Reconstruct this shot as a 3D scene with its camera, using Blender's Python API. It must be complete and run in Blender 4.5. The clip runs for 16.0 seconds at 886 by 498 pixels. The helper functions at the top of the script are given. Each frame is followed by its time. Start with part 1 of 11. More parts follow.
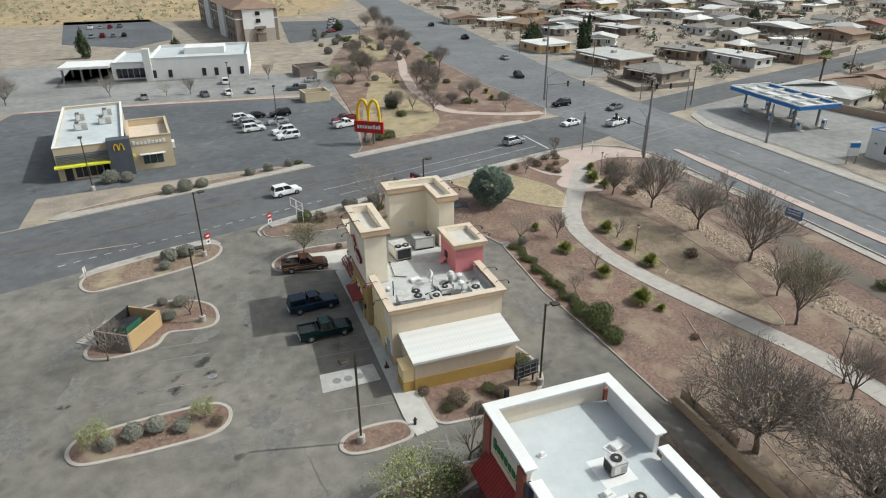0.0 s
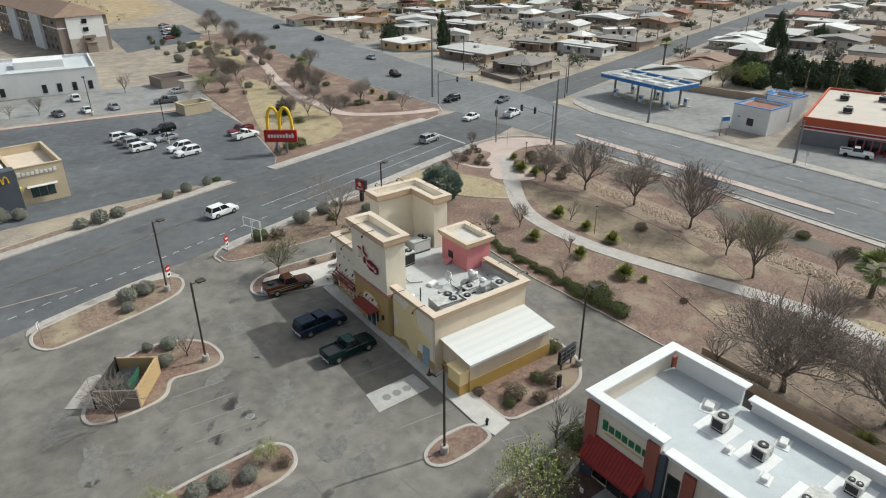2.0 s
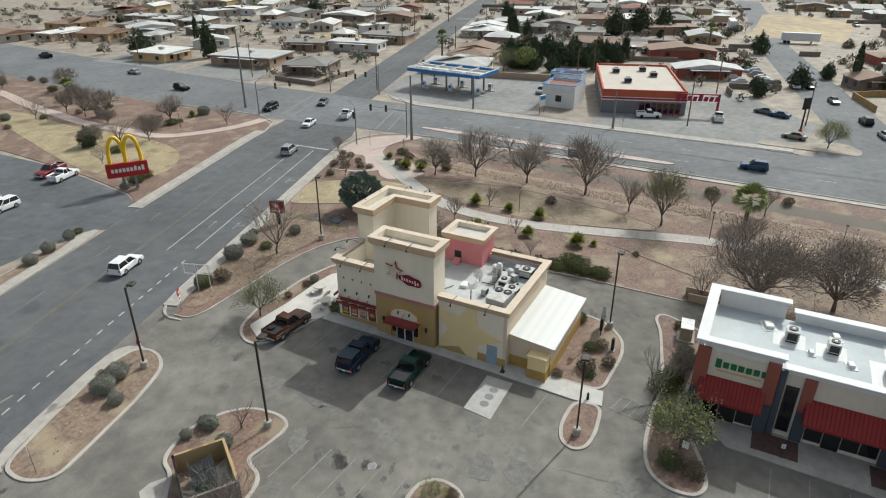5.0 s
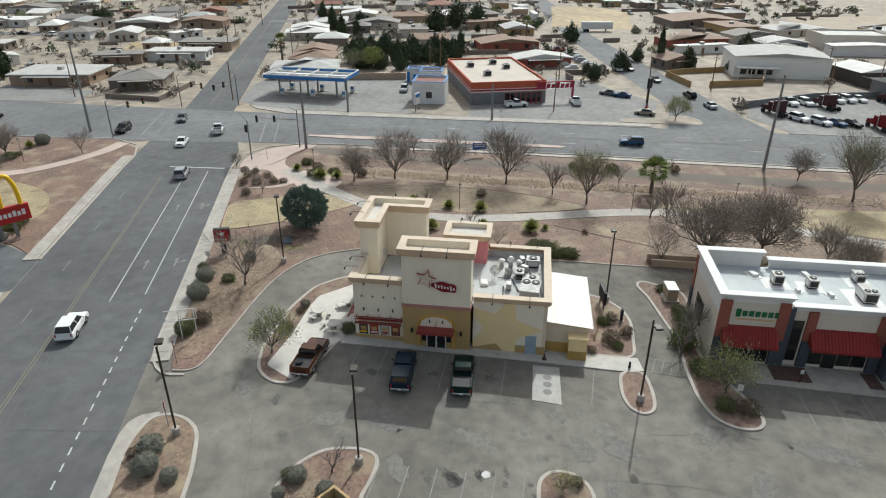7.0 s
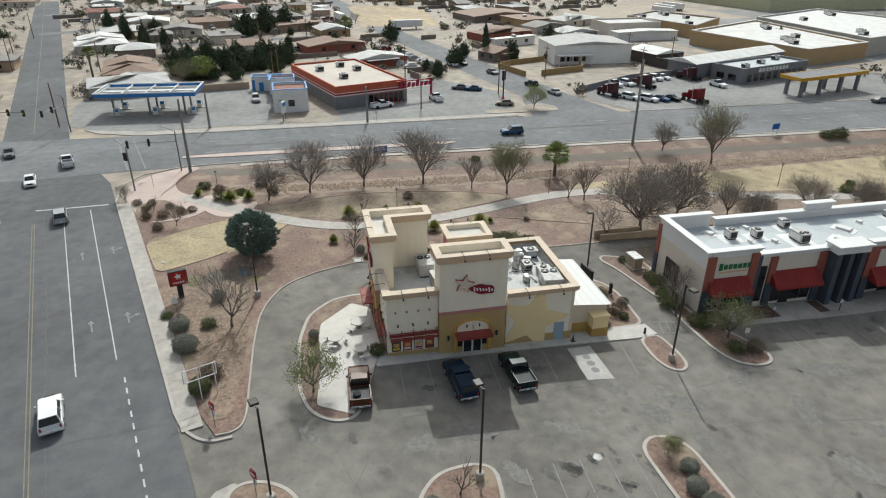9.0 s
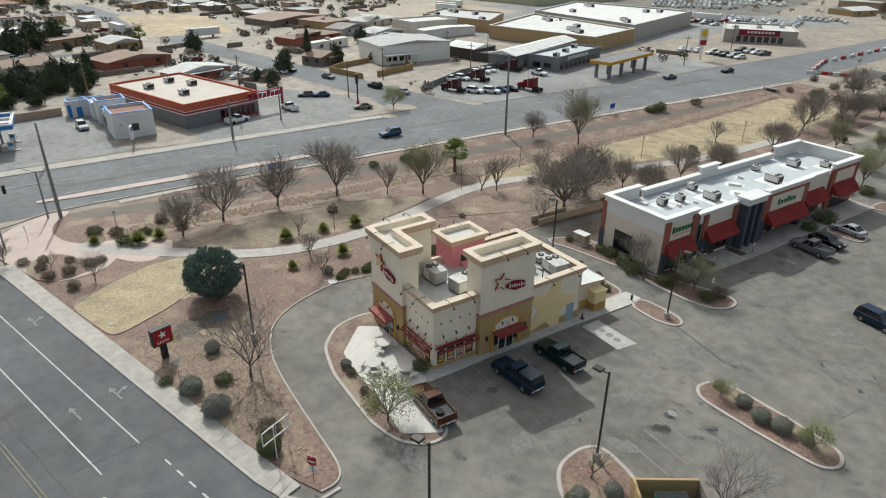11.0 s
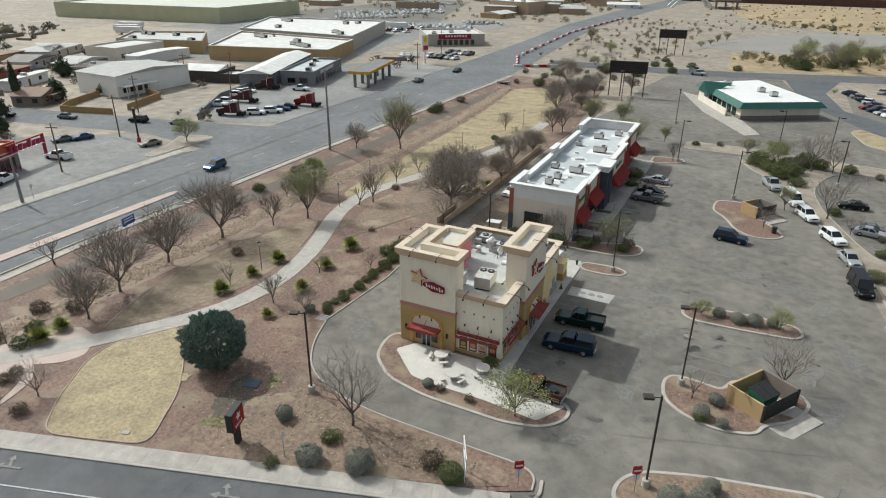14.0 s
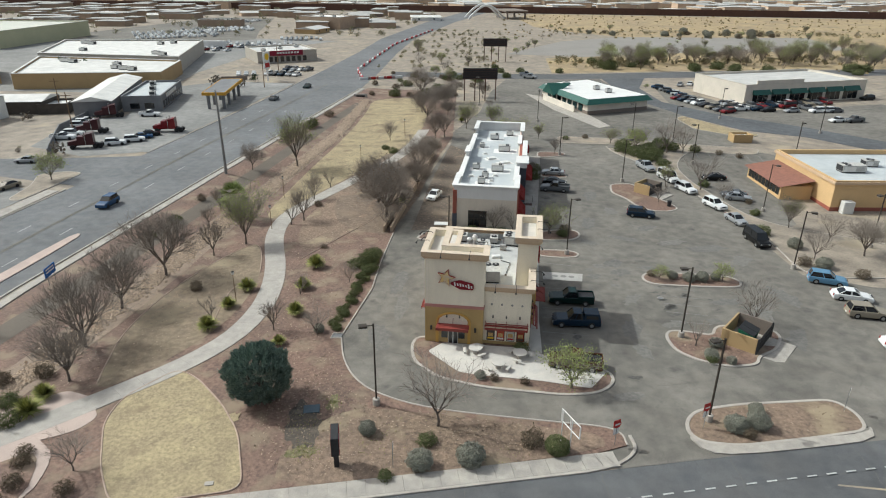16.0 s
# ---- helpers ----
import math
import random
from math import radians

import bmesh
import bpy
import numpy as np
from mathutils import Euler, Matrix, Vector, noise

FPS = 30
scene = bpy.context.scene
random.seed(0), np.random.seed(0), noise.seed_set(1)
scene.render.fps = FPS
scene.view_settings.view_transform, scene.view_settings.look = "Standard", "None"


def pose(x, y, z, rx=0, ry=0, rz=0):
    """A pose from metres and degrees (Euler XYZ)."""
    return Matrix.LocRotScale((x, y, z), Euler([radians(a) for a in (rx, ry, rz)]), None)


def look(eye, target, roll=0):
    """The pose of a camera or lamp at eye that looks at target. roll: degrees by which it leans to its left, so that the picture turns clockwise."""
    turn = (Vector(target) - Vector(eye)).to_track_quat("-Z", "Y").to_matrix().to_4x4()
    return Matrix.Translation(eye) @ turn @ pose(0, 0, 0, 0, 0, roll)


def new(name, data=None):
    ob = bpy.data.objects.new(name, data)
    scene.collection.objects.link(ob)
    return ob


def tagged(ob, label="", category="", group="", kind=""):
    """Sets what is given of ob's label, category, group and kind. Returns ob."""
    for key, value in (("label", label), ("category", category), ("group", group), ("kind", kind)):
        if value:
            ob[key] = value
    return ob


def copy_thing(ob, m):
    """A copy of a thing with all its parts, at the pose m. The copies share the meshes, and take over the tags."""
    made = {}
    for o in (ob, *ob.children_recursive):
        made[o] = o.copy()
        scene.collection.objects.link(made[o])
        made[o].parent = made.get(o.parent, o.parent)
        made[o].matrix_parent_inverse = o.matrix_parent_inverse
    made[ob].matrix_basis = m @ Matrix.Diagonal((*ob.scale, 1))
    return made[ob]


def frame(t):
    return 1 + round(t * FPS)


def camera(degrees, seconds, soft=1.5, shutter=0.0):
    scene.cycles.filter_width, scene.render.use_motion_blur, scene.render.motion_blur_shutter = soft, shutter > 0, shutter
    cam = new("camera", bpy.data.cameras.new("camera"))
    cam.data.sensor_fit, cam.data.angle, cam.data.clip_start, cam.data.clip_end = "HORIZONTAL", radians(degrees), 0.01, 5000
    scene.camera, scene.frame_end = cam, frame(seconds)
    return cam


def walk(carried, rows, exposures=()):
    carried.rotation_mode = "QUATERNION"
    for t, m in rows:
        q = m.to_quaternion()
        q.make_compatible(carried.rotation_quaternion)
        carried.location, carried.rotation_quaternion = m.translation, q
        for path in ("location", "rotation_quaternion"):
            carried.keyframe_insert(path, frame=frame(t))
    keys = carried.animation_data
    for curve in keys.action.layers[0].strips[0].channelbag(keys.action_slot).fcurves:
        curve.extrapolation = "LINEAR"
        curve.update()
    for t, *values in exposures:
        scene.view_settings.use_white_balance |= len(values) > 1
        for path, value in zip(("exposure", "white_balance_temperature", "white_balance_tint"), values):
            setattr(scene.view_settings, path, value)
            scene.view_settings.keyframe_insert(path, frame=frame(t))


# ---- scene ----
cam = camera(69.1, 16.0, 1.1)
METRES, EYE, TILT, LEAN, TURN = 175.1, 38.0, 0.0, 0.0, -20.0
ROWS = [
    (0.0, 0.0, 0.0, 0.0, -0.16, -25.94, 0.34),
    (0.5, -0.0258, 0.0014, 0.0002, -4.13, -25.98, 0.31),
    (1.0, -0.0519, 0.0046, 0.0005, -8.13, -26.03, 0.29),
    (1.5, -0.0784, 0.0098, 0.0005, -12.19, -26.04, 0.28),
    (2.0, -0.1046, 0.0169, 0.0009, -16.35, -26.09, 0.25),
    (2.5, -0.1304, 0.0263, 0.0009, -20.61, -26.14, 0.3),
    (3.0, -0.1562, 0.0377, 0.0011, -24.95, -26.16, 0.24),
    (3.5, -0.1816, 0.0513, 0.0013, -29.34, -26.21, 0.23),
    (4.0, -0.2061, 0.067, 0.0016, -33.75, -26.24, 0.19),
    (6.5, -0.3104, 0.1766, 0.0032, -57.12, -26.38, -0.01),
    (7.0, -0.326, 0.2046, 0.0037, -62.08, -26.39, -0.05),
    (7.5, -0.3391, 0.2344, 0.0041, -67.03, -26.38, -0.13),
    (8.0, -0.3494, 0.2655, 0.0044, -72.09, -26.38, -0.16),
    (8.5, -0.3572, 0.2977, 0.0048, -77.26, -26.38, -0.27),
    (9.0, -0.3621, 0.3304, 0.0047, -82.35, -26.36, -0.29),
    (11.5, -0.3448, 0.4986, 0.0065, -108.77, -26.06, -0.41),
    (12.0, -0.3338, 0.5305, 0.0064, -113.97, -25.88, -0.4),
    (12.5, -0.3207, 0.5618, 0.0067, -119.17, -25.65, -0.45),
    (13.0, -0.3059, 0.5918, 0.007, -124.21, -25.4, -0.47),
    (13.5, -0.2886, 0.6204, 0.007, -129.12, -25.1, -0.49),
    (14.0, -0.2697, 0.6475, 0.007, -134.01, -24.82, -0.52),
    (14.5, -0.2492, 0.6727, 0.0066, -138.81, -24.45, -0.51),
    (15.0, -0.2271, 0.6961, 0.006, -143.48, -24.11, -0.5),
    (15.5, -0.2037, 0.7176, 0.0055, -148.04, -23.77, -0.48),
    (16.0, -0.179, 0.7366, 0.0048, -152.37, -23.47, -0.43),
]
walk(cam, [(t, pose(0, 0, EYE, TILT, LEAN, TURN) @ pose(METRES * x, METRES * y, METRES * z, 90 + pitch, roll, yaw)) for t, x, y, z, yaw, pitch, roll in ROWS],
     [(0.0, -0.15, 5950, 1.0), (16.0, -0.15, 5950, 1.0)])

# ---- light ----
SUN = Vector((0.975, -0.222, 0.949)).normalized()
world = bpy.data.worlds.new("world")
scene.world = world
world.use_nodes = True
wn = world.node_tree.nodes
sky = wn.new("ShaderNodeTexSky")
sky.sky_type = "NISHITA"
sky.sun_disc = False
sky.sun_elevation = math.asin(SUN.z)
sky.sun_rotation = math.atan2(SUN.x, SUN.y)
sky.air_density, sky.dust_density, sky.ozone_density = 0.7, 8.0, 0.5
wn["Background"].inputs["Strength"].default_value = 0.185
# thin bright cloud over the whole sky
veil = wn.new("ShaderNodeMix")
veil.data_type = "RGBA"
veil.inputs["Factor"].default_value = 0.5
veil.inputs["B"].default_value = (3.3, 3.3, 3.35, 1)
world.node_tree.links.new(sky.outputs[0], veil.inputs["A"])
world.node_tree.links.new(veil.outputs["Result"], wn["Background"].inputs["Color"])
sun_data = bpy.data.lights.new("sun", "SUN")
sun_data.energy, sun_data.angle, sun_data.color = 3.55, radians(0.7), (1.0, 0.965, 0.91)
sun = new("sun", sun_data)
sun.matrix_basis = look(SUN * 300, (0, 0, 0))
scene.view_settings.exposure = 0.0

# ---- materials ----
def mat(name, base, other=None, size=1.0, fine=40.0, rough=0.8, bump=0.2, metal=0.0, vary=0.0, mix=1.0, stain=None, stain_size=5.0, stain_at=0.6, spec=0.3, coat=0.0, mid=0.0, mid_size=0.9):
    """Two colours mixed by a large noise, a fine grain, a bump, and stains of a third colour."""
    m = bpy.data.materials.new(name)
    m.use_nodes = True
    nt = m.node_tree
    n, l = nt.nodes, nt.links
    b = n["Principled BSDF"]
    b.inputs["Roughness"].default_value, b.inputs["Metallic"].default_value = rough, metal
    b.inputs["Specular IOR Level"].default_value = spec
    b.inputs["Coat Weight"].default_value = coat
    tc = n.new("ShaderNodeTexCoord")
    co = tc.outputs["Object"]

    def noise_of(scale, detail=4.0):
        t = n.new("ShaderNodeTexNoise")
        t.inputs["Scale"].default_value, t.inputs["Detail"].default_value = scale, detail
        l.new(co, t.inputs["Vector"])
        return t.outputs["Fac"]

    def ramp(f, a, c):
        r = n.new("ShaderNodeMapRange")
        r.inputs["From Min"].default_value, r.inputs["From Max"].default_value = a, c
        l.new(f, r.inputs["Value"])
        return r.outputs["Result"]

    def blend(f, a, c, kind="MIX"):
        x = n.new("ShaderNodeMix")
        x.data_type, x.blend_type = "RGBA", kind
        for sock, v in ((x.inputs["Factor"], f), (x.inputs["A"], a), (x.inputs["B"], c)):
            if isinstance(v, (int, float)):
                sock.default_value = v
            elif isinstance(v, tuple):
                sock.default_value = (*v[:3], 1)
            else:
                l.new(v, sock)
        return x.outputs["Result"]

    other = other or tuple(c * 0.8 for c in base)
    big = ramp(noise_of(1.0 / size), 0.3, 0.7)
    col = blend(big, tuple(base), tuple(other))
    grain = noise_of(fine, 2.0)
    lo, hi = 1 - 0.16 * mix, 1 + 0.16 * mix
    col = blend(ramp(grain, 0.25, 0.75), blend(1.0, col, (lo, lo, lo), "MULTIPLY"), blend(1.0, col, (hi, hi, hi), "MULTIPLY"))
    if mid:
        lo, hi = 1 - mid, 1 + mid
        col = blend(ramp(noise_of(1.0 / mid_size, 5.0), 0.32, 0.68), blend(1.0, col, (lo, lo, lo), "MULTIPLY"), blend(1.0, col, (hi, hi * 0.99, hi * 0.97), "MULTIPLY"))
    if stain:
        col = blend(ramp(noise_of(1.0 / stain_size, 6.0), stain_at, stain_at + 0.12), col, tuple(stain))
    if vary:
        oi = n.new("ShaderNodeObjectInfo")
        hv = n.new("ShaderNodeHueSaturation")
        l.new(col, hv.inputs["Color"])
        l.new(ramp(oi.outputs["Random"], 0, 1), hv.inputs["Value"])
        hv.inputs["Value"].default_value = 1
        mr = n.new("ShaderNodeMapRange")
        mr.inputs["To Min"].default_value, mr.inputs["To Max"].default_value = 1 - vary, 1 + vary
        l.new(oi.outputs["Random"], mr.inputs["Value"])
        l.new(mr.outputs["Result"], hv.inputs["Value"])
        col = hv.outputs["Color"]
    l.new(col, b.inputs["Base Color"])
    if bump:
        bp = n.new("ShaderNodeBump")
        bp.inputs["Strength"].default_value, bp.inputs["Distance"].default_value = bump, 0.02
        l.new(grain, bp.inputs["Height"])
        l.new(bp.outputs["Normal"], b.inputs["Normal"])
    return m


def streaked(m, strength=0.25, scale=(0.8, 6.0, 0.8)):
    """Dirt streaks along one direction, laid over a material."""
    nt = m.node_tree
    n, l = nt.nodes, nt.links
    b = n["Principled BSDF"]
    src = b.inputs["Base Color"].links[0].from_socket
    tc, mp, nz, mr, x = n.new("ShaderNodeTexCoord"), n.new("ShaderNodeMapping"), n.new("ShaderNodeTexNoise"), n.new("ShaderNodeMapRange"), n.new("ShaderNodeMix")
    mp.inputs["Scale"].default_value = scale
    l.new(tc.outputs["Object"], mp.inputs["Vector"])
    l.new(mp.outputs["Vector"], nz.inputs["Vector"])
    nz.inputs["Scale"].default_value, nz.inputs["Detail"].default_value = 1.0, 6
    mr.inputs["From Min"].default_value, mr.inputs["From Max"].default_value = 0.45, 0.75
    mr.inputs["To Max"].default_value = strength
    l.new(nz.outputs["Fac"], mr.inputs["Value"])
    x.data_type = "RGBA"
    x.inputs["B"].default_value = (0.16, 0.13, 0.10, 1)
    l.new(mr.outputs["Result"], x.inputs["Factor"])
    l.new(src, x.inputs["A"])
    l.new(x.outputs["Result"], b.inputs["Base Color"])
    return m


def leaf_mat(name, base, other):
    m = bpy.data.materials.new(name)
    m.use_nodes = True
    nt = m.node_tree
    b = nt.nodes["Principled BSDF"]
    g = nt.nodes.new("ShaderNodeNewGeometry")
    x = nt.nodes.new("ShaderNodeMix")
    x.data_type = "RGBA"
    x.inputs["A"].default_value, x.inputs["B"].default_value = (*base, 1), (*other, 1)
    nt.links.new(g.outputs["Random Per Island"], x.inputs["Factor"])
    nt.links.new(x.outputs["Result"], b.inputs["Base Color"])
    b.inputs["Roughness"].default_value = 0.75
    b.inputs["Specular IOR Level"].default_value = 0.2
    return m


def glass_mat(name, col, rough=0.06):
    m = bpy.data.materials.new(name)
    m.use_nodes = True
    b = m.node_tree.nodes["Principled BSDF"]
    b.inputs["Base Color"].default_value = (*col, 1)
    b.inputs["Roughness"].default_value = rough
    b.inputs["Specular IOR Level"].default_value = 0.6
    return m


def paved(name, base, other, crack, patch, crack_size=6.0, mid=0.14):
    """Asphalt: two scales of fade, sealed cracks, oil stains and repair patches."""
    m = mat(name, base, other, size=9.0, fine=14.0, rough=0.9, bump=0.25, stain=patch, stain_size=3.2, stain_at=0.62, spec=0.25, mid=mid, mid_size=1.6)
    nt = m.node_tree
    n, l = nt.nodes, nt.links
    b = n["Principled BSDF"]
    src = b.inputs["Base Color"].links[0].from_socket
    tc = n.new("ShaderNodeTexCoord")
    warp = n.new("ShaderNodeTexNoise")
    warp.inputs["Scale"].default_value, warp.inputs["Detail"].default_value = 0.6, 4
    l.new(tc.outputs["Object"], warp.inputs["Vector"])
    add = n.new("ShaderNodeVectorMath")
    add.operation = "MULTIPLY_ADD"
    add.inputs[1].default_value = (2.2, 2.2, 0)
    l.new(warp.outputs["Color"], add.inputs[0])
    l.new(tc.outputs["Object"], add.inputs[2])
    v = n.new("ShaderNodeTexVoronoi")
    v.feature = "DISTANCE_TO_EDGE"
    v.inputs["Scale"].default_value = 1.0 / crack_size
    l.new(add.outputs[0], v.inputs["Vector"])
    r = n.new("ShaderNodeMapRange")
    r.inputs["From Min"].default_value, r.inputs["From Max"].default_value = 0.003, 0.008
    r.inputs["To Min"].default_value, r.inputs["To Max"].default_value = 0.16, 0.0
    l.new(v.outputs["Distance"], r.inputs["Value"])
    x = n.new("ShaderNodeMix")
    x.data_type = "RGBA"
    x.inputs["B"].default_value = (*crack, 1)
    l.new(r.outputs["Result"], x.inputs["Factor"])
    l.new(src, x.inputs["A"])
    fade = n.new("ShaderNodeTexNoise")
    fade.inputs["Scale"].default_value, fade.inputs["Detail"].default_value = 0.035, 5
    l.new(tc.outputs["Object"], fade.inputs["Vector"])
    fr = n.new("ShaderNodeMapRange")
    fr.inputs["From Min"].default_value, fr.inputs["From Max"].default_value = 0.3, 0.7
    fr.inputs["To Min"].default_value, fr.inputs["To Max"].default_value = 0.85, 1.15
    l.new(fade.outputs["Fac"], fr.inputs["Value"])
    hv = n.new("ShaderNodeHueSaturation")
    l.new(fr.outputs["Result"], hv.inputs["Value"])
    l.new(x.outputs["Result"], hv.inputs["Color"])
    l.new(hv.outputs["Color"], b.inputs["Base Color"])
    return m


LOT = paved("lot_asphalt", (0.192, 0.179, 0.158), (0.137, 0.128, 0.114), (0.04, 0.039, 0.037), (0.088, 0.084, 0.077), 5.0, 0.2)
STREET = paved("street_asphalt", (0.118, 0.12, 0.125), (0.096, 0.098, 0.103), (0.06, 0.06, 0.062), (0.08, 0.08, 0.083), 9.0)
HIGHWAY = paved("highway_asphalt", (0.168, 0.171, 0.176), (0.132, 0.136, 0.142), (0.09, 0.09, 0.095), (0.115, 0.115, 0.12), 14.0)
PALELOT = paved("pale_lot_asphalt", (0.255, 0.25, 0.24), (0.20, 0.197, 0.19), (0.12, 0.12, 0.118), (0.17, 0.167, 0.16), 12.0)
DARKLOT = paved("sealed_asphalt", (0.115, 0.119, 0.128), (0.09, 0.094, 0.10), (0.06, 0.06, 0.06), (0.15, 0.15, 0.15), 10.0)
DIRT = mat("dry_dirt", (0.30, 0.255, 0.205), (0.225, 0.193, 0.158), size=14, fine=3, bump=0.4, stain=(0.36, 0.30, 0.215), stain_size=9, stain_at=0.56, mid=0.22, mid_size=3.0)
SCRUB = mat("desert_grass", (0.38, 0.29, 0.16), (0.285, 0.22, 0.14), size=25, fine=1.5, bump=0.5, stain=(0.22, 0.18, 0.115), stain_size=14, stain_at=0.58, mid=0.22, mid_size=4.0)
GRAVEL = mat("red_gravel", (0.205, 0.132, 0.102), (0.145, 0.10, 0.08), size=4, fine=14, bump=0.8, stain=(0.245, 0.19, 0.135), stain_size=3.5, stain_at=0.52, mid=0.3, mid_size=0.35, mix=1.7)
MULCH = mat("brown_mulch", (0.235, 0.17, 0.125), (0.165, 0.12, 0.09), size=4, fine=12, bump=0.8, stain=(0.30, 0.24, 0.16), stain_size=4, stain_at=0.56, mid=0.3, mid_size=0.4, mix=1.7)
# brown leaf litter, its colours darkened to carry the shade of the trees
SHADELITTER = mat("shaded_leaf_litter", (0.135, 0.108, 0.085), (0.10, 0.08, 0.065), size=3, fine=9, bump=0.6, stain=(0.175, 0.136, 0.10), stain_size=4, stain_at=0.55, mid=0.28, mid_size=0.5)
BROWNEARTH = mat("brown_earth", (0.195, 0.145, 0.108), (0.15, 0.115, 0.09), size=5, fine=9, bump=0.6, stain=(0.22, 0.165, 0.12), stain_size=5, stain_at=0.54, mid=0.28, mid_size=0.5)
PATHCON = mat("path_concrete", (0.385, 0.357, 0.322), (0.33, 0.305, 0.277), size=3, fine=20, bump=0.15, mid=0.1, mid_size=0.8)
BROWNGRASS = mat("brown_dead_grass", (0.232, 0.182, 0.125), (0.187, 0.143, 0.102), size=4, fine=9, bump=0.6, stain=(0.30, 0.24, 0.16), stain_size=5, stain_at=0.54, mid=0.22, mid_size=0.7)
GRASS = mat("dormant_grass", (0.36, 0.295, 0.175), (0.255, 0.205, 0.13), size=2.6, fine=11, bump=0.7, stain=(0.205, 0.158, 0.10), stain_size=4.0, stain_at=0.56, mid=0.22, mid_size=0.35, mix=1.5)
CONCRETE = mat("pale_concrete", (0.385, 0.355, 0.317), (0.325, 0.30, 0.27), size=3, fine=20, bump=0.15, vary=0.03, stain=(0.26, 0.238, 0.215), stain_size=4, stain_at=0.62, mid=0.12, mid_size=0.8)
PATIO = mat("patio_concrete", (0.55, 0.52, 0.475), (0.48, 0.45, 0.415), size=3, fine=20, bump=0.1, vary=0.05, mid=0.06, mid_size=0.8)
WALKCON = mat("walk_concrete", (0.48, 0.46, 0.425), (0.41, 0.39, 0.36), size=2, fine=20, bump=0.1, stain=(0.29, 0.275, 0.255), stain_size=2, stain_at=0.64, mid=0.08, mid_size=0.8)
PINKWALK = mat("pink_concrete", (0.47, 0.37, 0.32), (0.40, 0.32, 0.28), size=3, fine=20, bump=0.15, vary=0.05)
KERB = mat("kerb_concrete", (0.42, 0.385, 0.34), (0.34, 0.305, 0.27), size=1.5, fine=20, bump=0.2)
EDGING = mat("brick_edging", (0.42, 0.33, 0.26), (0.34, 0.25, 0.20), size=0.6, fine=10, bump=0.4)
WHITELINE = mat("worn_white_paint", (0.52, 0.52, 0.50), (0.34, 0.34, 0.33), size=0.5, fine=8, bump=0.0)
FADEDLINE = mat("faded_white_paint", (0.25, 0.245, 0.235), (0.165, 0.16, 0.15), size=0.4, fine=8, bump=0.0)
YELLOWLINE = mat("worn_yellow_paint", (0.24, 0.205, 0.13), (0.16, 0.15, 0.125), size=0.5, fine=8, bump=0.0)
ROCK = mat("river_rock", (0.43, 0.335, 0.25), (0.31, 0.235, 0.175), size=0.6, fine=8, bump=0.5, mid=0.25, mid_size=0.5)
STUCCO = mat("tan_stucco", (0.66, 0.55, 0.41), (0.60, 0.50, 0.37), size=3, fine=25, bump=0.2, stain=(0.42, 0.34, 0.25), stain_size=2.5, stain_at=0.66)
CREAM = mat("cream_stucco", (0.80, 0.72, 0.575), (0.74, 0.665, 0.53), size=3, fine=25, bump=0.2)
OLIVE = mat("olive_gold_stucco", (0.43, 0.30, 0.13), (0.375, 0.26, 0.11), size=2, fine=25, bump=0.2)
GOLD = mat("gold_trim", (0.55, 0.33, 0.08), (0.48, 0.29, 0.08), size=2, fine=25, bump=0.1)
STARTAN = mat("pale_gold_stucco", (0.79, 0.62, 0.33), (0.74, 0.58, 0.31), size=2, fine=25, bump=0.2)
CAP = mat("cornice_tan", (0.56, 0.41, 0.27), (0.49, 0.36, 0.24), size=1.5, fine=20, bump=0.1)
CAPTOP = mat("cornice_top", (0.59, 0.49, 0.38), (0.52, 0.43, 0.335), size=1.2, fine=20, bump=0.1)
ROSE = mat("rose_band", (0.42, 0.20, 0.17), (0.37, 0.18, 0.155), size=2, fine=25, bump=0.1)
PINK = mat("pink_stucco", (0.60, 0.22, 0.23), (0.52, 0.19, 0.20), size=2, fine=25, bump=0.2)
ROOFGREY = mat("grey_membrane", (0.48, 0.485, 0.475), (0.40, 0.405, 0.395), size=3, fine=12, bump=0.1, stain=(0.31, 0.305, 0.29), stain_size=3, stain_at=0.6, mid=0.06, mid_size=0.8)
ROOFWHITE = mat("white_membrane", (0.48, 0.505, 0.515), (0.42, 0.445, 0.455), size=6, fine=12, bump=0.1, stain=(0.37, 0.39, 0.39), stain_size=5, stain_at=0.60, mid=0.06, mid_size=1.2, mix=0.5)
WHITE = mat("white_paint", (0.70, 0.69, 0.67), (0.63, 0.62, 0.60), size=4, fine=20, bump=0.1, mix=0.5)
METALWHITE = mat("white_ribbed_metal", (0.64, 0.635, 0.615), (0.55, 0.545, 0.525), size=3, fine=6, rough=0.5, bump=0.05, mix=0.3, mid=0.08, mid_size=0.5)
AWNING = mat("red_awning", (0.27, 0.03, 0.025), (0.21, 0.025, 0.022), size=1.5, fine=12, rough=0.7, bump=0.1)
MAROON = mat("maroon_metal", (0.26, 0.05, 0.04), (0.20, 0.042, 0.033), size=1, fine=12, rough=0.6, bump=0.1)
BRICKRED = mat("red_stucco", (0.30, 0.10, 0.07), (0.26, 0.085, 0.06), size=2, fine=20, bump=0.2)
SLATEBLUE = mat("slate_blue_stucco", (0.075, 0.085, 0.105), (0.06, 0.07, 0.085), size=2, fine=20, bump=0.2)
MALLWALL = mat("oatmeal_stucco", (0.66, 0.59, 0.49), (0.61, 0.54, 0.45), size=4, fine=22, bump=0.2)
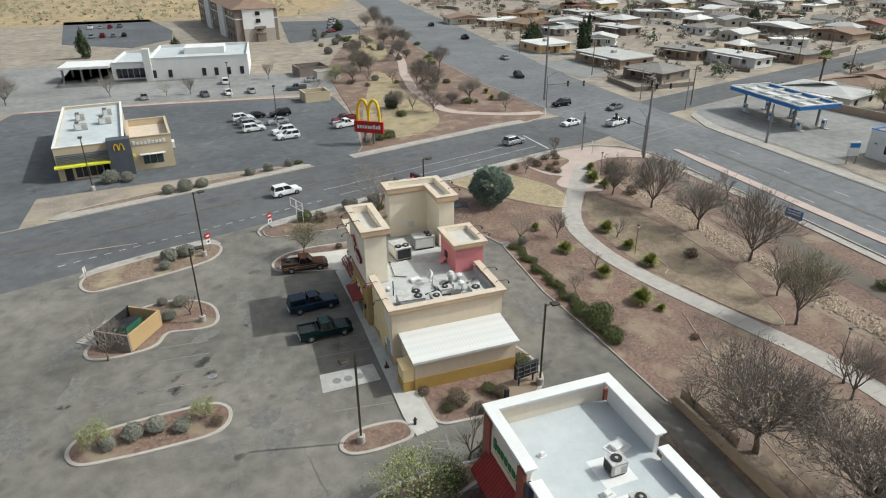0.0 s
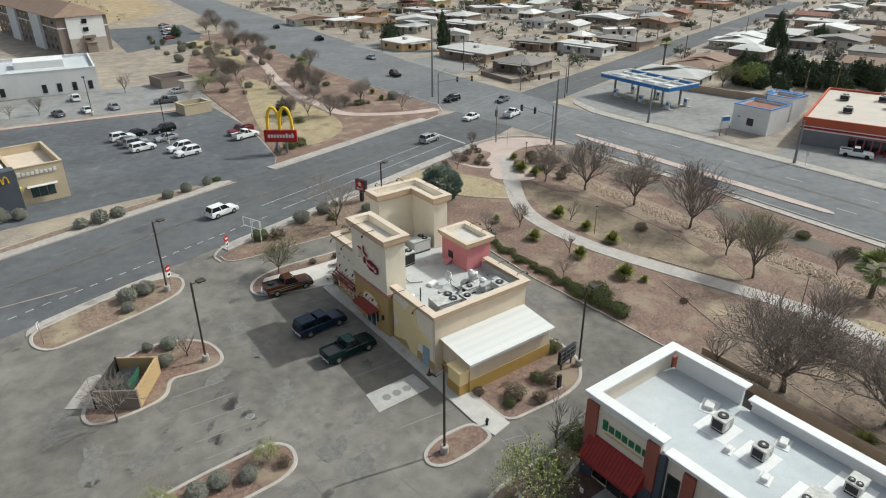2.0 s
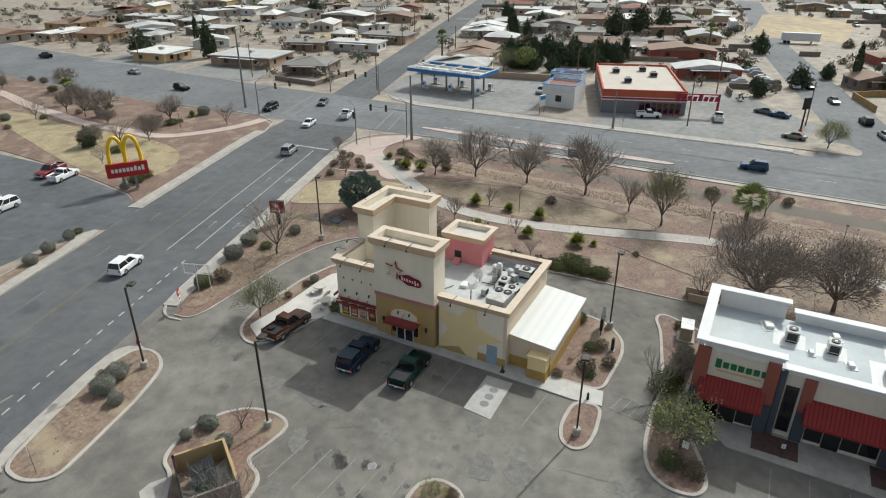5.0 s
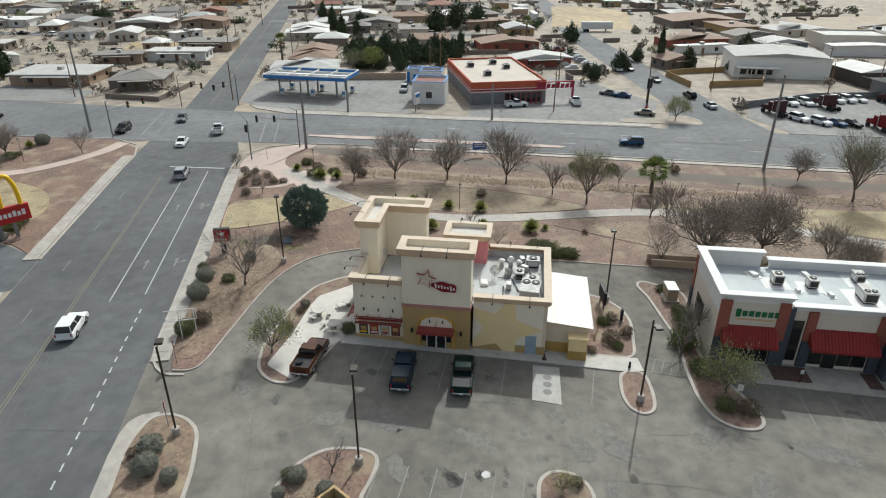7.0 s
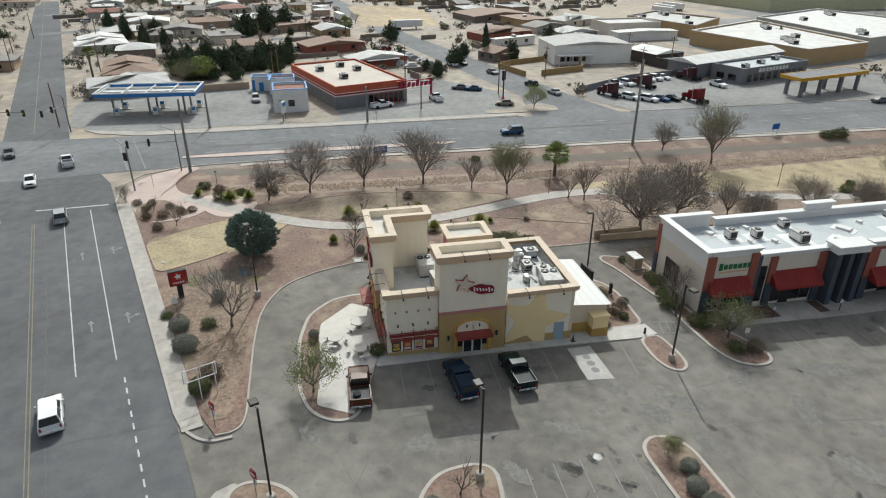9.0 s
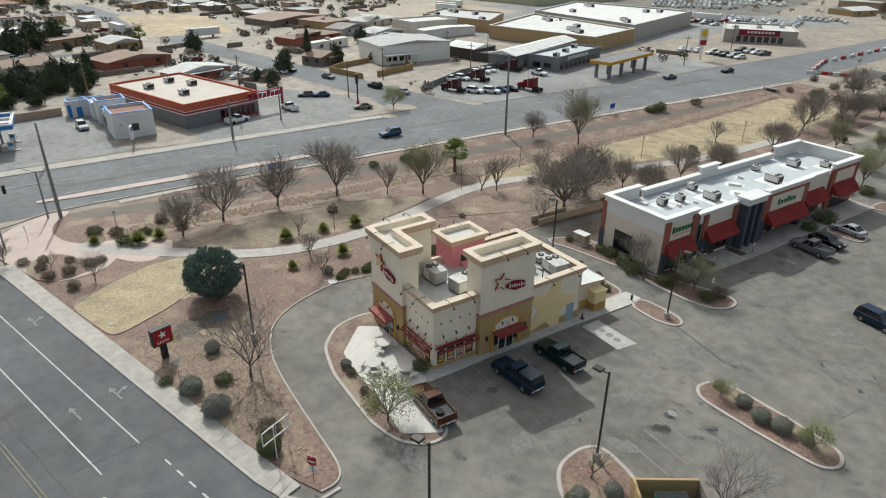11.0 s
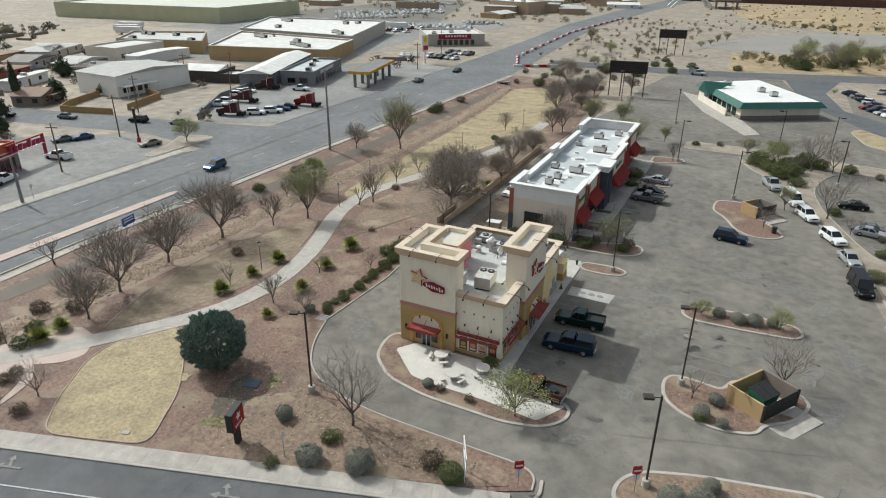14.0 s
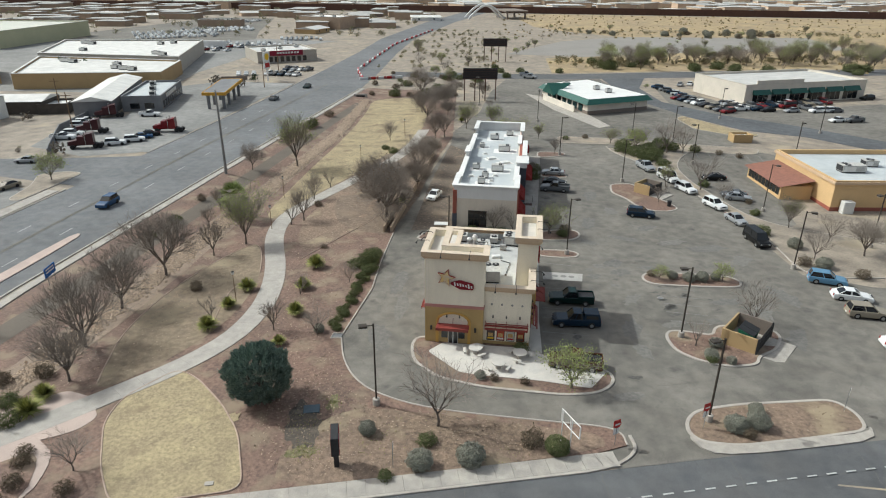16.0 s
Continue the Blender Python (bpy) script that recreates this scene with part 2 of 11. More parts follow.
HVAC = mat("galvanised_sheet", (0.45, 0.44, 0.42), (0.36, 0.35, 0.335), size=0.8, fine=10, rough=0.5, metal=0.3, bump=0.05)
PALEMETAL = mat("pale_sheet_metal", (0.66, 0.65, 0.62), (0.58, 0.57, 0.54), size=0.8, fine=10, rough=0.45, bump=0.05)
DARK = mat("black_grille", (0.02, 0.02, 0.022), (0.03, 0.03, 0.032), size=0.3, fine=10, rough=0.6, bump=0.1)
POLE = mat("bronze_pole", (0.035, 0.028, 0.022), (0.05, 0.04, 0.03), size=1, fine=10, rough=0.5, bump=0.05)
GREYMETAL = mat("grey_steel", (0.25, 0.25, 0.25), (0.2, 0.2, 0.2), size=1, fine=10, rough=0.5, metal=0.4, bump=0.05)
RED = mat("signal_red", (0.40, 0.02, 0.02), (0.33, 0.02, 0.02), size=1, fine=10, rough=0.5, bump=0.0)
YELLOW = mat("bright_yellow", (0.80, 0.50, 0.02), (0.72, 0.45, 0.02), size=1, fine=10, rough=0.45, bump=0.0)
LIME = mat("lime_yellow", (0.72, 0.70, 0.05), (0.65, 0.62, 0.05), size=1, fine=10, rough=0.5, bump=0.0)
BLUE = mat("fuel_blue", (0.045, 0.19, 0.47), (0.04, 0.16, 0.42), size=1, fine=10, rough=0.5, bump=0.0)
GREEN = mat("sign_green", (0.03, 0.16, 0.06), (0.025, 0.13, 0.05), size=1, fine=10, rough=0.6, bump=0.0)
TEAL = mat("teal_green_metal", (0.028, 0.10, 0.08), (0.022, 0.085, 0.068), size=2, fine=10, rough=0.5, bump=0.05)
ORANGE = mat("orange_yellow_stucco", (0.60, 0.41, 0.21), (0.54, 0.37, 0.19), size=3, fine=20, bump=0.2)
BUILDTAN = mat("ochre_stucco", (0.43, 0.30, 0.15), (0.38, 0.265, 0.135), size=4, fine=20, bump=0.2)
TILE = mat("clay_roof", (0.26, 0.12, 0.085), (0.20, 0.095, 0.07), size=0.8, fine=8, bump=0.4)
BROWNROOF = mat("brown_shingle", (0.25, 0.17, 0.12), (0.20, 0.135, 0.10), size=2, fine=8, bump=0.4)
GREYROOF = mat("grey_shingle", (0.24, 0.22, 0.20), (0.19, 0.175, 0.16), size=2, fine=8, bump=0.4)
GREYWALL = mat("grey_block", (0.20, 0.20, 0.205), (0.16, 0.16, 0.165), size=2, fine=15, bump=0.2)
TAUPE = mat("taupe_stucco", (0.22, 0.18, 0.15), (0.19, 0.155, 0.13), size=3, fine=20, bump=0.2)
ADOBE = mat("adobe_stucco", (0.42, 0.31, 0.22), (0.36, 0.265, 0.19), size=3, fine=15, bump=0.2, vary=0.25)
PALEWALL = mat("pale_house_stucco", (0.55, 0.50, 0.43), (0.48, 0.44, 0.38), size=3, fine=15, bump=0.2, vary=0.25)
PALEROOF = mat("white_coated_roof", (0.56, 0.55, 0.525), (0.44, 0.43, 0.41), size=3, fine=10, bump=0.1, vary=0.28, mid=0.1, mid_size=1.5)
WOOD = mat("weathered_wood", (0.20, 0.13, 0.075), (0.15, 0.10, 0.06), size=0.6, fine=10, bump=0.4)
RUST = mat("rusted_steel", (0.10, 0.05, 0.035), (0.075, 0.04, 0.03), size=2, fine=6, bump=0.2)
BARK = mat("grey_bark", (0.15, 0.122, 0.10), (0.105, 0.086, 0.073), size=0.4, fine=15, bump=0.5)
TWIG = mat("bare_twigs", (0.265, 0.228, 0.193), (0.205, 0.175, 0.148), size=0.5, fine=15, bump=0.0)
for m_ in (WHITE, MALLWALL, STUCCO, CREAM, PALEWALL, ADOBE):
    streaked(m_, 0.07, (2.2, 2.2, 0.35))
for m_ in (LOT, STREET, HIGHWAY):
    streaked(m_, 0.14, (0.25, 0.25, 0.25))
GLASS = glass_mat("dark_glass", (0.012, 0.014, 0.016))
CARGLASS = glass_mat("tinted_car_glass", (0.01, 0.011, 0.013))
PALEGLASS = glass_mat("green_tinted_glass", (0.03, 0.06, 0.06))
RUBBER = mat("tyre_rubber", (0.018, 0.018, 0.018), (0.024, 0.024, 0.024), size=0.3, fine=20, rough=0.85, bump=0.0)
RIM = mat("alloy_rim", (0.42, 0.42, 0.42), (0.34, 0.34, 0.34), size=0.2, fine=20, rough=0.35, metal=0.7, bump=0.0)
CHROME = mat("chrome_bumper", (0.55, 0.55, 0.55), (0.45, 0.45, 0.45), size=0.5, fine=10, rough=0.25, metal=0.8, bump=0.0)
LAMPRED = mat("tail_light_red", (0.30, 0.01, 0.01), (0.25, 0.01, 0.01), size=0.3, fine=10, rough=0.3, bump=0.0)
LAMPCLEAR = mat("headlight_lens", (0.60, 0.60, 0.58), (0.5, 0.5, 0.5), size=0.3, fine=10, rough=0.2, bump=0.0)


def paint(name, c, metal=0.0):
    return mat(name, c, tuple(v * 0.9 for v in c), size=1.5, fine=6, rough=0.24, metal=metal, bump=0.0, spec=0.3, mix=0.4)


CARPAINT = dict(
    white=paint("white_car_paint", (0.72, 0.72, 0.71)), silver=paint("silver_car_paint", (0.38, 0.39, 0.40), 0.3), grey=paint("grey_car_paint", (0.13, 0.135, 0.14)),
    black=paint("black_car_paint", (0.006, 0.0065, 0.007)), navy=paint("navy_car_paint", (0.007, 0.021, 0.042)), green=paint("dark_green_car_paint", (0.003, 0.018, 0.016)),
    brown=paint("copper_brown_car_paint", (0.075, 0.028, 0.013)), red=paint("dark_red_car_paint", (0.16, 0.012, 0.015)), blue=paint("pale_blue_car_paint", (0.12, 0.24, 0.36)),
    tan=paint("tan_car_paint", (0.27, 0.235, 0.18)), midblue=paint("mid_blue_car_paint", (0.03, 0.075, 0.16)))
JUNIPER = leaf_mat("juniper_needles", (0.085, 0.125, 0.10), (0.25, 0.31, 0.25))
SAGE = leaf_mat("sage_leaves", (0.19, 0.19, 0.15), (0.33, 0.325, 0.27))
SHRUB = leaf_mat("green_shrub_leaves", (0.075, 0.09, 0.035), (0.18, 0.195, 0.085))
OLDSHRUB = leaf_mat("brown_shrub_leaves", (0.11, 0.088, 0.06), (0.21, 0.165, 0.115))
BLADE = leaf_mat("yucca_blades", (0.15, 0.165, 0.04), (0.38, 0.375, 0.13))
BUD = leaf_mat("spring_leaves", (0.19, 0.225, 0.065), (0.31, 0.34, 0.125))
DRYBUD = leaf_mat("dry_leaves", (0.15, 0.11, 0.08), (0.24, 0.18, 0.125))
STRAW = leaf_mat("straw_brush", (0.26, 0.20, 0.11), (0.42, 0.34, 0.19))
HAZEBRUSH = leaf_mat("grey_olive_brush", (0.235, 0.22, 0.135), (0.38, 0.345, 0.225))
TOWNBRUSH = leaf_mat("grey_brown_brush", (0.13, 0.105, 0.085), (0.27, 0.235, 0.185))
FROND = leaf_mat("palm_fronds", (0.11, 0.15, 0.04), (0.30, 0.32, 0.13))
PINE = leaf_mat("pine_needles", (0.04, 0.062, 0.03), (0.11, 0.13, 0.07))


# ---- building tools ----
class Geo:
    """Collects vertices and faces for one mesh."""

    def __init__(self):
        self.v, self.f = [], []

    def add(self, verts, faces, m=None):
        k = len(self.v)
        self.v += [tuple(m @ Vector(p)) if m is not None else tuple(p) for p in verts]
        self.f += [tuple(i + k for i in q) for q in faces]
        return self

    def box(self, x0, x1, y0, y1, z0, z1, b=0.0, m=None):
        """A box, with its edges chamfered by b."""
        if b <= 0:
            vs = [(x, y, z) for z in (z0, z1) for y in (y0, y1) for x in (x0, x1)]
            return self.add(vs, [(0, 2, 3, 1), (4, 5, 7, 6), (0, 1, 5, 4), (2, 6, 7, 3), (0, 4, 6, 2), (1, 3, 7, 5)], m)
        vs, idx = [], {}
        for sx in (0, 1):
            for sy in (0, 1):
                for sz in (0, 1):
                    c = ((x0, x1)[sx], (y0, y1)[sy], (z0, z1)[sz])
                    d = (b - 2 * b * sx, b - 2 * b * sy, b - 2 * b * sz)
                    for a in range(3):
                        idx[sx, sy, sz, a] = len(vs)
                        vs.append(tuple(c[i] + (0 if i == a else d[i]) for i in range(3)))
        fs = []
        for a in range(3):
            p, q = [i for i in range(3) if i != a]
            for s in (0, 1):
                loop = []
                for u, w in ((0, 0), (1, 0), (1, 1), (0, 1)):
                    k = [0, 0, 0]
                    k[a], k[p], k[q] = s, u, w
                    loop.append(idx[(*k, a)])
                fs.append(tuple(loop))
            for u in (0, 1):
                for w in (0, 1):
                    k0, k1 = [0, 0, 0], [0, 0, 0]
                    k0[p] = k1[p] = u
                    k0[q] = k1[q] = w
                    k0[a], k1[a] = 0, 1
                    fs.append((idx[(*k0, p)], idx[(*k1, p)], idx[(*k1, q)], idx[(*k0, q)]))
        for sx in (0, 1):
            for sy in (0, 1):
                for sz in (0, 1):
                    fs.append(tuple(idx[sx, sy, sz, a] for a in range(3)))
        return self.add(vs, fs, m)

    def prism(self, poly, z0, z1, m=None):
        n = len(poly)
        vs = [(x, y, z0) for x, y in poly] + [(x, y, z1) for x, y in poly]
        fs = [tuple(range(n - 1, -1, -1)), tuple(range(n, 2 * n))]
        fs += [(i, (i + 1) % n, n + (i + 1) % n, n + i) for i in range(n)]
        return self.add(vs, fs, m)

    def tube(self, p, q, r0, r1, n=8, caps=True):
        p, q = Vector(p), Vector(q)
        d = (q - p).normalized()
        a = d.orthogonal().normalized()
        c = d.cross(a)
        k = len(self.v)
        for o, r in ((p, r0), (q, r1)):
            for i in range(n):
                t = 2 * math.pi * i / n
                self.v.append(tuple(o + (a * math.cos(t) + c * math.sin(t)) * r))
        self.f += [(k + i, k + (i + 1) % n, k + n + (i + 1) % n, k + n + i) for i in range(n)]
        if caps:
            self.f += [tuple(k + n - 1 - i for i in range(n)), tuple(k + n + i for i in range(n))]
        return self

    def pipe(self, pts, r, n=6):
        for a, b in zip(pts, pts[1:]):
            self.tube(a, b, r, r, n)
        return self

    def mesh(self, name, material, smooth=False):
        me = bpy.data.meshes.new(name)
        me.from_pydata(self.v, [], self.f)
        bm = bmesh.new()
        bm.from_mesh(me)
        bmesh.ops.recalc_face_normals(bm, faces=bm.faces)
        bm.to_mesh(me)
        bm.free()
        if smooth:
            me.polygons.foreach_set("use_smooth", [True] * len(me.polygons))
        me.materials.append(material)
        return me


def part(name, geo, material, parent, label="", smooth=False, at=None):
    ob = new(name, geo.mesh(name, material, smooth) if isinstance(geo, Geo) else geo)
    ob.parent = parent
    if at is not None:
        ob.matrix_basis = at
    return tagged(ob, label)


def thing(name, label, category, m=None, group="", kind=""):
    ob = new(name)
    if m is not None:
        ob.matrix_basis = m
    return tagged(ob, label, category, group, kind)


def box(x0, x1, y0, y1, z0, z1, b=0.0):
    return Geo().box(x0, x1, y0, y1, z0, z1, b)


def step(a, b, x):
    t = min(max((x - a) / (b - a), 0.0), 1.0)
    return t * t * (3 - 2 * t)


YS = (-60, -40, 0, 17, 42, 52, 65, 78, 86, 97, 130, 220)
ZS = (0, -0.3, -0.6, -0.9, -0.4, 0.0, 0.3, 0.65, 0.95, 0.85, 0.6, 0.0)


def gz(x, y):
    """The lie of the land: a fall from the street to the lot, a swale in the park, a level highway."""
    a = float(np.interp(y, YS, ZS))
    d = step(36, 58, x) * (1 - step(64, 77, x)) * (1 - step(84, 100, y)) * step(-110, -80, y)
    return a * (1 - step(55, 82, x)) - 0.8 * d


def on(x, y, rz=0.0, dz=0.0):
    """A pose on the ground."""
    return pose(x, y, gz(x, y) + dz, 0, 0, rz)


def smooth_line(pts, closed=False, n=2):
    """Chaikin's corner cutting."""
    for _ in range(n):
        out = [] if closed else [pts[0]]
        m = len(pts)
        for i in range(m if closed else m - 1):
            (ax, ay), (bx, by) = pts[i], pts[(i + 1) % m]
            out += [(ax * 0.75 + bx * 0.25, ay * 0.75 + by * 0.25), (ax * 0.25 + bx * 0.75, ay * 0.25 + by * 0.75)]
        if not closed:
            out.append(pts[-1])
        pts = out
    return pts


def round_poly(pts, r=1.2, n=4):
    """The closed outline with its corners rounded."""
    out = []
    m = len(pts)
    for i in range(m):
        p, a, b = Vector(pts[i]), Vector(pts[i - 1]), Vector(pts[(i + 1) % m])
        s, e = p + (a - p).normalized() * min(r, (a - p).length * 0.45), p + (b - p).normalized() * min(r, (b - p).length * 0.45)
        for k in range(n + 1):
            t = k / n
            out.append(tuple(s * (1 - t) ** 2 + p * 2 * t * (1 - t) + e * t * t))
    return out


def drape(name, poly, dz, material, cell=4.0, skirt=0.0, kind="structure", label="", category=""):
    """A sheet over the ground with the outline poly."""
    bm = bmesh.new()
    f = bm.faces.new([bm.verts.new((x, y, 0)) for x, y in poly])
    bmesh.ops.triangulate(bm, faces=[f], ngon_method="BEAUTY")
    xs, ys = [p[0] for p in poly], [p[1] for p in poly]
    for axis, lo, hi in ((0, min(xs), max(xs)), (1, min(ys), max(ys))):
        lo_cut, hi_cut = max(lo, -70 if axis == 0 else -125), min(hi, 90 if axis == 0 else 225)
        k = math.floor(lo_cut / cell) + 1
        while k * cell < hi_cut:
            co, no = [0, 0, 0], [0, 0, 0]
            co[axis], no[axis] = k * cell, 1
            bmesh.ops.bisect_plane(bm, geom=bm.verts[:] + bm.edges[:] + bm.faces[:], plane_co=co, plane_no=no, dist=1e-5)
            k += 1
    for v in bm.verts:
        v.co.z = gz(v.co.x, v.co.y) + dz
    bmesh.ops.recalc_face_normals(bm, faces=bm.faces)
    if sum(f.normal.z for f in bm.faces) < 0:
        bmesh.ops.reverse_faces(bm, faces=bm.faces)
    if skirt:
        edge = [e for e in bm.edges if len(e.link_faces) == 1]
        out = bmesh.ops.extrude_edge_only(bm, edges=edge)
        for v in out["geom"]:
            if isinstance(v, bmesh.types.BMVert):
                v.co.z -= skirt
    me = bpy.data.meshes.new(name)
    bm.to_mesh(me)
    bm.free()
    me.materials.append(material)
    return tagged(new(name, me), label, category, kind=kind)


def fine_line(pts, gap=1.5, closed=False):
    """The line with points no further apart than gap."""
    out = []
    m = len(pts)
    for i in range(m if closed else m - 1):
        a, b = Vector(pts[i]), Vector(pts[(i + 1) % m])
        k = max(1, int((b - a).length / gap))
        out += [tuple(a.lerp(b, j / k)) for j in range(k)]
    if not closed:
        out.append(tuple(pts[-1]))
    return out


def ribbon(pts, w, closed=False):
    """Left and right edges of a strip of width w along pts."""
    m = len(pts)
    left, right = [], []
    for i in range(m):
        a = Vector(pts[i - 1] if (i or closed) else pts[0])
        b = Vector(pts[(i + 1) % m] if (i < m - 1 or closed) else pts[-1])
        d = (b - a).normalized()
        n = Vector((-d.y, d.x))
        p = Vector(pts[i])
        left.append(p + n * w / 2)
        right.append(p - n * w / 2)
    return left, right


def strip_mesh(g, pts, w, low, high, closed=False, chamfer=0.03):
    """A kerb-like bar along pts on the ground."""
    pts = fine_line(pts, 1.6, closed)
    l, r = ribbon(pts, w, closed)
    li, ri = ribbon(pts, w - 2 * chamfer, closed)
    m = len(pts)
    k = len(g.v)
    for i in range(m):
        z = gz(*pts[i])
        for p, h in ((l[i], low), (l[i], high - chamfer), (li[i], high), (ri[i], high), (r[i], high - chamfer), (r[i], low)):
            g.v.append((p[0], p[1], z + h))
    for i in range(m if closed else m - 1):
        a, b = k + 6 * i, k + 6 * ((i + 1) % m)
        for j in range(5):
            g.f.append((a + j, b + j, b + j + 1, a + j + 1))
    if not closed:
        for a in (k, k + 6 * (m - 1)):
            g.f.append(tuple(range(a, a + 6)))
    return g


def kerb(name, pts, closed=False, w=0.18, high=0.15, material=None, label="pale worn concrete kerb"):
    g = strip_mesh(Geo(), pts, w, -0.15, high, closed)
    return tagged(new(name, g.mesh(name, material or KERB)), label, "kerb", kind="structure")


def line(name, pts, w, material, dz=0.075, dash=None):
    """Painted line on the road, with dashes of (length, gap)."""
    g = Geo()
    runs = [pts]
    if dash:
        runs = []
        a, b = Vector(pts[0]), Vector(pts[-1])
        d = (b - a).normalized()
        s, total = 0.0, (b - a).length
        while s < total:
            runs.append([tuple(a + d * s), tuple(a + d * min(total, s + dash[0]))])
            s += sum(dash)
    for run in runs:
        q = fine_line(run, 2.0)
        l, r = ribbon(q, w)
        k = len(g.v)
        for i in range(len(q)):
            g.v += [(*l[i], gz(*l[i]) + dz), (*r[i], gz(*r[i]) + dz)]
        g.f += [(k + 2 * i, k + 2 * i + 1, k + 2 * i + 3, k + 2 * i + 2) for i in range(len(q) - 1)]
    return tagged(new(name, g.mesh(name, material)), "", "", kind="structure")


def slabs(name, pts, w, dz, material, length=1.5, label="", category="pavement", thick=0.2, gap=0.007):
    """A walk of single slabs along pts; the slabs are parts of the walk."""
    fine = fine_line(pts, 0.25)
    dist = [0.0]
    for a, b in zip(fine, fine[1:]):
        dist.append(dist[-1] + (Vector(b) - Vector(a)).length)
    n = max(1, round(dist[-1] / length))
    cuts = [dist[-1] * i / n for i in range(n + 1)]
    fx = lambda s: Vector((float(np.interp(s, dist, [p[0] for p in fine])), float(np.interp(s, dist, [p[1] for p in fine]))))
    root = tagged(new(name), label, category, kind="structure")
    for i in range(n):
        a, b = fx(cuts[i] + gap), fx(cuts[i + 1] - gap)
        d0 = (fx(cuts[i] + 0.3) - fx(max(0, cuts[i] - 0.3))).normalized()
        d1 = (fx(cuts[i + 1] + 0.3) - fx(cuts[i + 1] - 0.3)).normalized()
        n0, n1 = Vector((-d0.y, d0.x)), Vector((-d1.y, d1.x))
        c = [a + n0 * w / 2, a - n0 * w / 2, b - n1 * w / 2, b + n1 * w / 2]
        g = Geo()
        g.add([(p[0], p[1], gz(*p) + dz - thick) for p in c] + [(p[0], p[1], gz(*p) + dz) for p in c],
              [(4, 5, 6, 7), (0, 1, 5, 4), (1, 2, 6, 5), (2, 3, 7, 6), (3, 0, 4, 7)])
        part("slab", g, material, root)
    return root

# ---- ground ----
def ground_sheet():
    xs = [-3000, -1200, -600, -350, -220, -150, -110] + list(range(-90, 131, 4)) + [150, 190, 250, 350, 500, 800, 1500, 3000]
    ys = [-3000, -1500, -900, -600, -400, -280, -200, -150] + list(range(-124, 225, 4)) + [250, 320, 420, 600, 1000, 3000]
    g = Geo()
    g.v = [(x, y, gz(x, y)) for y in ys for x in xs]
    n = len(xs)
    g.f = [(j * n + i, j * n + i + 1, (j + 1) * n + i + 1, (j + 1) * n + i) for j in range(len(ys) - 1) for i in range(n - 1)]
    return tagged(new("ground", g.mesh("ground", DIRT)), "dry tan desert dirt with sparse dead grass", "ground", kind="structure")


ground_sheet()
near = lambda x, off=0.0: (x + 0.290 * off, 87.0 + 0.303 * x - 0.957 * off)
far = lambda x, off=0.0: (x - 0.283 * off, 107.2 + 0.295 * x + 0.959 * off)
drape("road_street", [(-130, 47.6), (72, 108.8), (101, 123), (405, 211), (405, 223), (103, 136), (75, 129.5), (-130, 68.9)], 0.030, STREET, 6, label="worn dark grey asphalt side street with cracks")
drape("road_highway", [(78, 112), (79, 90), (80, 65), (78.5, 14), (77, -26), (74, -96), (76, -130), (82, -200), (86, -269), (78, -411), (60, -560), (84, -560), (100, -411), (106, -269),
                       (102, -200), (100, -130), (99, -65), (100, 0), (101, 50), (101, 100), (103, 171), (108, 221), (116, 299), (124, 394), (135, 500), (108, 500), (97, 400), (84, 300), (76.5, 220),
                       (75, 165), (76, 135)], 0.045, HIGHWAY, 6, label="wide pale grey asphalt highway with worn lane lines")
drape("road_east", [(98, 1), (112, 5), (170, 17), (238, 30.6), (324, 40), (420, 52), (420, 66), (355, 55), (239, 42), (188, 33), (121, 20), (98, 24)], 0.038, HIGHWAY, 10, label="pale asphalt residential road")
drape("parking_lot", [(-60, 69.0), (5.5, 88.6), (26, 85), (35.5, 73), (35.5, 36), (34.8, 10), (33, -24), (14, -25), (-9, -28), (-14, -6), (-22, 20), (-25, 44), (-33, 47), (-60, 47)], 0.022, LOT, 4,
      label="weathered grey asphalt parking lot with oil stains")
drape("access_road", [(33, -24), (34, -34), (6, -40), (-12, -37), (-34, -29), (-58, -16), (-58, -5), (-36, -19), (-12, -27), (14, -25)], 0.028, LOT, 6, label="grey asphalt access road")

# park between the drive-through and the highway
DRIVE_EDGE = [(4.4, 85.6), (4.6, 84.0), (6.0, 83.2), (10, 83.2), (21, 83.0), (25.7, 82.0), (29.7, 80.0), (32.5, 76.0), (34.1, 71.2)]
EAST_EDGE = [(34.2, 70.2), (33.7, 58), (34.6, 48.5), (35.0, 41.5), (35.2, 37.0)]
walk_back = [near(x, 1.95) for x in (60, 52, 44, 36, 28, 20, 12, 7)]
drape("park_bed", smooth_line(DRIVE_EDGE)[:-1] + [(34.1, 71.2), (35.3, 71.5), (35.3, 70.3), (34.2, 70.2)] + EAST_EDGE[1:] + [(35.6, 30), (35.2, 5), (33.5, -30), (40, -96), (72, -96), (75.0, -26), (76.5, 14), (77.6, 65), (76.8, 92), (74, 103), (66, 104)] + walk_back,
      0.09, GRAVEL, 3, 0.2, label="reddish gravel park bed sloping to a swale")
drape("street_verge", smooth_line([(6.2, 86.6), (20, 91), (33, 94.8), (34, 90), (30, 84), (25.5, 83.5), (10, 84.2), (6.5, 84.4)], True, 1), 0.115, MULCH, 3, label="brown mulch planting strip along the street")
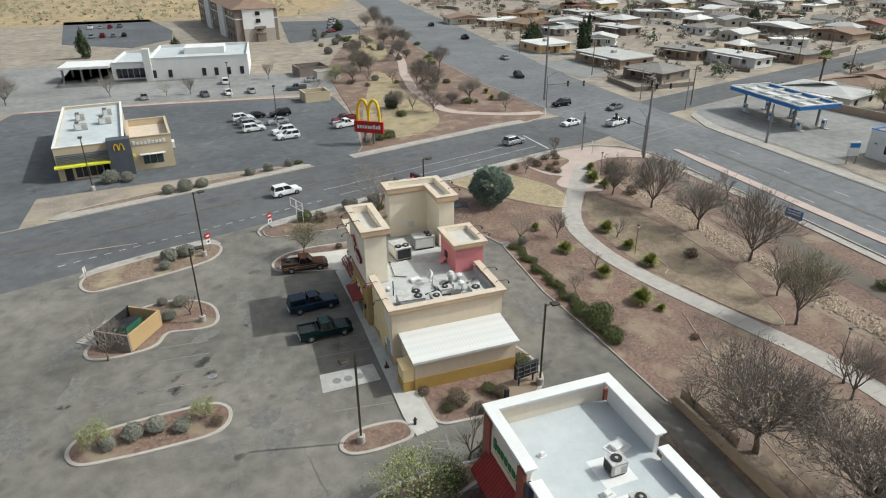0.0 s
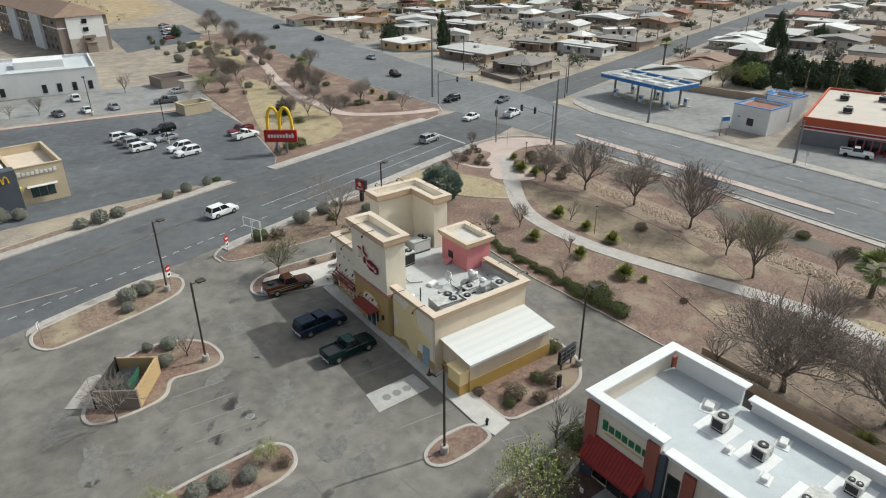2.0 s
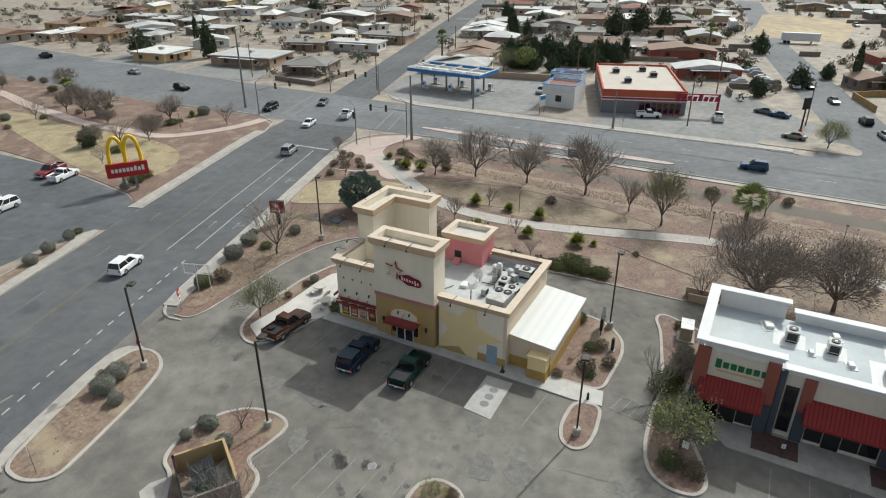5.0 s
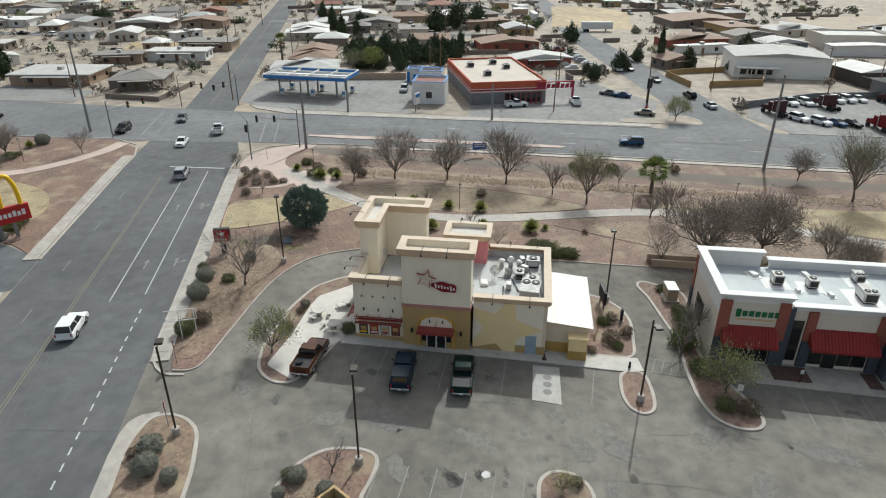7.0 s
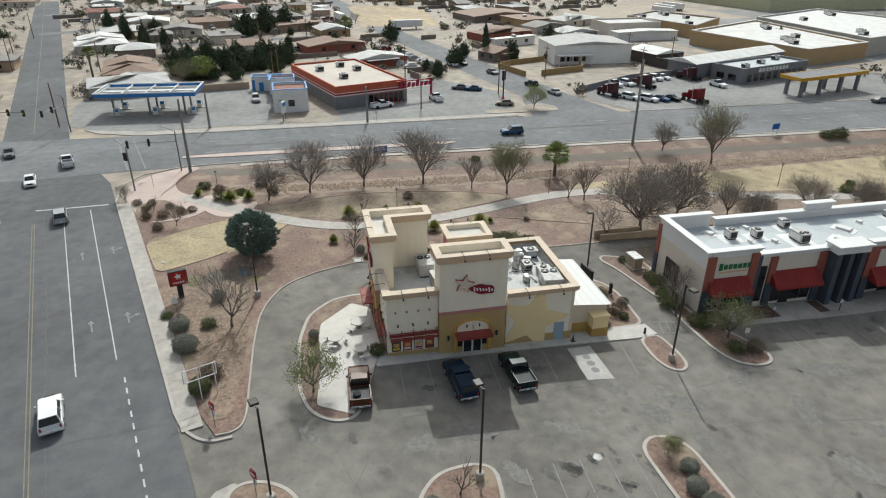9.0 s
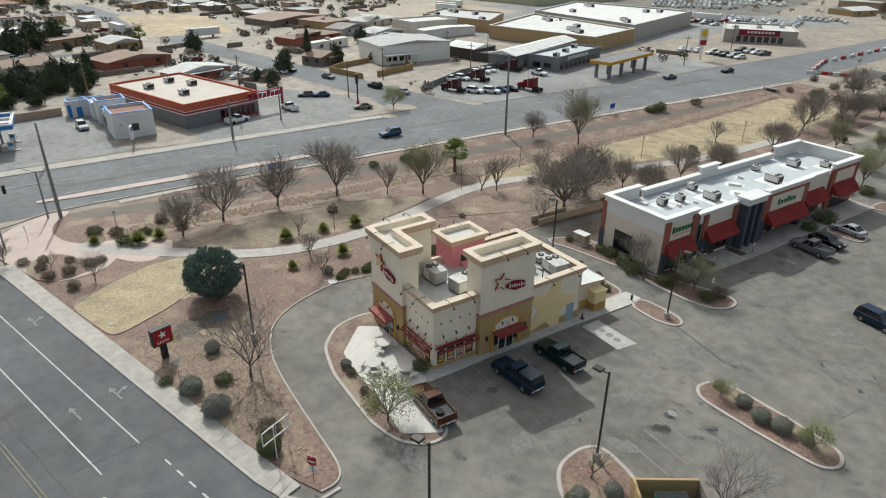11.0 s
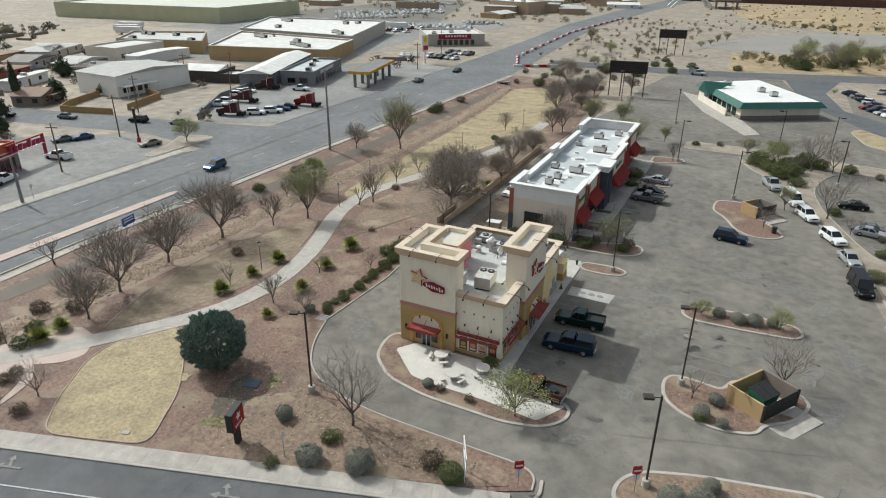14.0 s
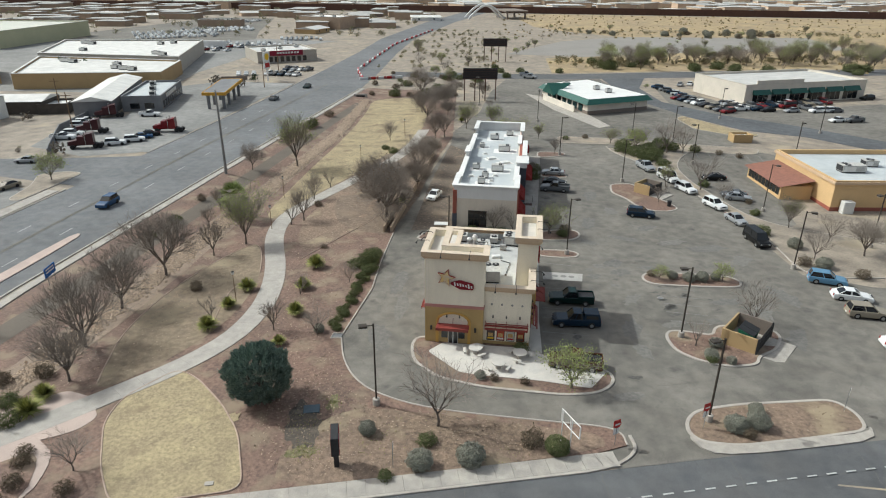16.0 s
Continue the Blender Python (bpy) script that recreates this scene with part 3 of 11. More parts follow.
LAWN_CORNER = [(44.7, 98.2), (48.0, 94.4), (51.6, 88.6), (52.2, 84.6), (49.4, 79.2), (46.3, 80.9), (41.8, 85.0), (38.5, 88.8), (35.3, 95.2), (40.0, 96.8)]
G1 = round_poly(LAWN_CORNER, 1.6)
drape("dry_lawn_corner", G1, 0.125, GRASS, 3, label="straw-coloured dormant lawn with bare patches")
G2 = smooth_line([(55.6, 84.5), (57.6, 79.5), (60.0, 72.5), (60.6, 62), (58.6, 50), (56.5, 43), (54.2, 45), (50.0, 56), (48.9, 64), (49.2, 71), (52.0, 79)], True, 2)
drape("dry_lawn_middle", G2, 0.125, BROWNGRASS, 3, label="patchy dormant lawn beside the concrete path")
drape("dry_lawn_south", smooth_line([(46.3, 47.5), (50.5, 40), (52.6, 28), (49, 8), (42, -8), (37, -6), (36.5, 27), (39.7, 31)], True, 1), 0.125, MULCH, 3, label="bare brown earth under leafless trees")
drape("dry_lawn_far", smooth_line([(57.5, 33), (60.5, 28), (61, 0), (61, -25), (63, -60), (66, -78), (52, -84), (44, -60), (42, -25), (49, 0), (56.5, 22)], True, 2), 0.125, GRASS, 4, label="long straw-coloured dormant lawn in the park")
kerb("lawn_edging_1", round_poly(LAWN_CORNER, 1.6), True, 0.14, 0.19, EDGING, "narrow pink concrete lawn edging")
kerb("lawn_edging_2", G2[0:27], False, 0.14, 0.19, EDGING, "narrow pink concrete lawn edging")
kerb("lawn_edging_3", smooth_line([(46.6, 49), (44.6, 43), (41.5, 35), (39.7, 30.8), (38.5, 20)]), False, 0.14, 0.19, EDGING, "narrow pink concrete lawn edging")
kerb("lawn_edging_4", smooth_line([(50.6, 57.5), (52.6, 59), (51.6, 65), (49.8, 71.5)]), False, 0.14, 0.19, EDGING, "narrow pink concrete lawn edging")
drape("gravel_service_track", [(77, 98), (72.4, 92), (70.6, 60), (69.4, 17), (68.4, -20), (67, -70), (69.5, -70), (71.2, -20), (72.4, 17), (73.8, 60), (75.4, 88)], 0.115, mat("grey_track", (0.15, 0.125, 0.10), (0.12, 0.10, 0.08), size=4, fine=8, bump=0.4), 4,
      label="grey packed gravel track along the swale")
drape("rock_bed", [(62.5, 92), (61.5, 70), (61.6, 54), (63, 30), (62.6, 8), (62, -27), (64.5, -60), (67.0, -78), (68.5, -78), (67.5, -60), (65.8, -31), (66.4, 6), (67.4, 29), (67, 53), (67.2, 72), (67.6, 92)], 0.12,
      mat("rock_gravel", (0.29, 0.22, 0.165), (0.21, 0.158, 0.12), size=1.2, fine=5, bump=0.6), 3, label="drainage channel filled with tan rocks")

# paths and walks
PATH = smooth_line([(62, 95.5), (57.6, 90.0), (53.0, 83.6), (49.2, 78.4), (46.4, 72.4), (46.0, 65.0), (47.3, 58.0), (49.6, 51.2), (53.0, 43.4), (55.0, 37.6), (56.0, 30.0), (54.4, 21.0), (49.2, 7.0), (44.5, -5.0), (42.0, -20), (42, -36)], False, 2)
slabs("park_path", PATH, 2.9, 0.16, PATHCON, 2.4, label="curving pale concrete footpath through the park")
drape("corner_plaza", smooth_line([(55.5, 91.8), (52.6, 93.6), (51.2, 99.5), (58, 102.6), (66, 105.6), (73.5, 104.2), (78, 99), (78.2, 94), (72, 98.5), (64, 97), (61.5, 92.5), (59.0, 89.6)], True, 2), 0.15, PINKWALK, 3, 0.2, label="pinkish concrete plaza at the street corner")
drape("plaza_wing", round_poly([(62.4, 92.6), (57.4, 92.8), (55.2, 91.6), (53.2, 90.0), (52.6, 88.0), (55.2, 85.0), (58.4, 84.2), (62.2, 87.6)], 0.8), 0.146, PINKWALK, 3, 0.2, label="pinkish concrete where the park path meets the plaza")
drape("plaza_bed", smooth_line([(54.5, 92.5), (51, 100), (58.5, 102.6), (61.5, 98.5), (57, 95.6)], True, 2), 0.19, GRAVEL, 3, 0.1, label="red gravel bed with low shrubs on the plaza")
slabs("street_sidewalk", [near(x, 1.1) for x in (5.2, 20, 40, 60)], 1.75, 0.16, CONCRETE, 1.5, label="concrete sidewalk of square slabs beside the street")
kerb("street_kerb_1", smooth_line([(4.0, 84.2), (3.6, 86.2), (5.4, 88.2), near(8, 0.1)]) + [near(20, 0.1), near(40, 0.1), near(62, 0.1), (70, 106.6), (75.5, 104.5), (79, 98), (79.6, 88)], False, 0.3, 0.15)
kerb("drive_kerb", smooth_line(DRIVE_EDGE), label="worn concrete kerb along the drive-through lane")
kerb("drain_kerb", [(34.1, 71.2), (35.3, 71.4), (35.3, 70.3), (34.2, 70.2)], label="square concrete storm drain surround")
kerb("east_kerb", EAST_EDGE)
part("grate", Geo().box(34.15, 35.2, 70.4, 71.2, gz(34.6, 70.8) + 0.02, gz(34.6, 70.8) + 0.12, 0.01), GREYMETAL, thing("storm_drain", "flat grey grated storm drain inlet at the kerb", "drain"))
kerb("highway_kerb", [(79.4, 90), (80, 65), (78.6, 14), (77.1, -26), (74.4, -94)], False, 0.3, 0.15)
slabs("highway_sidewalk", [(77.6, 88), (78.6, 65), (77.4, 14), (75.9, -26), (73.2, -94)], 1.3, 0.15, CONCRETE, 3.0, label="narrow concrete sidewalk beside the highway")
kerb("highway_far_kerb", [(105, 119), (101.6, 110), (101.3, 100), (101.3, 50), (100.8, 26)], False, 0.3, 0.15)
kerb("highway_far_kerb", [(100.2, -1), (99.2, -65), (100.2, -130)], False, 0.3, 0.15)
MEDIAN = smooth_line([(83.6, 99), (83.2, 70), (83.0, 48), (83.9, 45.5), (84.9, 48), (85.2, 70), (85.6, 99)], True, 1)
drape("highway_median", MEDIAN, 0.17, PINKWALK, 4, 0.2, label="raised pink concrete median island")
drape("far_sidewalk", [(101.6, 110), (101.6, 27), (104, 27), (104.4, 110), (108, 122), (105, 119)], 0.13, CONCRETE, 6, 0.2, label="pale concrete sidewalk by the fuel station")

# lane markings
for off in (10.9, 11.2):
    line("lane_line", [near(-40, -off), near(58, -off)], 0.1, YELLOWLINE)
line("lane_line", [near(17.5, -7.2), near(60, -7.2)], 0.13, WHITELINE)
line("lane_line", [near(18.5, -3.6), near(60, -3.6)], 0.13, WHITELINE)
line("lane_line", [near(-20, -3.2), near(16, -3.2)], 0.15, WHITELINE, dash=(0.9, 0.9))
line("lane_line", [near(-20, -15.2), near(62, -15.2)], 0.1, FADEDLINE, dash=(3, 9))
line("lane_line", [near(61, -1), near(63.5, -10.8)], 0.4, WHITELINE)
for x in (86.9, 94.2):
    line("lane_line", [(x, 95), (x - 1, -60)], 0.14, WHITELINE, 0.09, dash=(3, 9))
line("lane_line", [(90.6, 96), (90.4, 0), (88, -100)], 0.12, YELLOWLINE, 0.09)
line("lane_line", [(91.0, 96), (90.8, 0), (88.4, -100)], 0.12, YELLOWLINE, 0.09)
for y in (107.5, 133.5):
    line("stop_line", [(79, y), (100, y + 6.3)], 0.35, FADEDLINE, 0.09)
    line("stop_line", [(79, y - 3), (100, y + 3.3)], 0.25, FADEDLINE, 0.09)
line("lane_line", [(107, 131.5), (400, 217)], 0.14, YELLOWLINE, 0.09)


def arrow(x, y, rz, bend):
    g = Geo()
    g.prism([(-0.09, -1.2), (0.09, -1.2), (0.09, 0.5), (-0.09, 0.5)], 0, 0.004)
    g.prism([(-0.35, 0.5), (0.35, 0.5), (0, 1.3)], 0, 0.004)
    if bend:
        g.prism([(0.09, -0.3), (0.8, 0.1), (0.8, 0.35), (0.09, 0.0)], 0, 0.004)
        g.prism([(0.8, -0.15), (1.3, 0.3), (0.75, 0.6)], 0, 0.004)
    ob = tagged(new("road_arrow", g.mesh("road_arrow", FADEDLINE)), "worn white turn arrow on the street", "road marking", kind="structure")
    ob.matrix_basis = on(x, y, rz, 0.08)


for x in (26, 44):
    arrow(*near(x, -5.4), -73, False)
    arrow(*near(x, -1.8), -73, True)

# parking islands with kerbs
def island(name, outline, fill=GRAVEL, n=2, label="red gravel parking island with a concrete kerb"):
    pts = round_poly(outline, 1.3)
    drape(name, pts, 0.11, fill, 3, label=label)
    kerb(name + "_kerb", pts, True, 0.34)


island("island_street", [(-1.5, 81.2), (-2.8, 79.4), (-7, 77.8), (-16.4, 75.6), (-17.8, 77.6), (-17.6, 80.2), (-12, 82.2), (-5.5, 84.2), (-2.2, 84.2), (-1.3, 83.0)], MULCH, label="brown mulch street island with round grey shrubs")
drape("island_sidewalk", smooth_line([(-1.0, 83.2), (-2.2, 85.6), (-5.0, 85.5), (-12.2, 83.4), (-17.6, 81.6), (-18.2, 79.4), (-17.4, 80.6), (-12, 82.3), (-5.5, 84.3), (-2.4, 84.3)], True, 1), 0.14, CONCRETE, 3, 0.2, label="concrete sidewalk along the street island")
island("island_dumpster", [(-2.5, 65.2), (-3.3, 63.6), (-6.0, 63.8), (-8.0, 64.3), (-8.8, 61.8), (-12, 61.2), (-15.0, 61.4), (-15.8, 63.2), (-14.2, 66.5), (-11.8, 68.2), (-11.2, 70.0), (-8, 70.9), (-5, 70.0), (-3, 68.2)], GRAVEL)
island("island_middle", [(-2.3, 49.6), (-2.6, 47.6), (-4.2, 46.6), (-9.6, 46.4), (-14.6, 46.6), (-15.6, 48.4), (-14.8, 50.1), (-9, 50.7), (-3.6, 50.9)], GRAVEL)
PATIO_EDGE = [(13.4, 78.6), (9.4, 78.7), (6.0, 77.8), (4.4, 75.8), (4.6, 73.8), (8.0, 72.6), (12.4, 71.4), (14, 69.5), (25.6, 69.5), (26.0, 71.5), (25.2, 74.7), (22.2, 77.4), (17.6, 78.5)]
island("island_patio", PATIO_EDGE, GRAVEL)
drape("patio", round_poly([(22.6, 70.6), (24.0, 72.6), (20.2, 76.2), (18.0, 76.5), (12.0, 76.6), (6.8, 77.2), (5.0, 74.0), (10.8, 72.2), (12.4, 71.0), (13.6, 70.4)], 0.4), 0.15, PATIO, 3, 0.1, label="bright clean concrete patio slab")
drape("front_walk", [(11.6, 71.2), (11.9, 64), (11.9, 43.2), (12.3, 40.6), (14.4, 41.0), (14.2, 46.0), (14.0, 50), (14.0, 71.2)], 0.15, WALKCON, 3, 0.2, label="pale concrete walk along the restaurant front")
island("island_peninsula", [(11.9, 43.0), (8.4, 43.2), (6.4, 42.6), (5.8, 41.4), (6.6, 40.4), (8.6, 40.2), (12.3, 40.6)], GRAVEL, 1)
island("bed_shed", [(14.4, 41.2), (21.0, 40.8), (23.8, 41.4), (26.2, 43.8), (26.6, 47.0), (25.6, 50.0), (24.0, 50.2), (14.2, 46.2)], GRAVEL, 1, "red gravel bed with small shrubs behind the restaurant")
island("island_mall", [(18.9, 36.3), (13.9, 36.4), (9.4, 36.2), (6.4, 35.4), (5.2, 33.6), (5.4, 31.6), (6.8, 30.8), (9.4, 31.6), (12.6, 33.2), (15.4, 34.4), (19, 34.8)], GRAVEL, 1)
island("bed_mall_side", [(31.2, 38.6), (29.8, 39.2), (27.6, 38.2), (19.0, 36.4), (17.2, 34.2), (27, 33.6), (29.4, 34.0)], GRAVEL, 1, "red gravel bed along the side of the strip mall")
island("island_mall_lot", [(-2.4, 6.2), (-2.8, 4.2), (-7.0, 3.4), (-8.6, 9), (-12.2, 13.5), (-13.6, 16.5), (-11.8, 18.4), (-8.8, 18.8), (-6.4, 16.5), (-4.5, 12), (-2.4, 9.4)], GRAVEL, 1)
island("island_mall_front", [(11.2, 1.4), (6.6, 1.6), (5.8, 0.4), (6.4, -1.0), (11.2, -1.0)], GRAVEL, 1)
island("island_mall_end", [(12.0, -13), (6.4, -15.2), (5.4, -17), (6.6, -18.4), (12, -18.0)], GRAVEL, 1)
drape("mall_walk", [(15.9, 34.2), (12.2, 30.0), (11.8, 12), (11.4, -14.0), (15.9, -14.5)], 0.14, CONCRETE, 3, 0.2, label="concrete walk along the strip mall shops")
line("stall_line", [(11.6, 45.5), (6.3, 46.1)], 0.1, FADEDLINE, 0.05)
for y in (54.2, 56.8, 60.0, 62.6, 66.2, 69.0):
    line("stall_line", [(11.5, y), (6.2, y + 0.2)], 0.1, FADEDLINE, 0.05)
for i in range(6):
    line("stall_line", [(-3.4 - 0.1 * i, 51.9 + 2.72 * i * 0.85), (-8.6, 52.2 + 2.72 * i * 0.85)], 0.1, FADEDLINE, 0.05)
for i in range(9):
    line("stall_line", [(11.4, 26.5 - 2.8 * i), (6.2, 26.5 - 2.8 * i)], 0.1, FADEDLINE, 0.05)
drape("accessible_bay", [(11.3, 51.5), (11.4, 48.9), (5.8, 48.8), (6.0, 51.5)], 0.06, mat("bay_concrete", (0.42, 0.40, 0.37), (0.33, 0.315, 0.295), size=1.0, fine=10, bump=0.1), 3, label="worn pale concrete parking bay with faded discs")
for i in range(5):
    line("crossing_line", [(12.5 - 0.1 * i, 39.8 - 0.85 * i), (14.6 - 0.1 * i, 39.2 - 0.85 * i)], 0.12, FADEDLINE, 0.06)
line("crossing_line", [(12.5, 40.0), (12.0, 36.2)], 0.12, FADEDLINE, 0.06)
line("crossing_line", [(14.7, 40.0), (14.2, 36.2)], 0.12, FADEDLINE, 0.06)

# burger lot across the street
drape("parking_lot_across", [far(-46, 0.5), far(-28, 0.5), (-28, 112), (-4, 114), far(15, 3.5), far(16.5, 0.2), far(24, 0.2), (27, 121), (29.5, 135), (31, 150), (31, 168), (10, 172), (-10, 176), (-44, 178), (-60, 120)], 0.035, DARKLOT, 6,
      label="dark sealed asphalt lot of the burger restaurant")
drape("street_bed_across", smooth_line([far(-25, 0.3), far(-18, 0.3), far(0, 0.3), far(16, 0.3), far(16, 2.2), far(10, 3.6), far(-4, 4.2), far(-22, 3.6)], True, 1), 0.15, CONCRETE, 4, 0.2, label="concrete and gravel verge with shrubs")
drape("verge_gravel_across", smooth_line([far(-22, 2.0), far(0, 2.0), far(13, 2.0), far(10, 3.4), far(-4, 4.0), far(-20, 3.3)], True, 1), 0.17, MULCH, 4, label="tan gravel verge with low shrubs")
drape("park_across", [far(24, 0.4), far(70, 0.4), (76, 137), (74.5, 165), (76, 220), (84, 300), (70, 300), (45, 235), (36, 205), (33, 168), (31.5, 150), (30, 135), (27.5, 121)], 0.09, GRAVEL, 5, 0.1, label="reddish gravel park across the street")
drape("lawn_across", smooth_line([(33.5, 122.5), (45, 127.5), (50, 138), (50.5, 150), (49.5, 166), (53.5, 190), (50, 202), (43, 178), (35, 152), (31, 136)], True, 2), 0.125, GRASS, 5, label="straw-coloured dormant lawn across the street")
drape("lawn_across_far", smooth_line([(58, 215), (66, 240), (70, 280), (62, 285), (54, 250), (52, 222)], True, 2), 0.125, GRASS, 6, label="straw-coloured dormant lawn by the far path")
slabs("park_path_across", smooth_line([(74, 134), (66, 134), (56, 138.5), (52, 144), (53, 152), (52.5, 166), (55, 178), (58, 195), (64, 215), (70, 250)]), 2.8, 0.16, PINKWALK, 3, label="curving pink concrete footpath in the far park")
slabs("sidewalk_across", [far(24, 1.3), far(45, 1.3), far(66, 1.3)], 1.8, 0.16, CONCRETE, 1.8, label="concrete sidewalk beside the far side of the street")
kerb("kerb_across", [far(24, 0.1), far(66, 0.1), (73, 130.5), (77, 138), (75.2, 165)], False, 0.3, 0.15)
drape("clinic_lot", [(-60, 180), (-10, 180), (33, 174), (36, 205), (15.5, 208), (-40, 208), (-40, 250), (-60, 250)], 0.04, PALELOT, 10, label="pale asphalt lot of the white clinic building")
drape("far_lot", [(-51, 301), (-24, 281), (-10, 300), (-10, 330), (-22, 383), (-62, 386)], 0.05, DARKLOT, 14, label="dark asphalt car park behind the clinic")
drape("hotel_lot", [(34, 270), (70, 290), (74, 340), (40, 345)], 0.05, DARKLOT, 14, label="dark asphalt hotel car park")
drape("scrub_north", [(-400, 372), (60, 372), (90, 420), (110, 900), (-400, 900)], 0.05, SCRUB, 60, label="dry desert scrub with yellow grass")


drape("litter_strip", [(26.1, 33.3), (32.6, 35.2), (33.4, 10), (33.0, -21), (26.1, -13.9)], 0.075, SHADELITTER, 4, label="dead leaves over bare earth behind the strip mall, darkened for tree shade")
drape("litter_park", smooth_line([(34.4, 38), (40, 37.5), (46, 33), (49.5, 22), (50.5, 8), (48, -10), (41, -22), (34.5, -22)], True, 2), 0.131, BROWNEARTH, 4, label="brown leaf litter under the park trees")
slabs("lot_divider_walk", [(-42, 178.6), (-10, 176.4), (10, 173.6), (31, 170.2)], 1.6, 0.16, CONCRETE, 3.0, label="concrete walk with a kerb between two car parks")
kerb("lot_divider_kerb", [(-42, 177.5), (-10, 175.3), (10, 172.5), (31, 169.1)], False, 0.25, 0.18, ROSE, "faded red painted kerb")

drape("south_median", round_poly([(7.2, -27.2), (-6.0, -27.6), (-22.4, -23.6), (-39, -23.4), (-41, -29), (-22, -31), (-6, -34), (7, -34)], 2.0), 0.13, DIRT, 5, 0.2, label="bare tan median with green shrubs between the lots")
kerb("south_median_kerb", round_poly([(7.2, -27.2), (-6.0, -27.6), (-22.4, -23.6), (-39, -23.4), (-41, -29), (-22, -31), (-6, -34), (7, -34)], 2.0), True)

# patches, oil marks and sealed cracks in the asphalt
OIL = mat("oil_stained_asphalt", (0.082, 0.078, 0.072), (0.125, 0.119, 0.11), size=0.4, fine=8, rough=0.8, bump=0.15, mid=0.2, mid_size=0.3)
NEWTAR = mat("dark_asphalt_patch", (0.138, 0.131, 0.121), (0.155, 0.147, 0.136), size=0.8, fine=8, bump=0.2, mid=0.15, mid_size=0.5)
CRACKED = mat("cracked_asphalt", (0.115, 0.109, 0.10), (0.14, 0.133, 0.123), size=0.5, fine=8, bump=0.1)
OLDPATCH = mat("pale_worn_patch", (0.172, 0.163, 0.149), (0.155, 0.147, 0.134), size=0.6, fine=8, bump=0.2, mid=0.15, mid_size=0.4)


def blotch(name, x, y, rx, ry, rz, material, seed, rough=0.35, n=18, dz=0.047, label="irregular dark mark on the asphalt"):
    rnd = random.Random(seed)
    c, s = math.cos(radians(rz)), math.sin(radians(rz))
    pts = []
    for i in range(n):
        t = 2 * math.pi * i / n
        k = 1 + rnd.uniform(-rough, rough)
        u, v = rx * k * math.cos(t), ry * k * math.sin(t)
        pts.append((x + u * c - v * s, y + u * s + v * c))
    drape(name, smooth_line(pts, True, 1), dz, material, 4, label=label)


OIL_MARKS = [
    (-4.8, 59.5, 0.6, 0.3, 20), (-4.5, 57.5, 0.8, 0.35, 70), (-4.0, 55.3, 0.45, 0.3, 0), (-6.9, 55.8, 0.7, 0.28, 50), (-7.0, 53.8, 0.6, 0.22, 80), (-6.4, 51.1, 0.4, 0.25, 10), (-10.0, 54.6, 0.35, 0.2, 0),
    (-10.3, 57.3, 0.4, 0.2, 40), (-3.5, 54.4, 0.3, 0.2, 0), (8.3, 61.0, 0.7, 0.4, 90), (7.6, 66.8, 0.8, 0.4, 80), (8.6, 55.4, 0.6, 0.4, 90), (9.2, 22.5, 0.7, 0.4, 90), (8.8, 16.6, 0.6, 0.4, 90),
    (9.0, 12.2, 0.6, 0.35, 80), (-3.2, 53.4, 0.5, 0.2, 20),
]
OIL_MARKS_SOUTH = [
    (-4.6, 57.3, 0.90, 0.50, 60), (-4.5, 53.4, 0.30, 0.20, 20), (-4.2, 51.5, 0.30, 0.22, 0), (-6.9, 53.5, 0.80, 0.35, 70), (-4.5, 57.7, 0.90, 0.40, 30), (-7.0, 54.1, 0.90, 0.30, 20), (-3.7, 55.5, 0.50, 0.40, 0), (-5.6, 51.0, 0.50, 0.25, 20),
    (27.2, 45.5, 0.9, 0.4, 30), (29.5, 41.0, 0.6, 0.3, 60), (2.2, 74.5, 0.8, 0.3, 10),
]
for i, (x, y, rx, ry, rz) in enumerate(OIL_MARKS + OIL_MARKS_SOUTH):
    blotch("oil_stain", x, y, rx, ry, rz, OIL, i, 0.5, label="dark oil stain on the asphalt")
for i, (x, y, rx, ry, rz) in enumerate(((0.4, 47.3, 1.6, 1.1, 20), (1.2, 44.1, 1.7, 1.2, 60), (-3.6, 45.0, 1.4, 0.7, 10), (4.3, 49.4, 1.1, 0.8, 30), (-17.6, 63.6, 2.6, 1.2, 70), (-12, 55, 2.2, 1.0, 20), (1, 64, 2.5, 1.0, 80), (-14, 36, 3.2, 1.4, 15), (3.5, 27, 3.0, 1.2, 80), (-2, 33.5, 2.4, 1.0, 160), (-20, 52, 2.8, 1.2, 110), (2, 12, 2.6, 1.2, 85), (30.5, 55, 1.0, 4.0, 0), (30, 70, 1.2, 3.0, 20), (-6, 28, 2.0, 0.9, 40))):
    blotch("asphalt_patch", x, y, rx, ry, rz, NEWTAR, 40 + i, 0.3, 22, 0.043, "darker irregular repair patch in the asphalt")
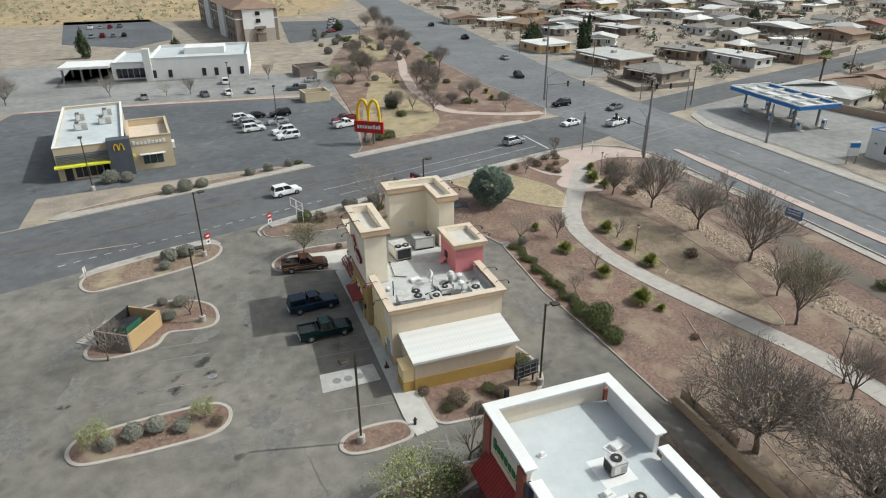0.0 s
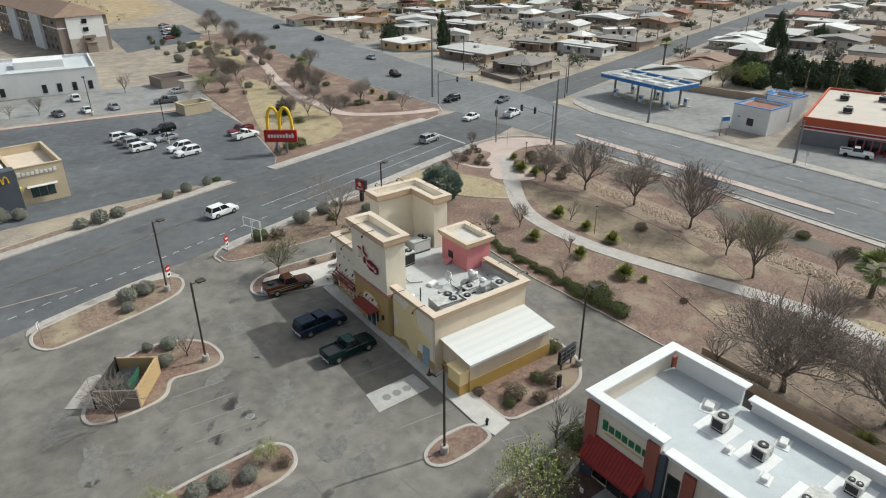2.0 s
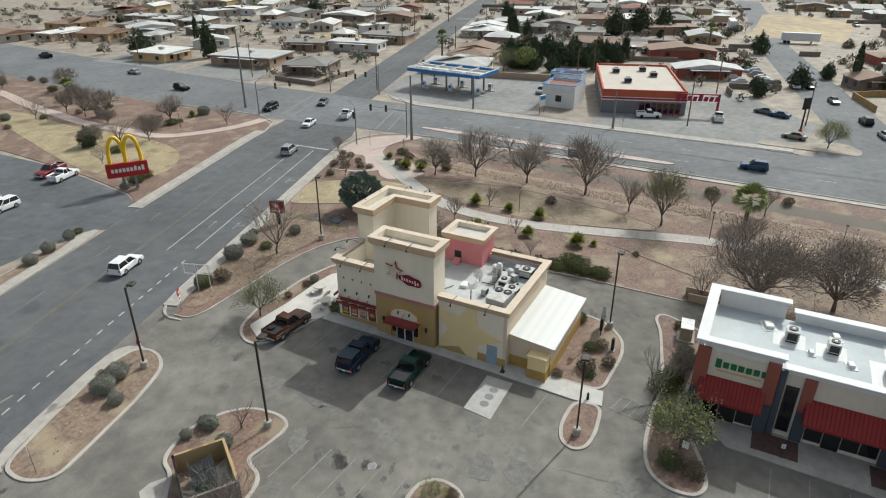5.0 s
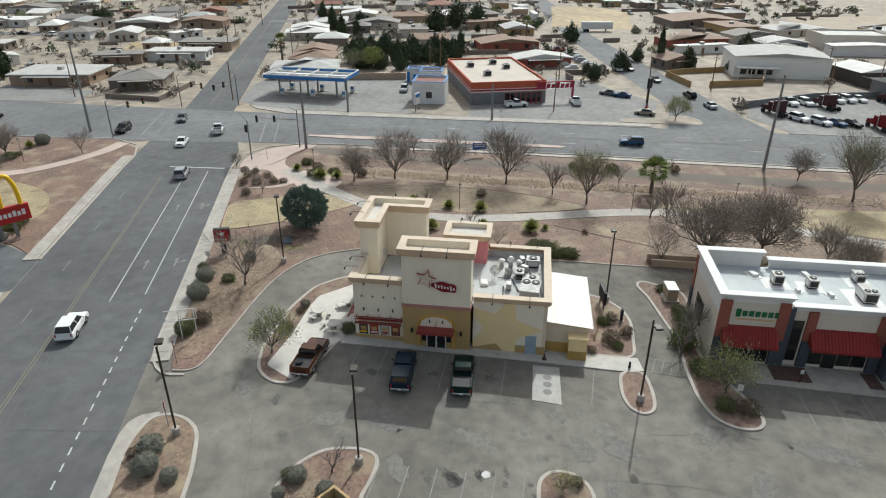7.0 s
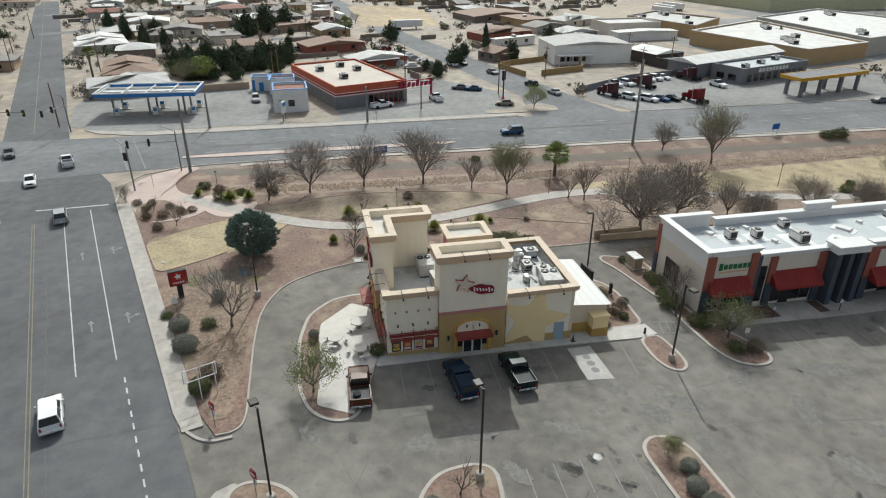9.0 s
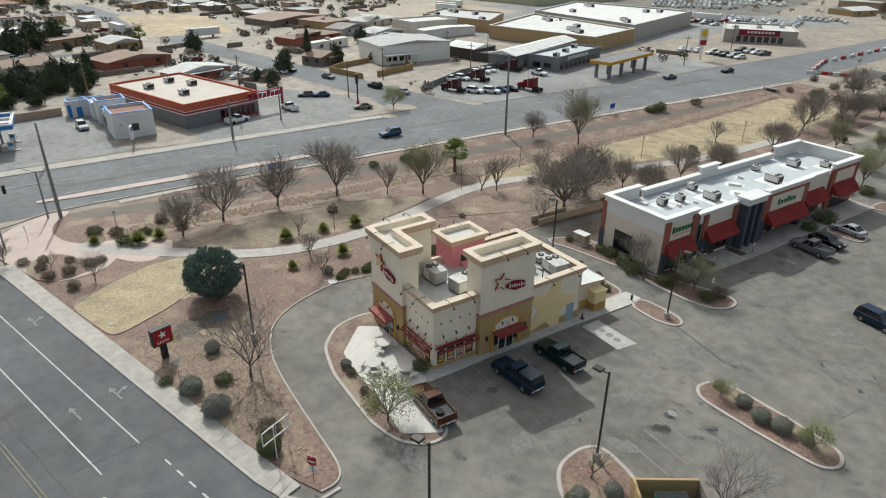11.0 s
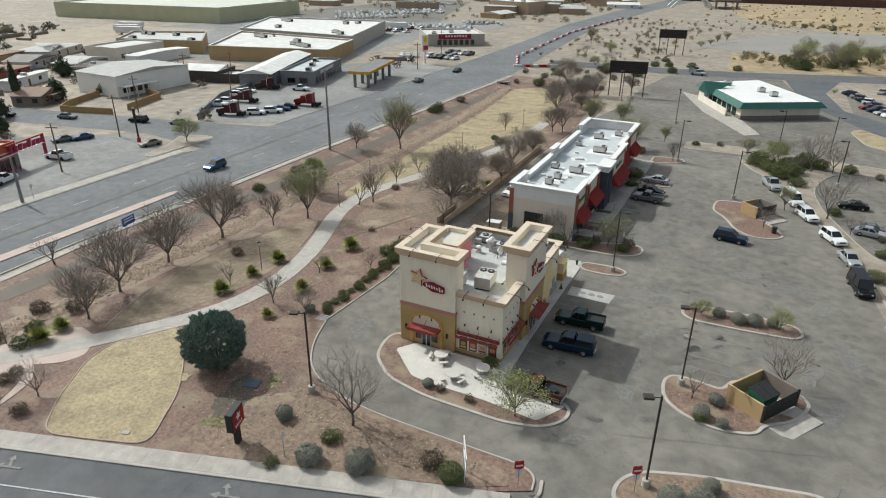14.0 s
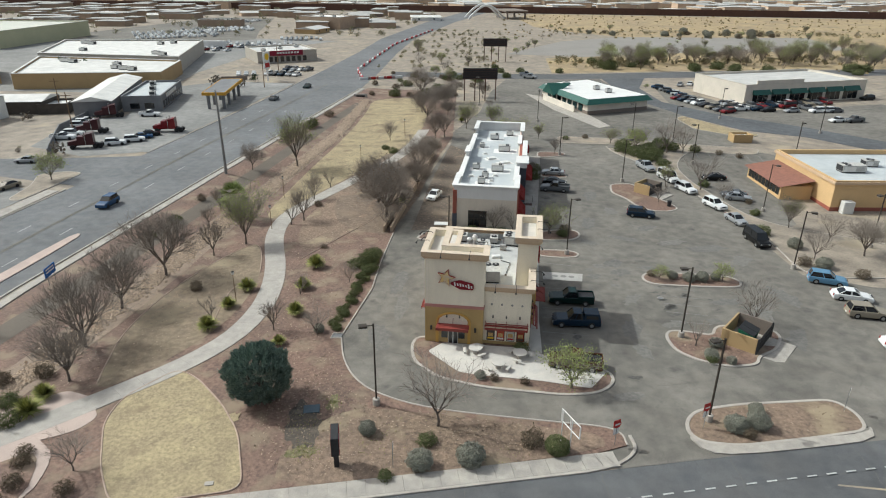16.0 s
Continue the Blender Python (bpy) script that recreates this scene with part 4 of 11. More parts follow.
for i, (x, y, rx, ry, rz) in enumerate(((1.8, 52.0, 0.6, 0.55, 10), (3.2, 45.5, 0.9, 0.8, 10), (4.8, 47.0, 0.7, 0.6, 30), (-1.2, 50.8, 0.5, 0.4, 0), (0, 56, 1.8, 0.8, 60), (-4, 62, 1.6, 0.7, 30), (-16, 57, 2.4, 1.0, 80), (0.5, 69, 1.8, 0.9, 100), (-9, 34, 2.6, 1.0, 30), (4, 36, 1.8, 0.9, 150), (-18, 40, 2.6, 1.1, 60), (-1, 20, 2.2, 1.0, 90), (29, 62, 0.8, 3.4, 5), (3, 78, 1.6, 0.7, 20))):
    blotch("worn_patch", x, y, rx, ry, rz, OLDPATCH, 80 + i, 0.35, 22, 0.040, "paler worn patch in the asphalt")
line("patch_square", [(-9.9, 60.3), (-8.3, 60.7)], 1.3, NEWTAR, 0.048)


def crack(pts, seed, w=0.05, dz=0.046):
    rnd = random.Random(seed)
    fine = fine_line(pts, 0.7)
    line("asphalt_crack", [(x + rnd.uniform(-0.12, 0.12), y + rnd.uniform(-0.12, 0.12)) for x, y in fine], w * 0.8, CRACKED, dz)


CRACK_LINES = [
    [(4.0, 43.3), (-2.5, 44.7), (-9, 44.2)], [(-2.6, 45.8), (-2.2, 38), (-4, 28), (-3, 18)], [(3.0, 42.6), (4.4, 34), (3.6, 22), (4.4, 8)], [(5.4, 50), (4.6, 60), (3.8, 70)], [(-3.2, 62.2), (0, 58), (5.2, 57.2)], [(-8.8, 60.8), (-14, 57.4), (-22, 58)], [(-12, 44), (-13, 34), (-15, 22)],
    [(-4, 75), (2, 72.4), (4.2, 70.5)], [(-18, 70), (-8, 73), (0, 75.6)], [(27.6, 60), (31.6, 58.4), (34.4, 58.8)], [(27.2, 67), (31, 68.4), (34.2, 67.6)], [(26.5, 40), (30.6, 44), (34.5, 46.4)], [(-7, 26), (-14, 27.6), (-21, 27)],
]
CRACK_LINES_EAST = [
    [(-20, 46), (-21.4, 38), (-20.6, 30)], [(5.5, 20), (-2, 21.4), (-10, 20.6)],
]
for i, pts in enumerate(CRACK_LINES + CRACK_LINES_EAST):
    crack(pts, i)
for i in range(9):
    x = -26 + 11 * i
    crack([near(x, -0.4), near(x + 1.5, -8), near(x + 0.4, -17)], 60 + i, 0.05, 0.078)
crack([near(-40, -9.6), near(0, -9.8), near(40, -9.5), near(62, -9.7)], 75, 0.07, 0.078)


# wet stones round the drain, and litter under the crooked tree
STONEBED = mat("dark_wet_stones", (0.115, 0.095, 0.075), (0.075, 0.064, 0.053), size=0.5, fine=6, bump=0.8, mid=0.35, mid_size=0.25, mix=1.6)
WEEDY = mat("green_weeds", (0.125, 0.13, 0.055), (0.20, 0.16, 0.10), size=0.5, fine=9, bump=0.6, mid=0.3, mid_size=0.3, mix=1.5)
TREELITTER = mat("brown_leaf_bed", (0.16, 0.115, 0.085), (0.21, 0.155, 0.11), size=1.2, fine=10, bump=0.8, mid=0.35, mid_size=0.3, mix=1.7)
blotch("drain_stones", 33.0, 87.3, 3.5, 1.4, 110, STONEBED, 301, 0.3, 26, 0.125, "dark wet stones round a drain grate")
blotch("weed_patch", 32.0, 90.4, 1.3, 0.7, 30, WEEDY, 302, 0.4, 22, 0.13, "low green weeds in the gravel")
blotch("weed_patch", 31.4, 83.4, 1.3, 0.5, 100, WEEDY, 303, 0.4, 22, 0.128, "low yellow-green weeds in the gravel")
for i, (x, y, rx, ry, rz) in enumerate(((17.5, 86.4, 4.6, 1.7, 12), (21.4, 85.2, 2.6, 1.3, 20), (13.6, 86.6, 2.0, 1.1, 10))):
    blotch("leaf_bed", x, y, rx, ry, rz, TREELITTER, 310 + i, 0.3, 30, 0.124 + 0.003 * i, "dark brown leaf litter under a crooked tree")
THINTURF = mat("thin_turf", (0.275, 0.222, 0.14), (0.33, 0.27, 0.165), size=0.9, fine=11, bump=0.7, mid=0.25, mid_size=0.3, mix=1.6)
for i, (x, y, rx, ry, rz) in enumerate(((48.6, 83.4, 2.2, 1.2, 30), (45.5, 85.4, 1.7, 0.8, 80), (48.3, 87.4, 1.5, 0.8, 10), (42.6, 89.6, 1.8, 0.9, 120), (40.4, 87.4, 1.4, 0.7, 40), (46.0, 90.4, 1.2, 0.7, 60), (43.5, 86.2, 0.9, 0.6, 0))):
    blotch("thin_turf", x, y, rx, ry, rz, THINTURF, 330 + i, 0.45, 30, 0.137 + 0.002 * (i % 3), "thin brown patch in the dormant lawn")
WEEDS = Geo()
rwd = random.Random(52)
for cx, cy, r_, n in ((32.0, 90.4, 1.2, 130), (31.4, 83.4, 1.0, 50), (33.2, 86.6, 1.8, 70), (25.5, 88.5, 3.0, 60), (14.5, 89.2, 2.0, 50)):
    for _ in range(n):
        q = Vector((cx + rwd.gauss(0, r_ * 0.5), cy + rwd.gauss(0, r_ * 0.5), 0))
        q.z = gz(q.x, q.y) + 0.12
        for _ in range(4):
            a = rwd.uniform(0, 6.28)
            e = Vector((math.cos(a), math.sin(a), 0)) * 0.03
            WEEDS.add([q - e, q + e, q + Vector((rwd.uniform(-0.08, 0.08), rwd.uniform(-0.08, 0.08), rwd.uniform(0.04, 0.1)))], [(0, 1, 2)])
tagged(new("weeds", WEEDS.mesh("weeds", BLADE)), "sparse yellow-green weeds in the gravel", "weeds", kind="stuff")

# dead leaves, twigs and loose stones over the beds
rl = random.Random(17)
g, g2 = Geo(), Geo()
PARK = [(36.4, 46), (36.4, 84), (46, 80), (45, 70), (45.4, 62), (48, 50), (52, 38), (46, 34), (40, 38)]
UNDER = [(35.8, 38), (46, 33), (49.5, 22), (50.5, 8), (48, -10), (41, -22), (36.2, -22)]
SLOPE = [(50, 60), (52, 78), (58, 86), (63, 80), (63, 40), (58, 30), (55.5, 46)]
ISLE = [(-3.4, 65.2), (-4, 64.4), (-7.4, 65.0), (-7.8, 66.4), (-10.6, 68.8), (-8, 70.2), (-5, 69.3), (-3.6, 67.8)]
MIDDLE = [(-3.0, 49.4), (-3.2, 47.9), (-9.6, 47.0), (-14.2, 47.2), (-14.9, 48.4), (-14.3, 49.6), (-9, 50.1), (-3.9, 50.2)]
STRIPE = [(-3, 81.0), (-3.6, 80.0), (-7, 78.5), (-16, 76.4), (-17, 77.8), (-12, 81.4), (-5.6, 83.4)]
BACK = [(26.4, 33), (32.2, 34.6), (33, 10), (32.6, -20), (26.4, -13.6)]


def inside(x, y, poly):
    hit = False
    for (ax, ay), (bx, by) in zip(poly, poly[1:] + poly[:1]):
        if (ay > y) != (by > y) and x < (bx - ax) * (y - ay) / (by - ay) + ax:
            hit = not hit
    return hit


VERGE = [(8, 85.4), (20, 90.4), (32, 93.6), (37, 90), (38, 82), (34.5, 74), (30.5, 81), (25.5, 83.2), (10, 84.2)]
for poly, n in ((VERGE, 2600), (PARK, 2600), (UNDER, 3600), (SLOPE, 1800), (ISLE, 160), (MIDDLE, 160), (STRIPE, 200), (BACK, 1300)):
    xs, ys = [p[0] for p in poly], [p[1] for p in poly]
    k = 0
    while k < n:
        x, y = rl.uniform(min(xs), max(xs)), rl.uniform(min(ys), max(ys))
        if not inside(x, y, poly):
            continue
        k += 1
        s = rl.uniform(0.04, 0.12)
        q = Vector((x, y, gz(x, y) + (0.09 if poly is BACK else 0.137) + 0.015 * rl.random()))
        a = Vector((rl.uniform(-1, 1), rl.uniform(-1, 1), rl.uniform(-0.3, 0.3))).normalized() * s
        b = Vector((-a.y, a.x, rl.uniform(-0.5, 0.8) * s)) * rl.uniform(0.4, 0.9)
        (g if rl.random() < 0.6 else g2).add([q - a, q - b, q + a, q + b], [(0, 1, 2, 3)])
tagged(new("dead_leaves", g.mesh("dead_leaves", DRYBUD)), "scattered dry brown leaves over the planting beds", "leaves", kind="stuff")
tagged(new("loose_gravel", g2.mesh("loose_gravel", ROCK)), "scattered pale loose stones over the planting beds", "stones", kind="stuff")

# ---- restaurant ----
def hollow(outer, inner, z0, z1):
    """A ring between two outlines with the same number of points."""
    n = len(outer)
    g = Geo()
    vs = [(x, y, z) for z in (z0, z1) for p in (outer, inner) for x, y in p]
    fs = []
    for i in range(n):
        j = (i + 1) % n
        fs += [(i, j, 2 * n + j, 2 * n + i), (n + j, n + i, 3 * n + i, 3 * n + j), (2 * n + i, 2 * n + j, 3 * n + j, 3 * n + i), (j, i, n + i, n + j)]
    return g.add(vs, fs)


def inset(poly, d):
    """The outline moved inwards by d (counter-clockwise outlines)."""
    n = len(poly)
    out = []
    for i in range(n):
        p, a, b = Vector(poly[i]), Vector(poly[i - 1]), Vector(poly[(i + 1) % n])
        e, f = (p - a).normalized(), (b - p).normalized()
        n1, n2 = Vector((-e.y, e.x)), Vector((-f.y, f.x))
        k = (n1 + n2) / (1 + n1.dot(n2))
        out.append(tuple(p + k * d))
    return out


def rect(x0, x1, y0, y1):
    return [(x0, y0), (x1, y0), (x1, y1), (x0, y1)]


def cornice(root, poly, top, high=0.55, over=0.35, deep=0.3, name="cornice"):
    """A stepped projecting cornice with a pale top, round the wall outline poly."""
    part(name, hollow(inset(poly, -over), inset(poly, 0.02), top - high, top - 0.05), CAP, root, "tan stepped cornice")
    part("moulding", hollow(inset(poly, -over * 0.55), inset(poly, 0.03), top - high - 0.22, top - high - 0.003), CAP, root)
    part("coping", hollow(inset(poly, -over - 0.04), inset(poly, deep), top - 0.046, top), CAPTOP, root, "pale tan coping")


def gooseneck(root, x, y, z, nx, ny, reach=0.9):
    g = Geo()
    p = Vector((x, y, z))
    d = Vector((nx, ny, 0))
    g.pipe([p - d * 0.5 + Vector((0, 0, 0.02)), p - d * 0.4 + Vector((0, 0, 0.16)), p + d * reach * 0.8 + Vector((0, 0, 0.1)), p + d * reach - Vector((0, 0, 0.1))], 0.03, 5)
    part("sign_light", g.tube(p + d * reach - Vector((0, 0, 0.08)), p + d * (reach + 0.08) - Vector((0, 0, 0.28)), 0.05, 0.11, 7), DARK, root)


def sconce(root, x, y, z, nx, ny):
    g = Geo()
    p, d = Vector((x, y, z)), Vector((nx, ny, 0))
    g.tube(p, p + d * 0.18 + Vector((0, 0, 0.1)), 0.03, 0.03, 5)
    part("spotlight", g.tube(p + d * 0.16 + Vector((0, 0, 0.15)), p + d * 0.24 - Vector((0, 0, 0.14)), 0.05, 0.09, 7), DARK, root)


def front(axis, fixed, sign):
    """A map from (along, up, out) to a wall: axis 'x' means a wall at x = fixed that faces sign."""
    if axis == "x":
        return lambda a, z, o: (fixed + sign * o, a, z)
    return lambda a, z, o: (a, fixed + sign * o, z)


def plate(f, a0, a1, z0, z1, o0, o1, b=0.0):
    p, q = f(a0, z0, o0), f(a1, z1, o1)
    lo, hi = [min(s, t) for s, t in zip(p, q)], [max(s, t) for s, t in zip(p, q)]
    return box(lo[0], hi[0], lo[1], hi[1], lo[2], hi[2], b)


def face_prism(f, pts, o0, o1):
    """A flat shape (along, up) on a wall, from o0 to o1 out of it."""
    n = len(pts)
    g = Geo()
    return g.add([f(a, z, o0) for a, z in pts] + [f(a, z, o1) for a, z in pts],
                 [tuple(range(n)), tuple(range(n, 2 * n))] + [(i, (i + 1) % n, n + (i + 1) % n, n + i) for i in range(n)])


def star(cx, cz, r, tilt=0.0, inner=0.42):
    return [(cx + (r if i % 2 == 0 else r * inner) * math.sin(tilt + math.pi * i / 5), cz + (r if i % 2 == 0 else r * inner) * math.cos(tilt + math.pi * i / 5)) for i in range(10)]


def arch_ring(c, half, base, spring, w, n=12):
    """The outline of an arched frame of width w."""
    def arc(r, s):
        return [(c + r * math.cos(math.pi * i / n), s + 0.62 * r * math.sin(math.pi * i / n)) for i in range(n + 1)]
    outer = [(c + half, base)] + arc(half, spring) + [(c - half, base)]
    inner = [(c - half + w, base)] + arc(half - w, spring)[::-1] + [(c + half - w, base)]
    return outer + inner


def star_sign(root, f, c, z, side, s=1.0):
    sign = part("star_sign", face_prism(f, star(c - side * 1.15 * s, z + 0.35 * s, 1.05 * s, 0.25 * side), 0.10, 0.24), mat("star_rim", (0.36, 0.05, 0.04), (0.30, 0.045, 0.035), size=1, fine=10), root, "raised star logo with a red rim")
    part("star_face", face_prism(f, star(c - side * 1.15 * s, z + 0.35 * s, 0.93 * s, 0.25 * side), 0.245, 0.27), mat("star_fill", (0.66, 0.58, 0.46) if f(0, 0, 1)[1] == 0 else (0.74, 0.48, 0.10), (0.55, 0.46, 0.34), size=0.5, fine=10), sign)
    oval = [(c + side * 0.75 * s + 1.25 * s * math.cos(t) * (1 + 0.12 * math.cos(3 * t)), z - 0.45 * s + 0.5 * s * math.sin(t) * (1 + 0.1 * math.cos(5 * t)) - side * 0.16 * s * math.cos(t)) for t in [2 * math.pi * i / 22 for i in range(22)]]
    plaque = part("oval_sign", face_prism(f, oval, 0.10, 0.26), mat("oval_red", (0.20, 0.012, 0.02), (0.17, 0.012, 0.02), size=1, fine=10), root, "dark red oval sign with a pale script mark")
    for i in range(7):
        a = c + side * (0.75 + (-0.9 + 0.3 * i)) * s
        h = (0.26, 0.16, 0.2, 0.16, 0.14, 0.28, 0.16)[i] * s
        zc = z - 0.45 * s - side * 0.13 * s * (i - 3) / 3 * side
        part("script_bar", face_prism(f, [(a - 0.1 * s, zc - h * 0.8), (a + 0.05 * s, zc - h * 0.8), (a + 0.12 * s, zc + h), (a - 0.03 * s, zc + h)], 0.262, 0.285), WHITE, plaque)


def pergola(root, f, a0, a1, z, reach):
    """An open maroon trellis of rafters and battens over the windows."""
    aw = part("trellis", plate(f, a0, a1, z - 0.16, z + 0.1, reach - 0.12, reach, 0.02), MAROON, root, "open maroon timber trellis")
    part("ledger", plate(f, a0, a1, z - 0.12, z + 0.1, 0.02, 0.12, 0.02), MAROON, aw)
    n = int((a1 - a0) / 1.1)
    for i in range(n + 1):
        a = a0 + 0.05 + (a1 - a0 - 0.1) * i / n
        part("rafter", Geo().tube(f(a, z + 0.55, 0.02), f(a, z + 0.02, reach - 0.05), 0.04, 0.04, 4), MAROON, aw)
    for k in range(2):
        o = 0.3 + (reach - 0.3) * k / 2.2
        zz = z + 0.6 - 0.53 * o / reach
        part("batten", plate(f, a0 - 0.05, a1 + 0.05, zz - 0.03, zz + 0.03, o, o + 0.14, 0.01), MAROON, aw)


def awning_shelf(root, f, a0, a1, z, reach=1.1):
    """A maroon steel sunshade on brackets."""
    aw = part("sunshade", plate(f, a0, a1, z - 0.05, z + 0.06, 0.02, reach, 0.02), MAROON, root, "maroon steel sunshade")
    part("fascia", plate(f, a0, a1, z - 0.22, z + 0.14, reach + 0.003, reach + 0.06, 0.01), MAROON, aw)
    for k in range(3):
        a = a0 + 0.15 + (a1 - a0 - 0.3) * k / 2
        part("bracket", Geo().tube(f(a, z + 0.75, 0.03), f(a, z + 0.05, reach - 0.1), 0.03, 0.03, 5), MAROON, aw)


def door_pair(root, f, c, z0, half=0.95, high=2.2):
    d = part("entrance_door", plate(f, c - half, c + half, z0, z0 + high, 0.02, 0.06), PALEMETAL, root, "glazed aluminium entrance door")
    for s in (-1, 1):
        part("pane", plate(f, c + s * half / 2 - half * 0.4, c + s * half / 2 + half * 0.4, z0 + 0.18, z0 + high - 0.15, 0.065, 0.08), GLASS, d)
        part("door_handle", Geo().tube(f(c + s * 0.1, z0 + 0.9, 0.12), f(c + s * 0.1, z0 + 1.3, 0.12), 0.02, 0.02, 6), CHROME, d)


UNITTOP = mat("dusty_unit_lid", (0.50, 0.49, 0.46), (0.38, 0.37, 0.35), size=0.5, fine=10, rough=0.6, bump=0.05, mid=0.15, mid_size=0.3)


def hvac_unit(m, sx=2.2, sy=1.5, sz=1.1, fans=2, group="rooftop units", label="grey sheet-metal rooftop air conditioning unit"):
    u = thing("rooftop_air_conditioner", label, "air conditioner", m, group)
    part("curb", box(-sx / 2 + 0.08, sx / 2 - 0.08, -sy / 2 + 0.08, sy / 2 - 0.08, 0, 0.18), DARK, u)
    part("housing", box(-sx / 2, sx / 2, -sy / 2, sy / 2, 0.183, sz, 0.03), HVAC, u)
    part("service_door", box(sx * 0.05, sx * 0.42, -sy / 2 - 0.035, -sy / 2 - 0.025, 0.35, sz - 0.2, 0.0), HVAC, u)
    part("lid", box(-sx / 2 - 0.04, sx / 2 + 0.04, -sy / 2 - 0.04, sy / 2 + 0.04, sz + 0.003, sz + 0.05, 0.015), UNITTOP, u)
    part("coil_grille", box(-sx / 2 - 0.02, -sx / 2 - 0.003, -sy / 2 + 0.12, sy / 2 - 0.12, 0.3, sz - 0.12), DARK, u)
    for s in (-1, 1):
        part("side_panel", box(-sx / 2 + 0.2, sx / 2 - 0.15, s * (sy / 2 + 0.012) - 0.01, s * (sy / 2 + 0.012) + 0.01, 0.3, sz - 0.15), PALEMETAL, u)
    for i in range(fans):
        y = 0 if fans == 1 else (-0.25 + 0.5 * i) * sy
        x = 0 if fans == 1 else -sx / 4
        r = min(sx, sy) * (0.36 if fans == 1 else 0.22)
        fan = part("fan", Geo().tube((x, y, sz + 0.05), (x, y, sz + 0.14), r, r, 14), DARK, u, "round black fan opening")
        part("fan_guard", Geo().tube((x, y, sz + 0.14), (x, y, sz + 0.16), r * 0.35, r * 0.3, 8), HVAC, fan)
    return u


def restaurant():
    Z0 = 0.15
    r = thing("restaurant_building", "tan and olive stucco fast-food restaurant with corner towers", "restaurant", kind="")
    W = 0.35
    # south hall, its roof and parapet
    hall = [(13.1, 50.4), (24.6, 50.4), (24.6, 63.9), (21.6, 63.9), (21.6, 69.9), (13.1, 69.9)]
    part("south_wall", box(13.1, 24.6, 50.4, 50.4 + W, Z0 - 0.8, 6.0), STUCCO, r, "tan stucco wall")
    part("rear_wall", box(24.6 - W, 24.6, 50.4 + W, 63.0, Z0 - 0.8, 6.0), STUCCO, r, "tan stucco wall")
    part("star_wall", box(13.1, 13.1 + W, 50.4 + W, 57.7, Z0 - 0.8, 6.0), CREAM, r, "cream stucco wall with a huge painted star")
    part("dining_front_wall", box(13.1, 13.1 + W, 64.8, 69.9, Z0 - 0.8, 7.3), CREAM, r, "cream stucco wall")
    part("dining_side_wall", box(13.1 + W, 18.2, 69.9 - W, 69.9, Z0 - 0.8, 7.3), CREAM, r, "cream stucco wall")
    part("roof_deck", box(13.4, 24.3, 50.7, 69.6, 5.0, 5.3), ROOFGREY, r, "flat grey membrane roof with patches")
    for x0, x1, y0, y1 in ((13.46, 13.5, 50.8, 57.6), (24.2, 24.24, 50.8, 56.9), (13.5, 24.2, 50.76, 50.8)):
        part("parapet_lining", box(x0, x1, y0, y1, 5.3, 5.98), ROOFGREY, r)
    part("star_dado", box(13.05, 13.097, 50.45, 57.7, Z0 - 0.7, 1.0), OLIVE, r, "olive gold plaster dado")
    # southern cornice, open to the north
    def open_cornice(pts, top, high, over):
        n = len(pts)
        closed = pts
        for nm, o0, o1, za, zb, mt in (("cornice", -over, 0.02, top - high, top - 0.05, CAP), ("coping", -over - 0.04, 0.45, top - 0.046, top, CAPTOP), ("moulding", -over * 0.5, 0.03, top - high - 0.2, top - high - 0.003, CAP)):
            a, b = inset(closed, o0), inset(closed, o1)
            for e, d in ((0, Vector(pts[1]) - Vector(pts[0])), (-1, Vector(pts[-1]) - Vector(pts[-2]))):
                d.normalize()
                k = Vector((-d.y, d.x))
                a[e], b[e] = tuple(Vector(pts[e]) + k * o0), tuple(Vector(pts[e]) + k * o1)
            part(nm, Geo().add([(x, y, z) for z in (za, zb) for q in (a, b) for x, y in q],
                               [f for i in range(n - 1) for f in ((i, i + 1, 2 * n + i + 1, 2 * n + i), (n + i + 1, n + i, 3 * n + i, 3 * n + i + 1), (2 * n + i, 2 * n + i + 1, 3 * n + i + 1, 3 * n + i), (i + 1, i, n + i, n + i + 1))]
                               + [(0, 2 * n, 3 * n, n), (n - 1, 3 * n - 1, 4 * n - 1, 2 * n - 1)]), mt, r)
    open_cornice([(13.1, 57.7), (13.1, 50.4), (24.6, 50.4), (24.6, 56.9)], 6.5, 0.42, 0.3)
    open_cornice([(18.19, 69.9), (13.1, 69.9), (13.1, 64.82)], 7.75, 0.45, 0.32)
    # towers
    TA = rect(12.6, 14.9, 57.95, 64.75)
    TB = [(18.2, 68.4), (22.8, 68.4), (22.8, 63.95), (24.65, 63.95), (24.65, 70.35), (18.2, 70.35)]
    for poly, top, nm in ((TA, 11.5, "front_tower"), (TB, 11.6, "side_tower")):
        n = len(poly)
        part(nm + "_wall", hollow(poly, inset(poly, 0.28), 5.2, top - 0.05), CREAM, r, "pale cream stucco tower")
        part(nm + "_base", Geo().prism(poly, Z0 - 0.6, 5.196), OLIVE, r, "olive gold stucco tower base")
        part(nm + "_band", hollow(inset(poly, -0.07), inset(poly, 0.02), 4.95, 5.3), ROSE, r, "rose plaster band")
        part(nm + "_roof", Geo().prism(inset(poly, 0.3), top - 0.85, top - 0.75), PATIO, r, "sunken pale tower roof")
        cornice(r, poly, top, 0.6, 0.36, 0.3)
    # pink roof house
    PB = rect(22.2, 25.4, 57.1, 61.6)
    part("roof_house", Geo().prism(PB, 5.3, 8.2), PINK, r, "pink stucco roof house")
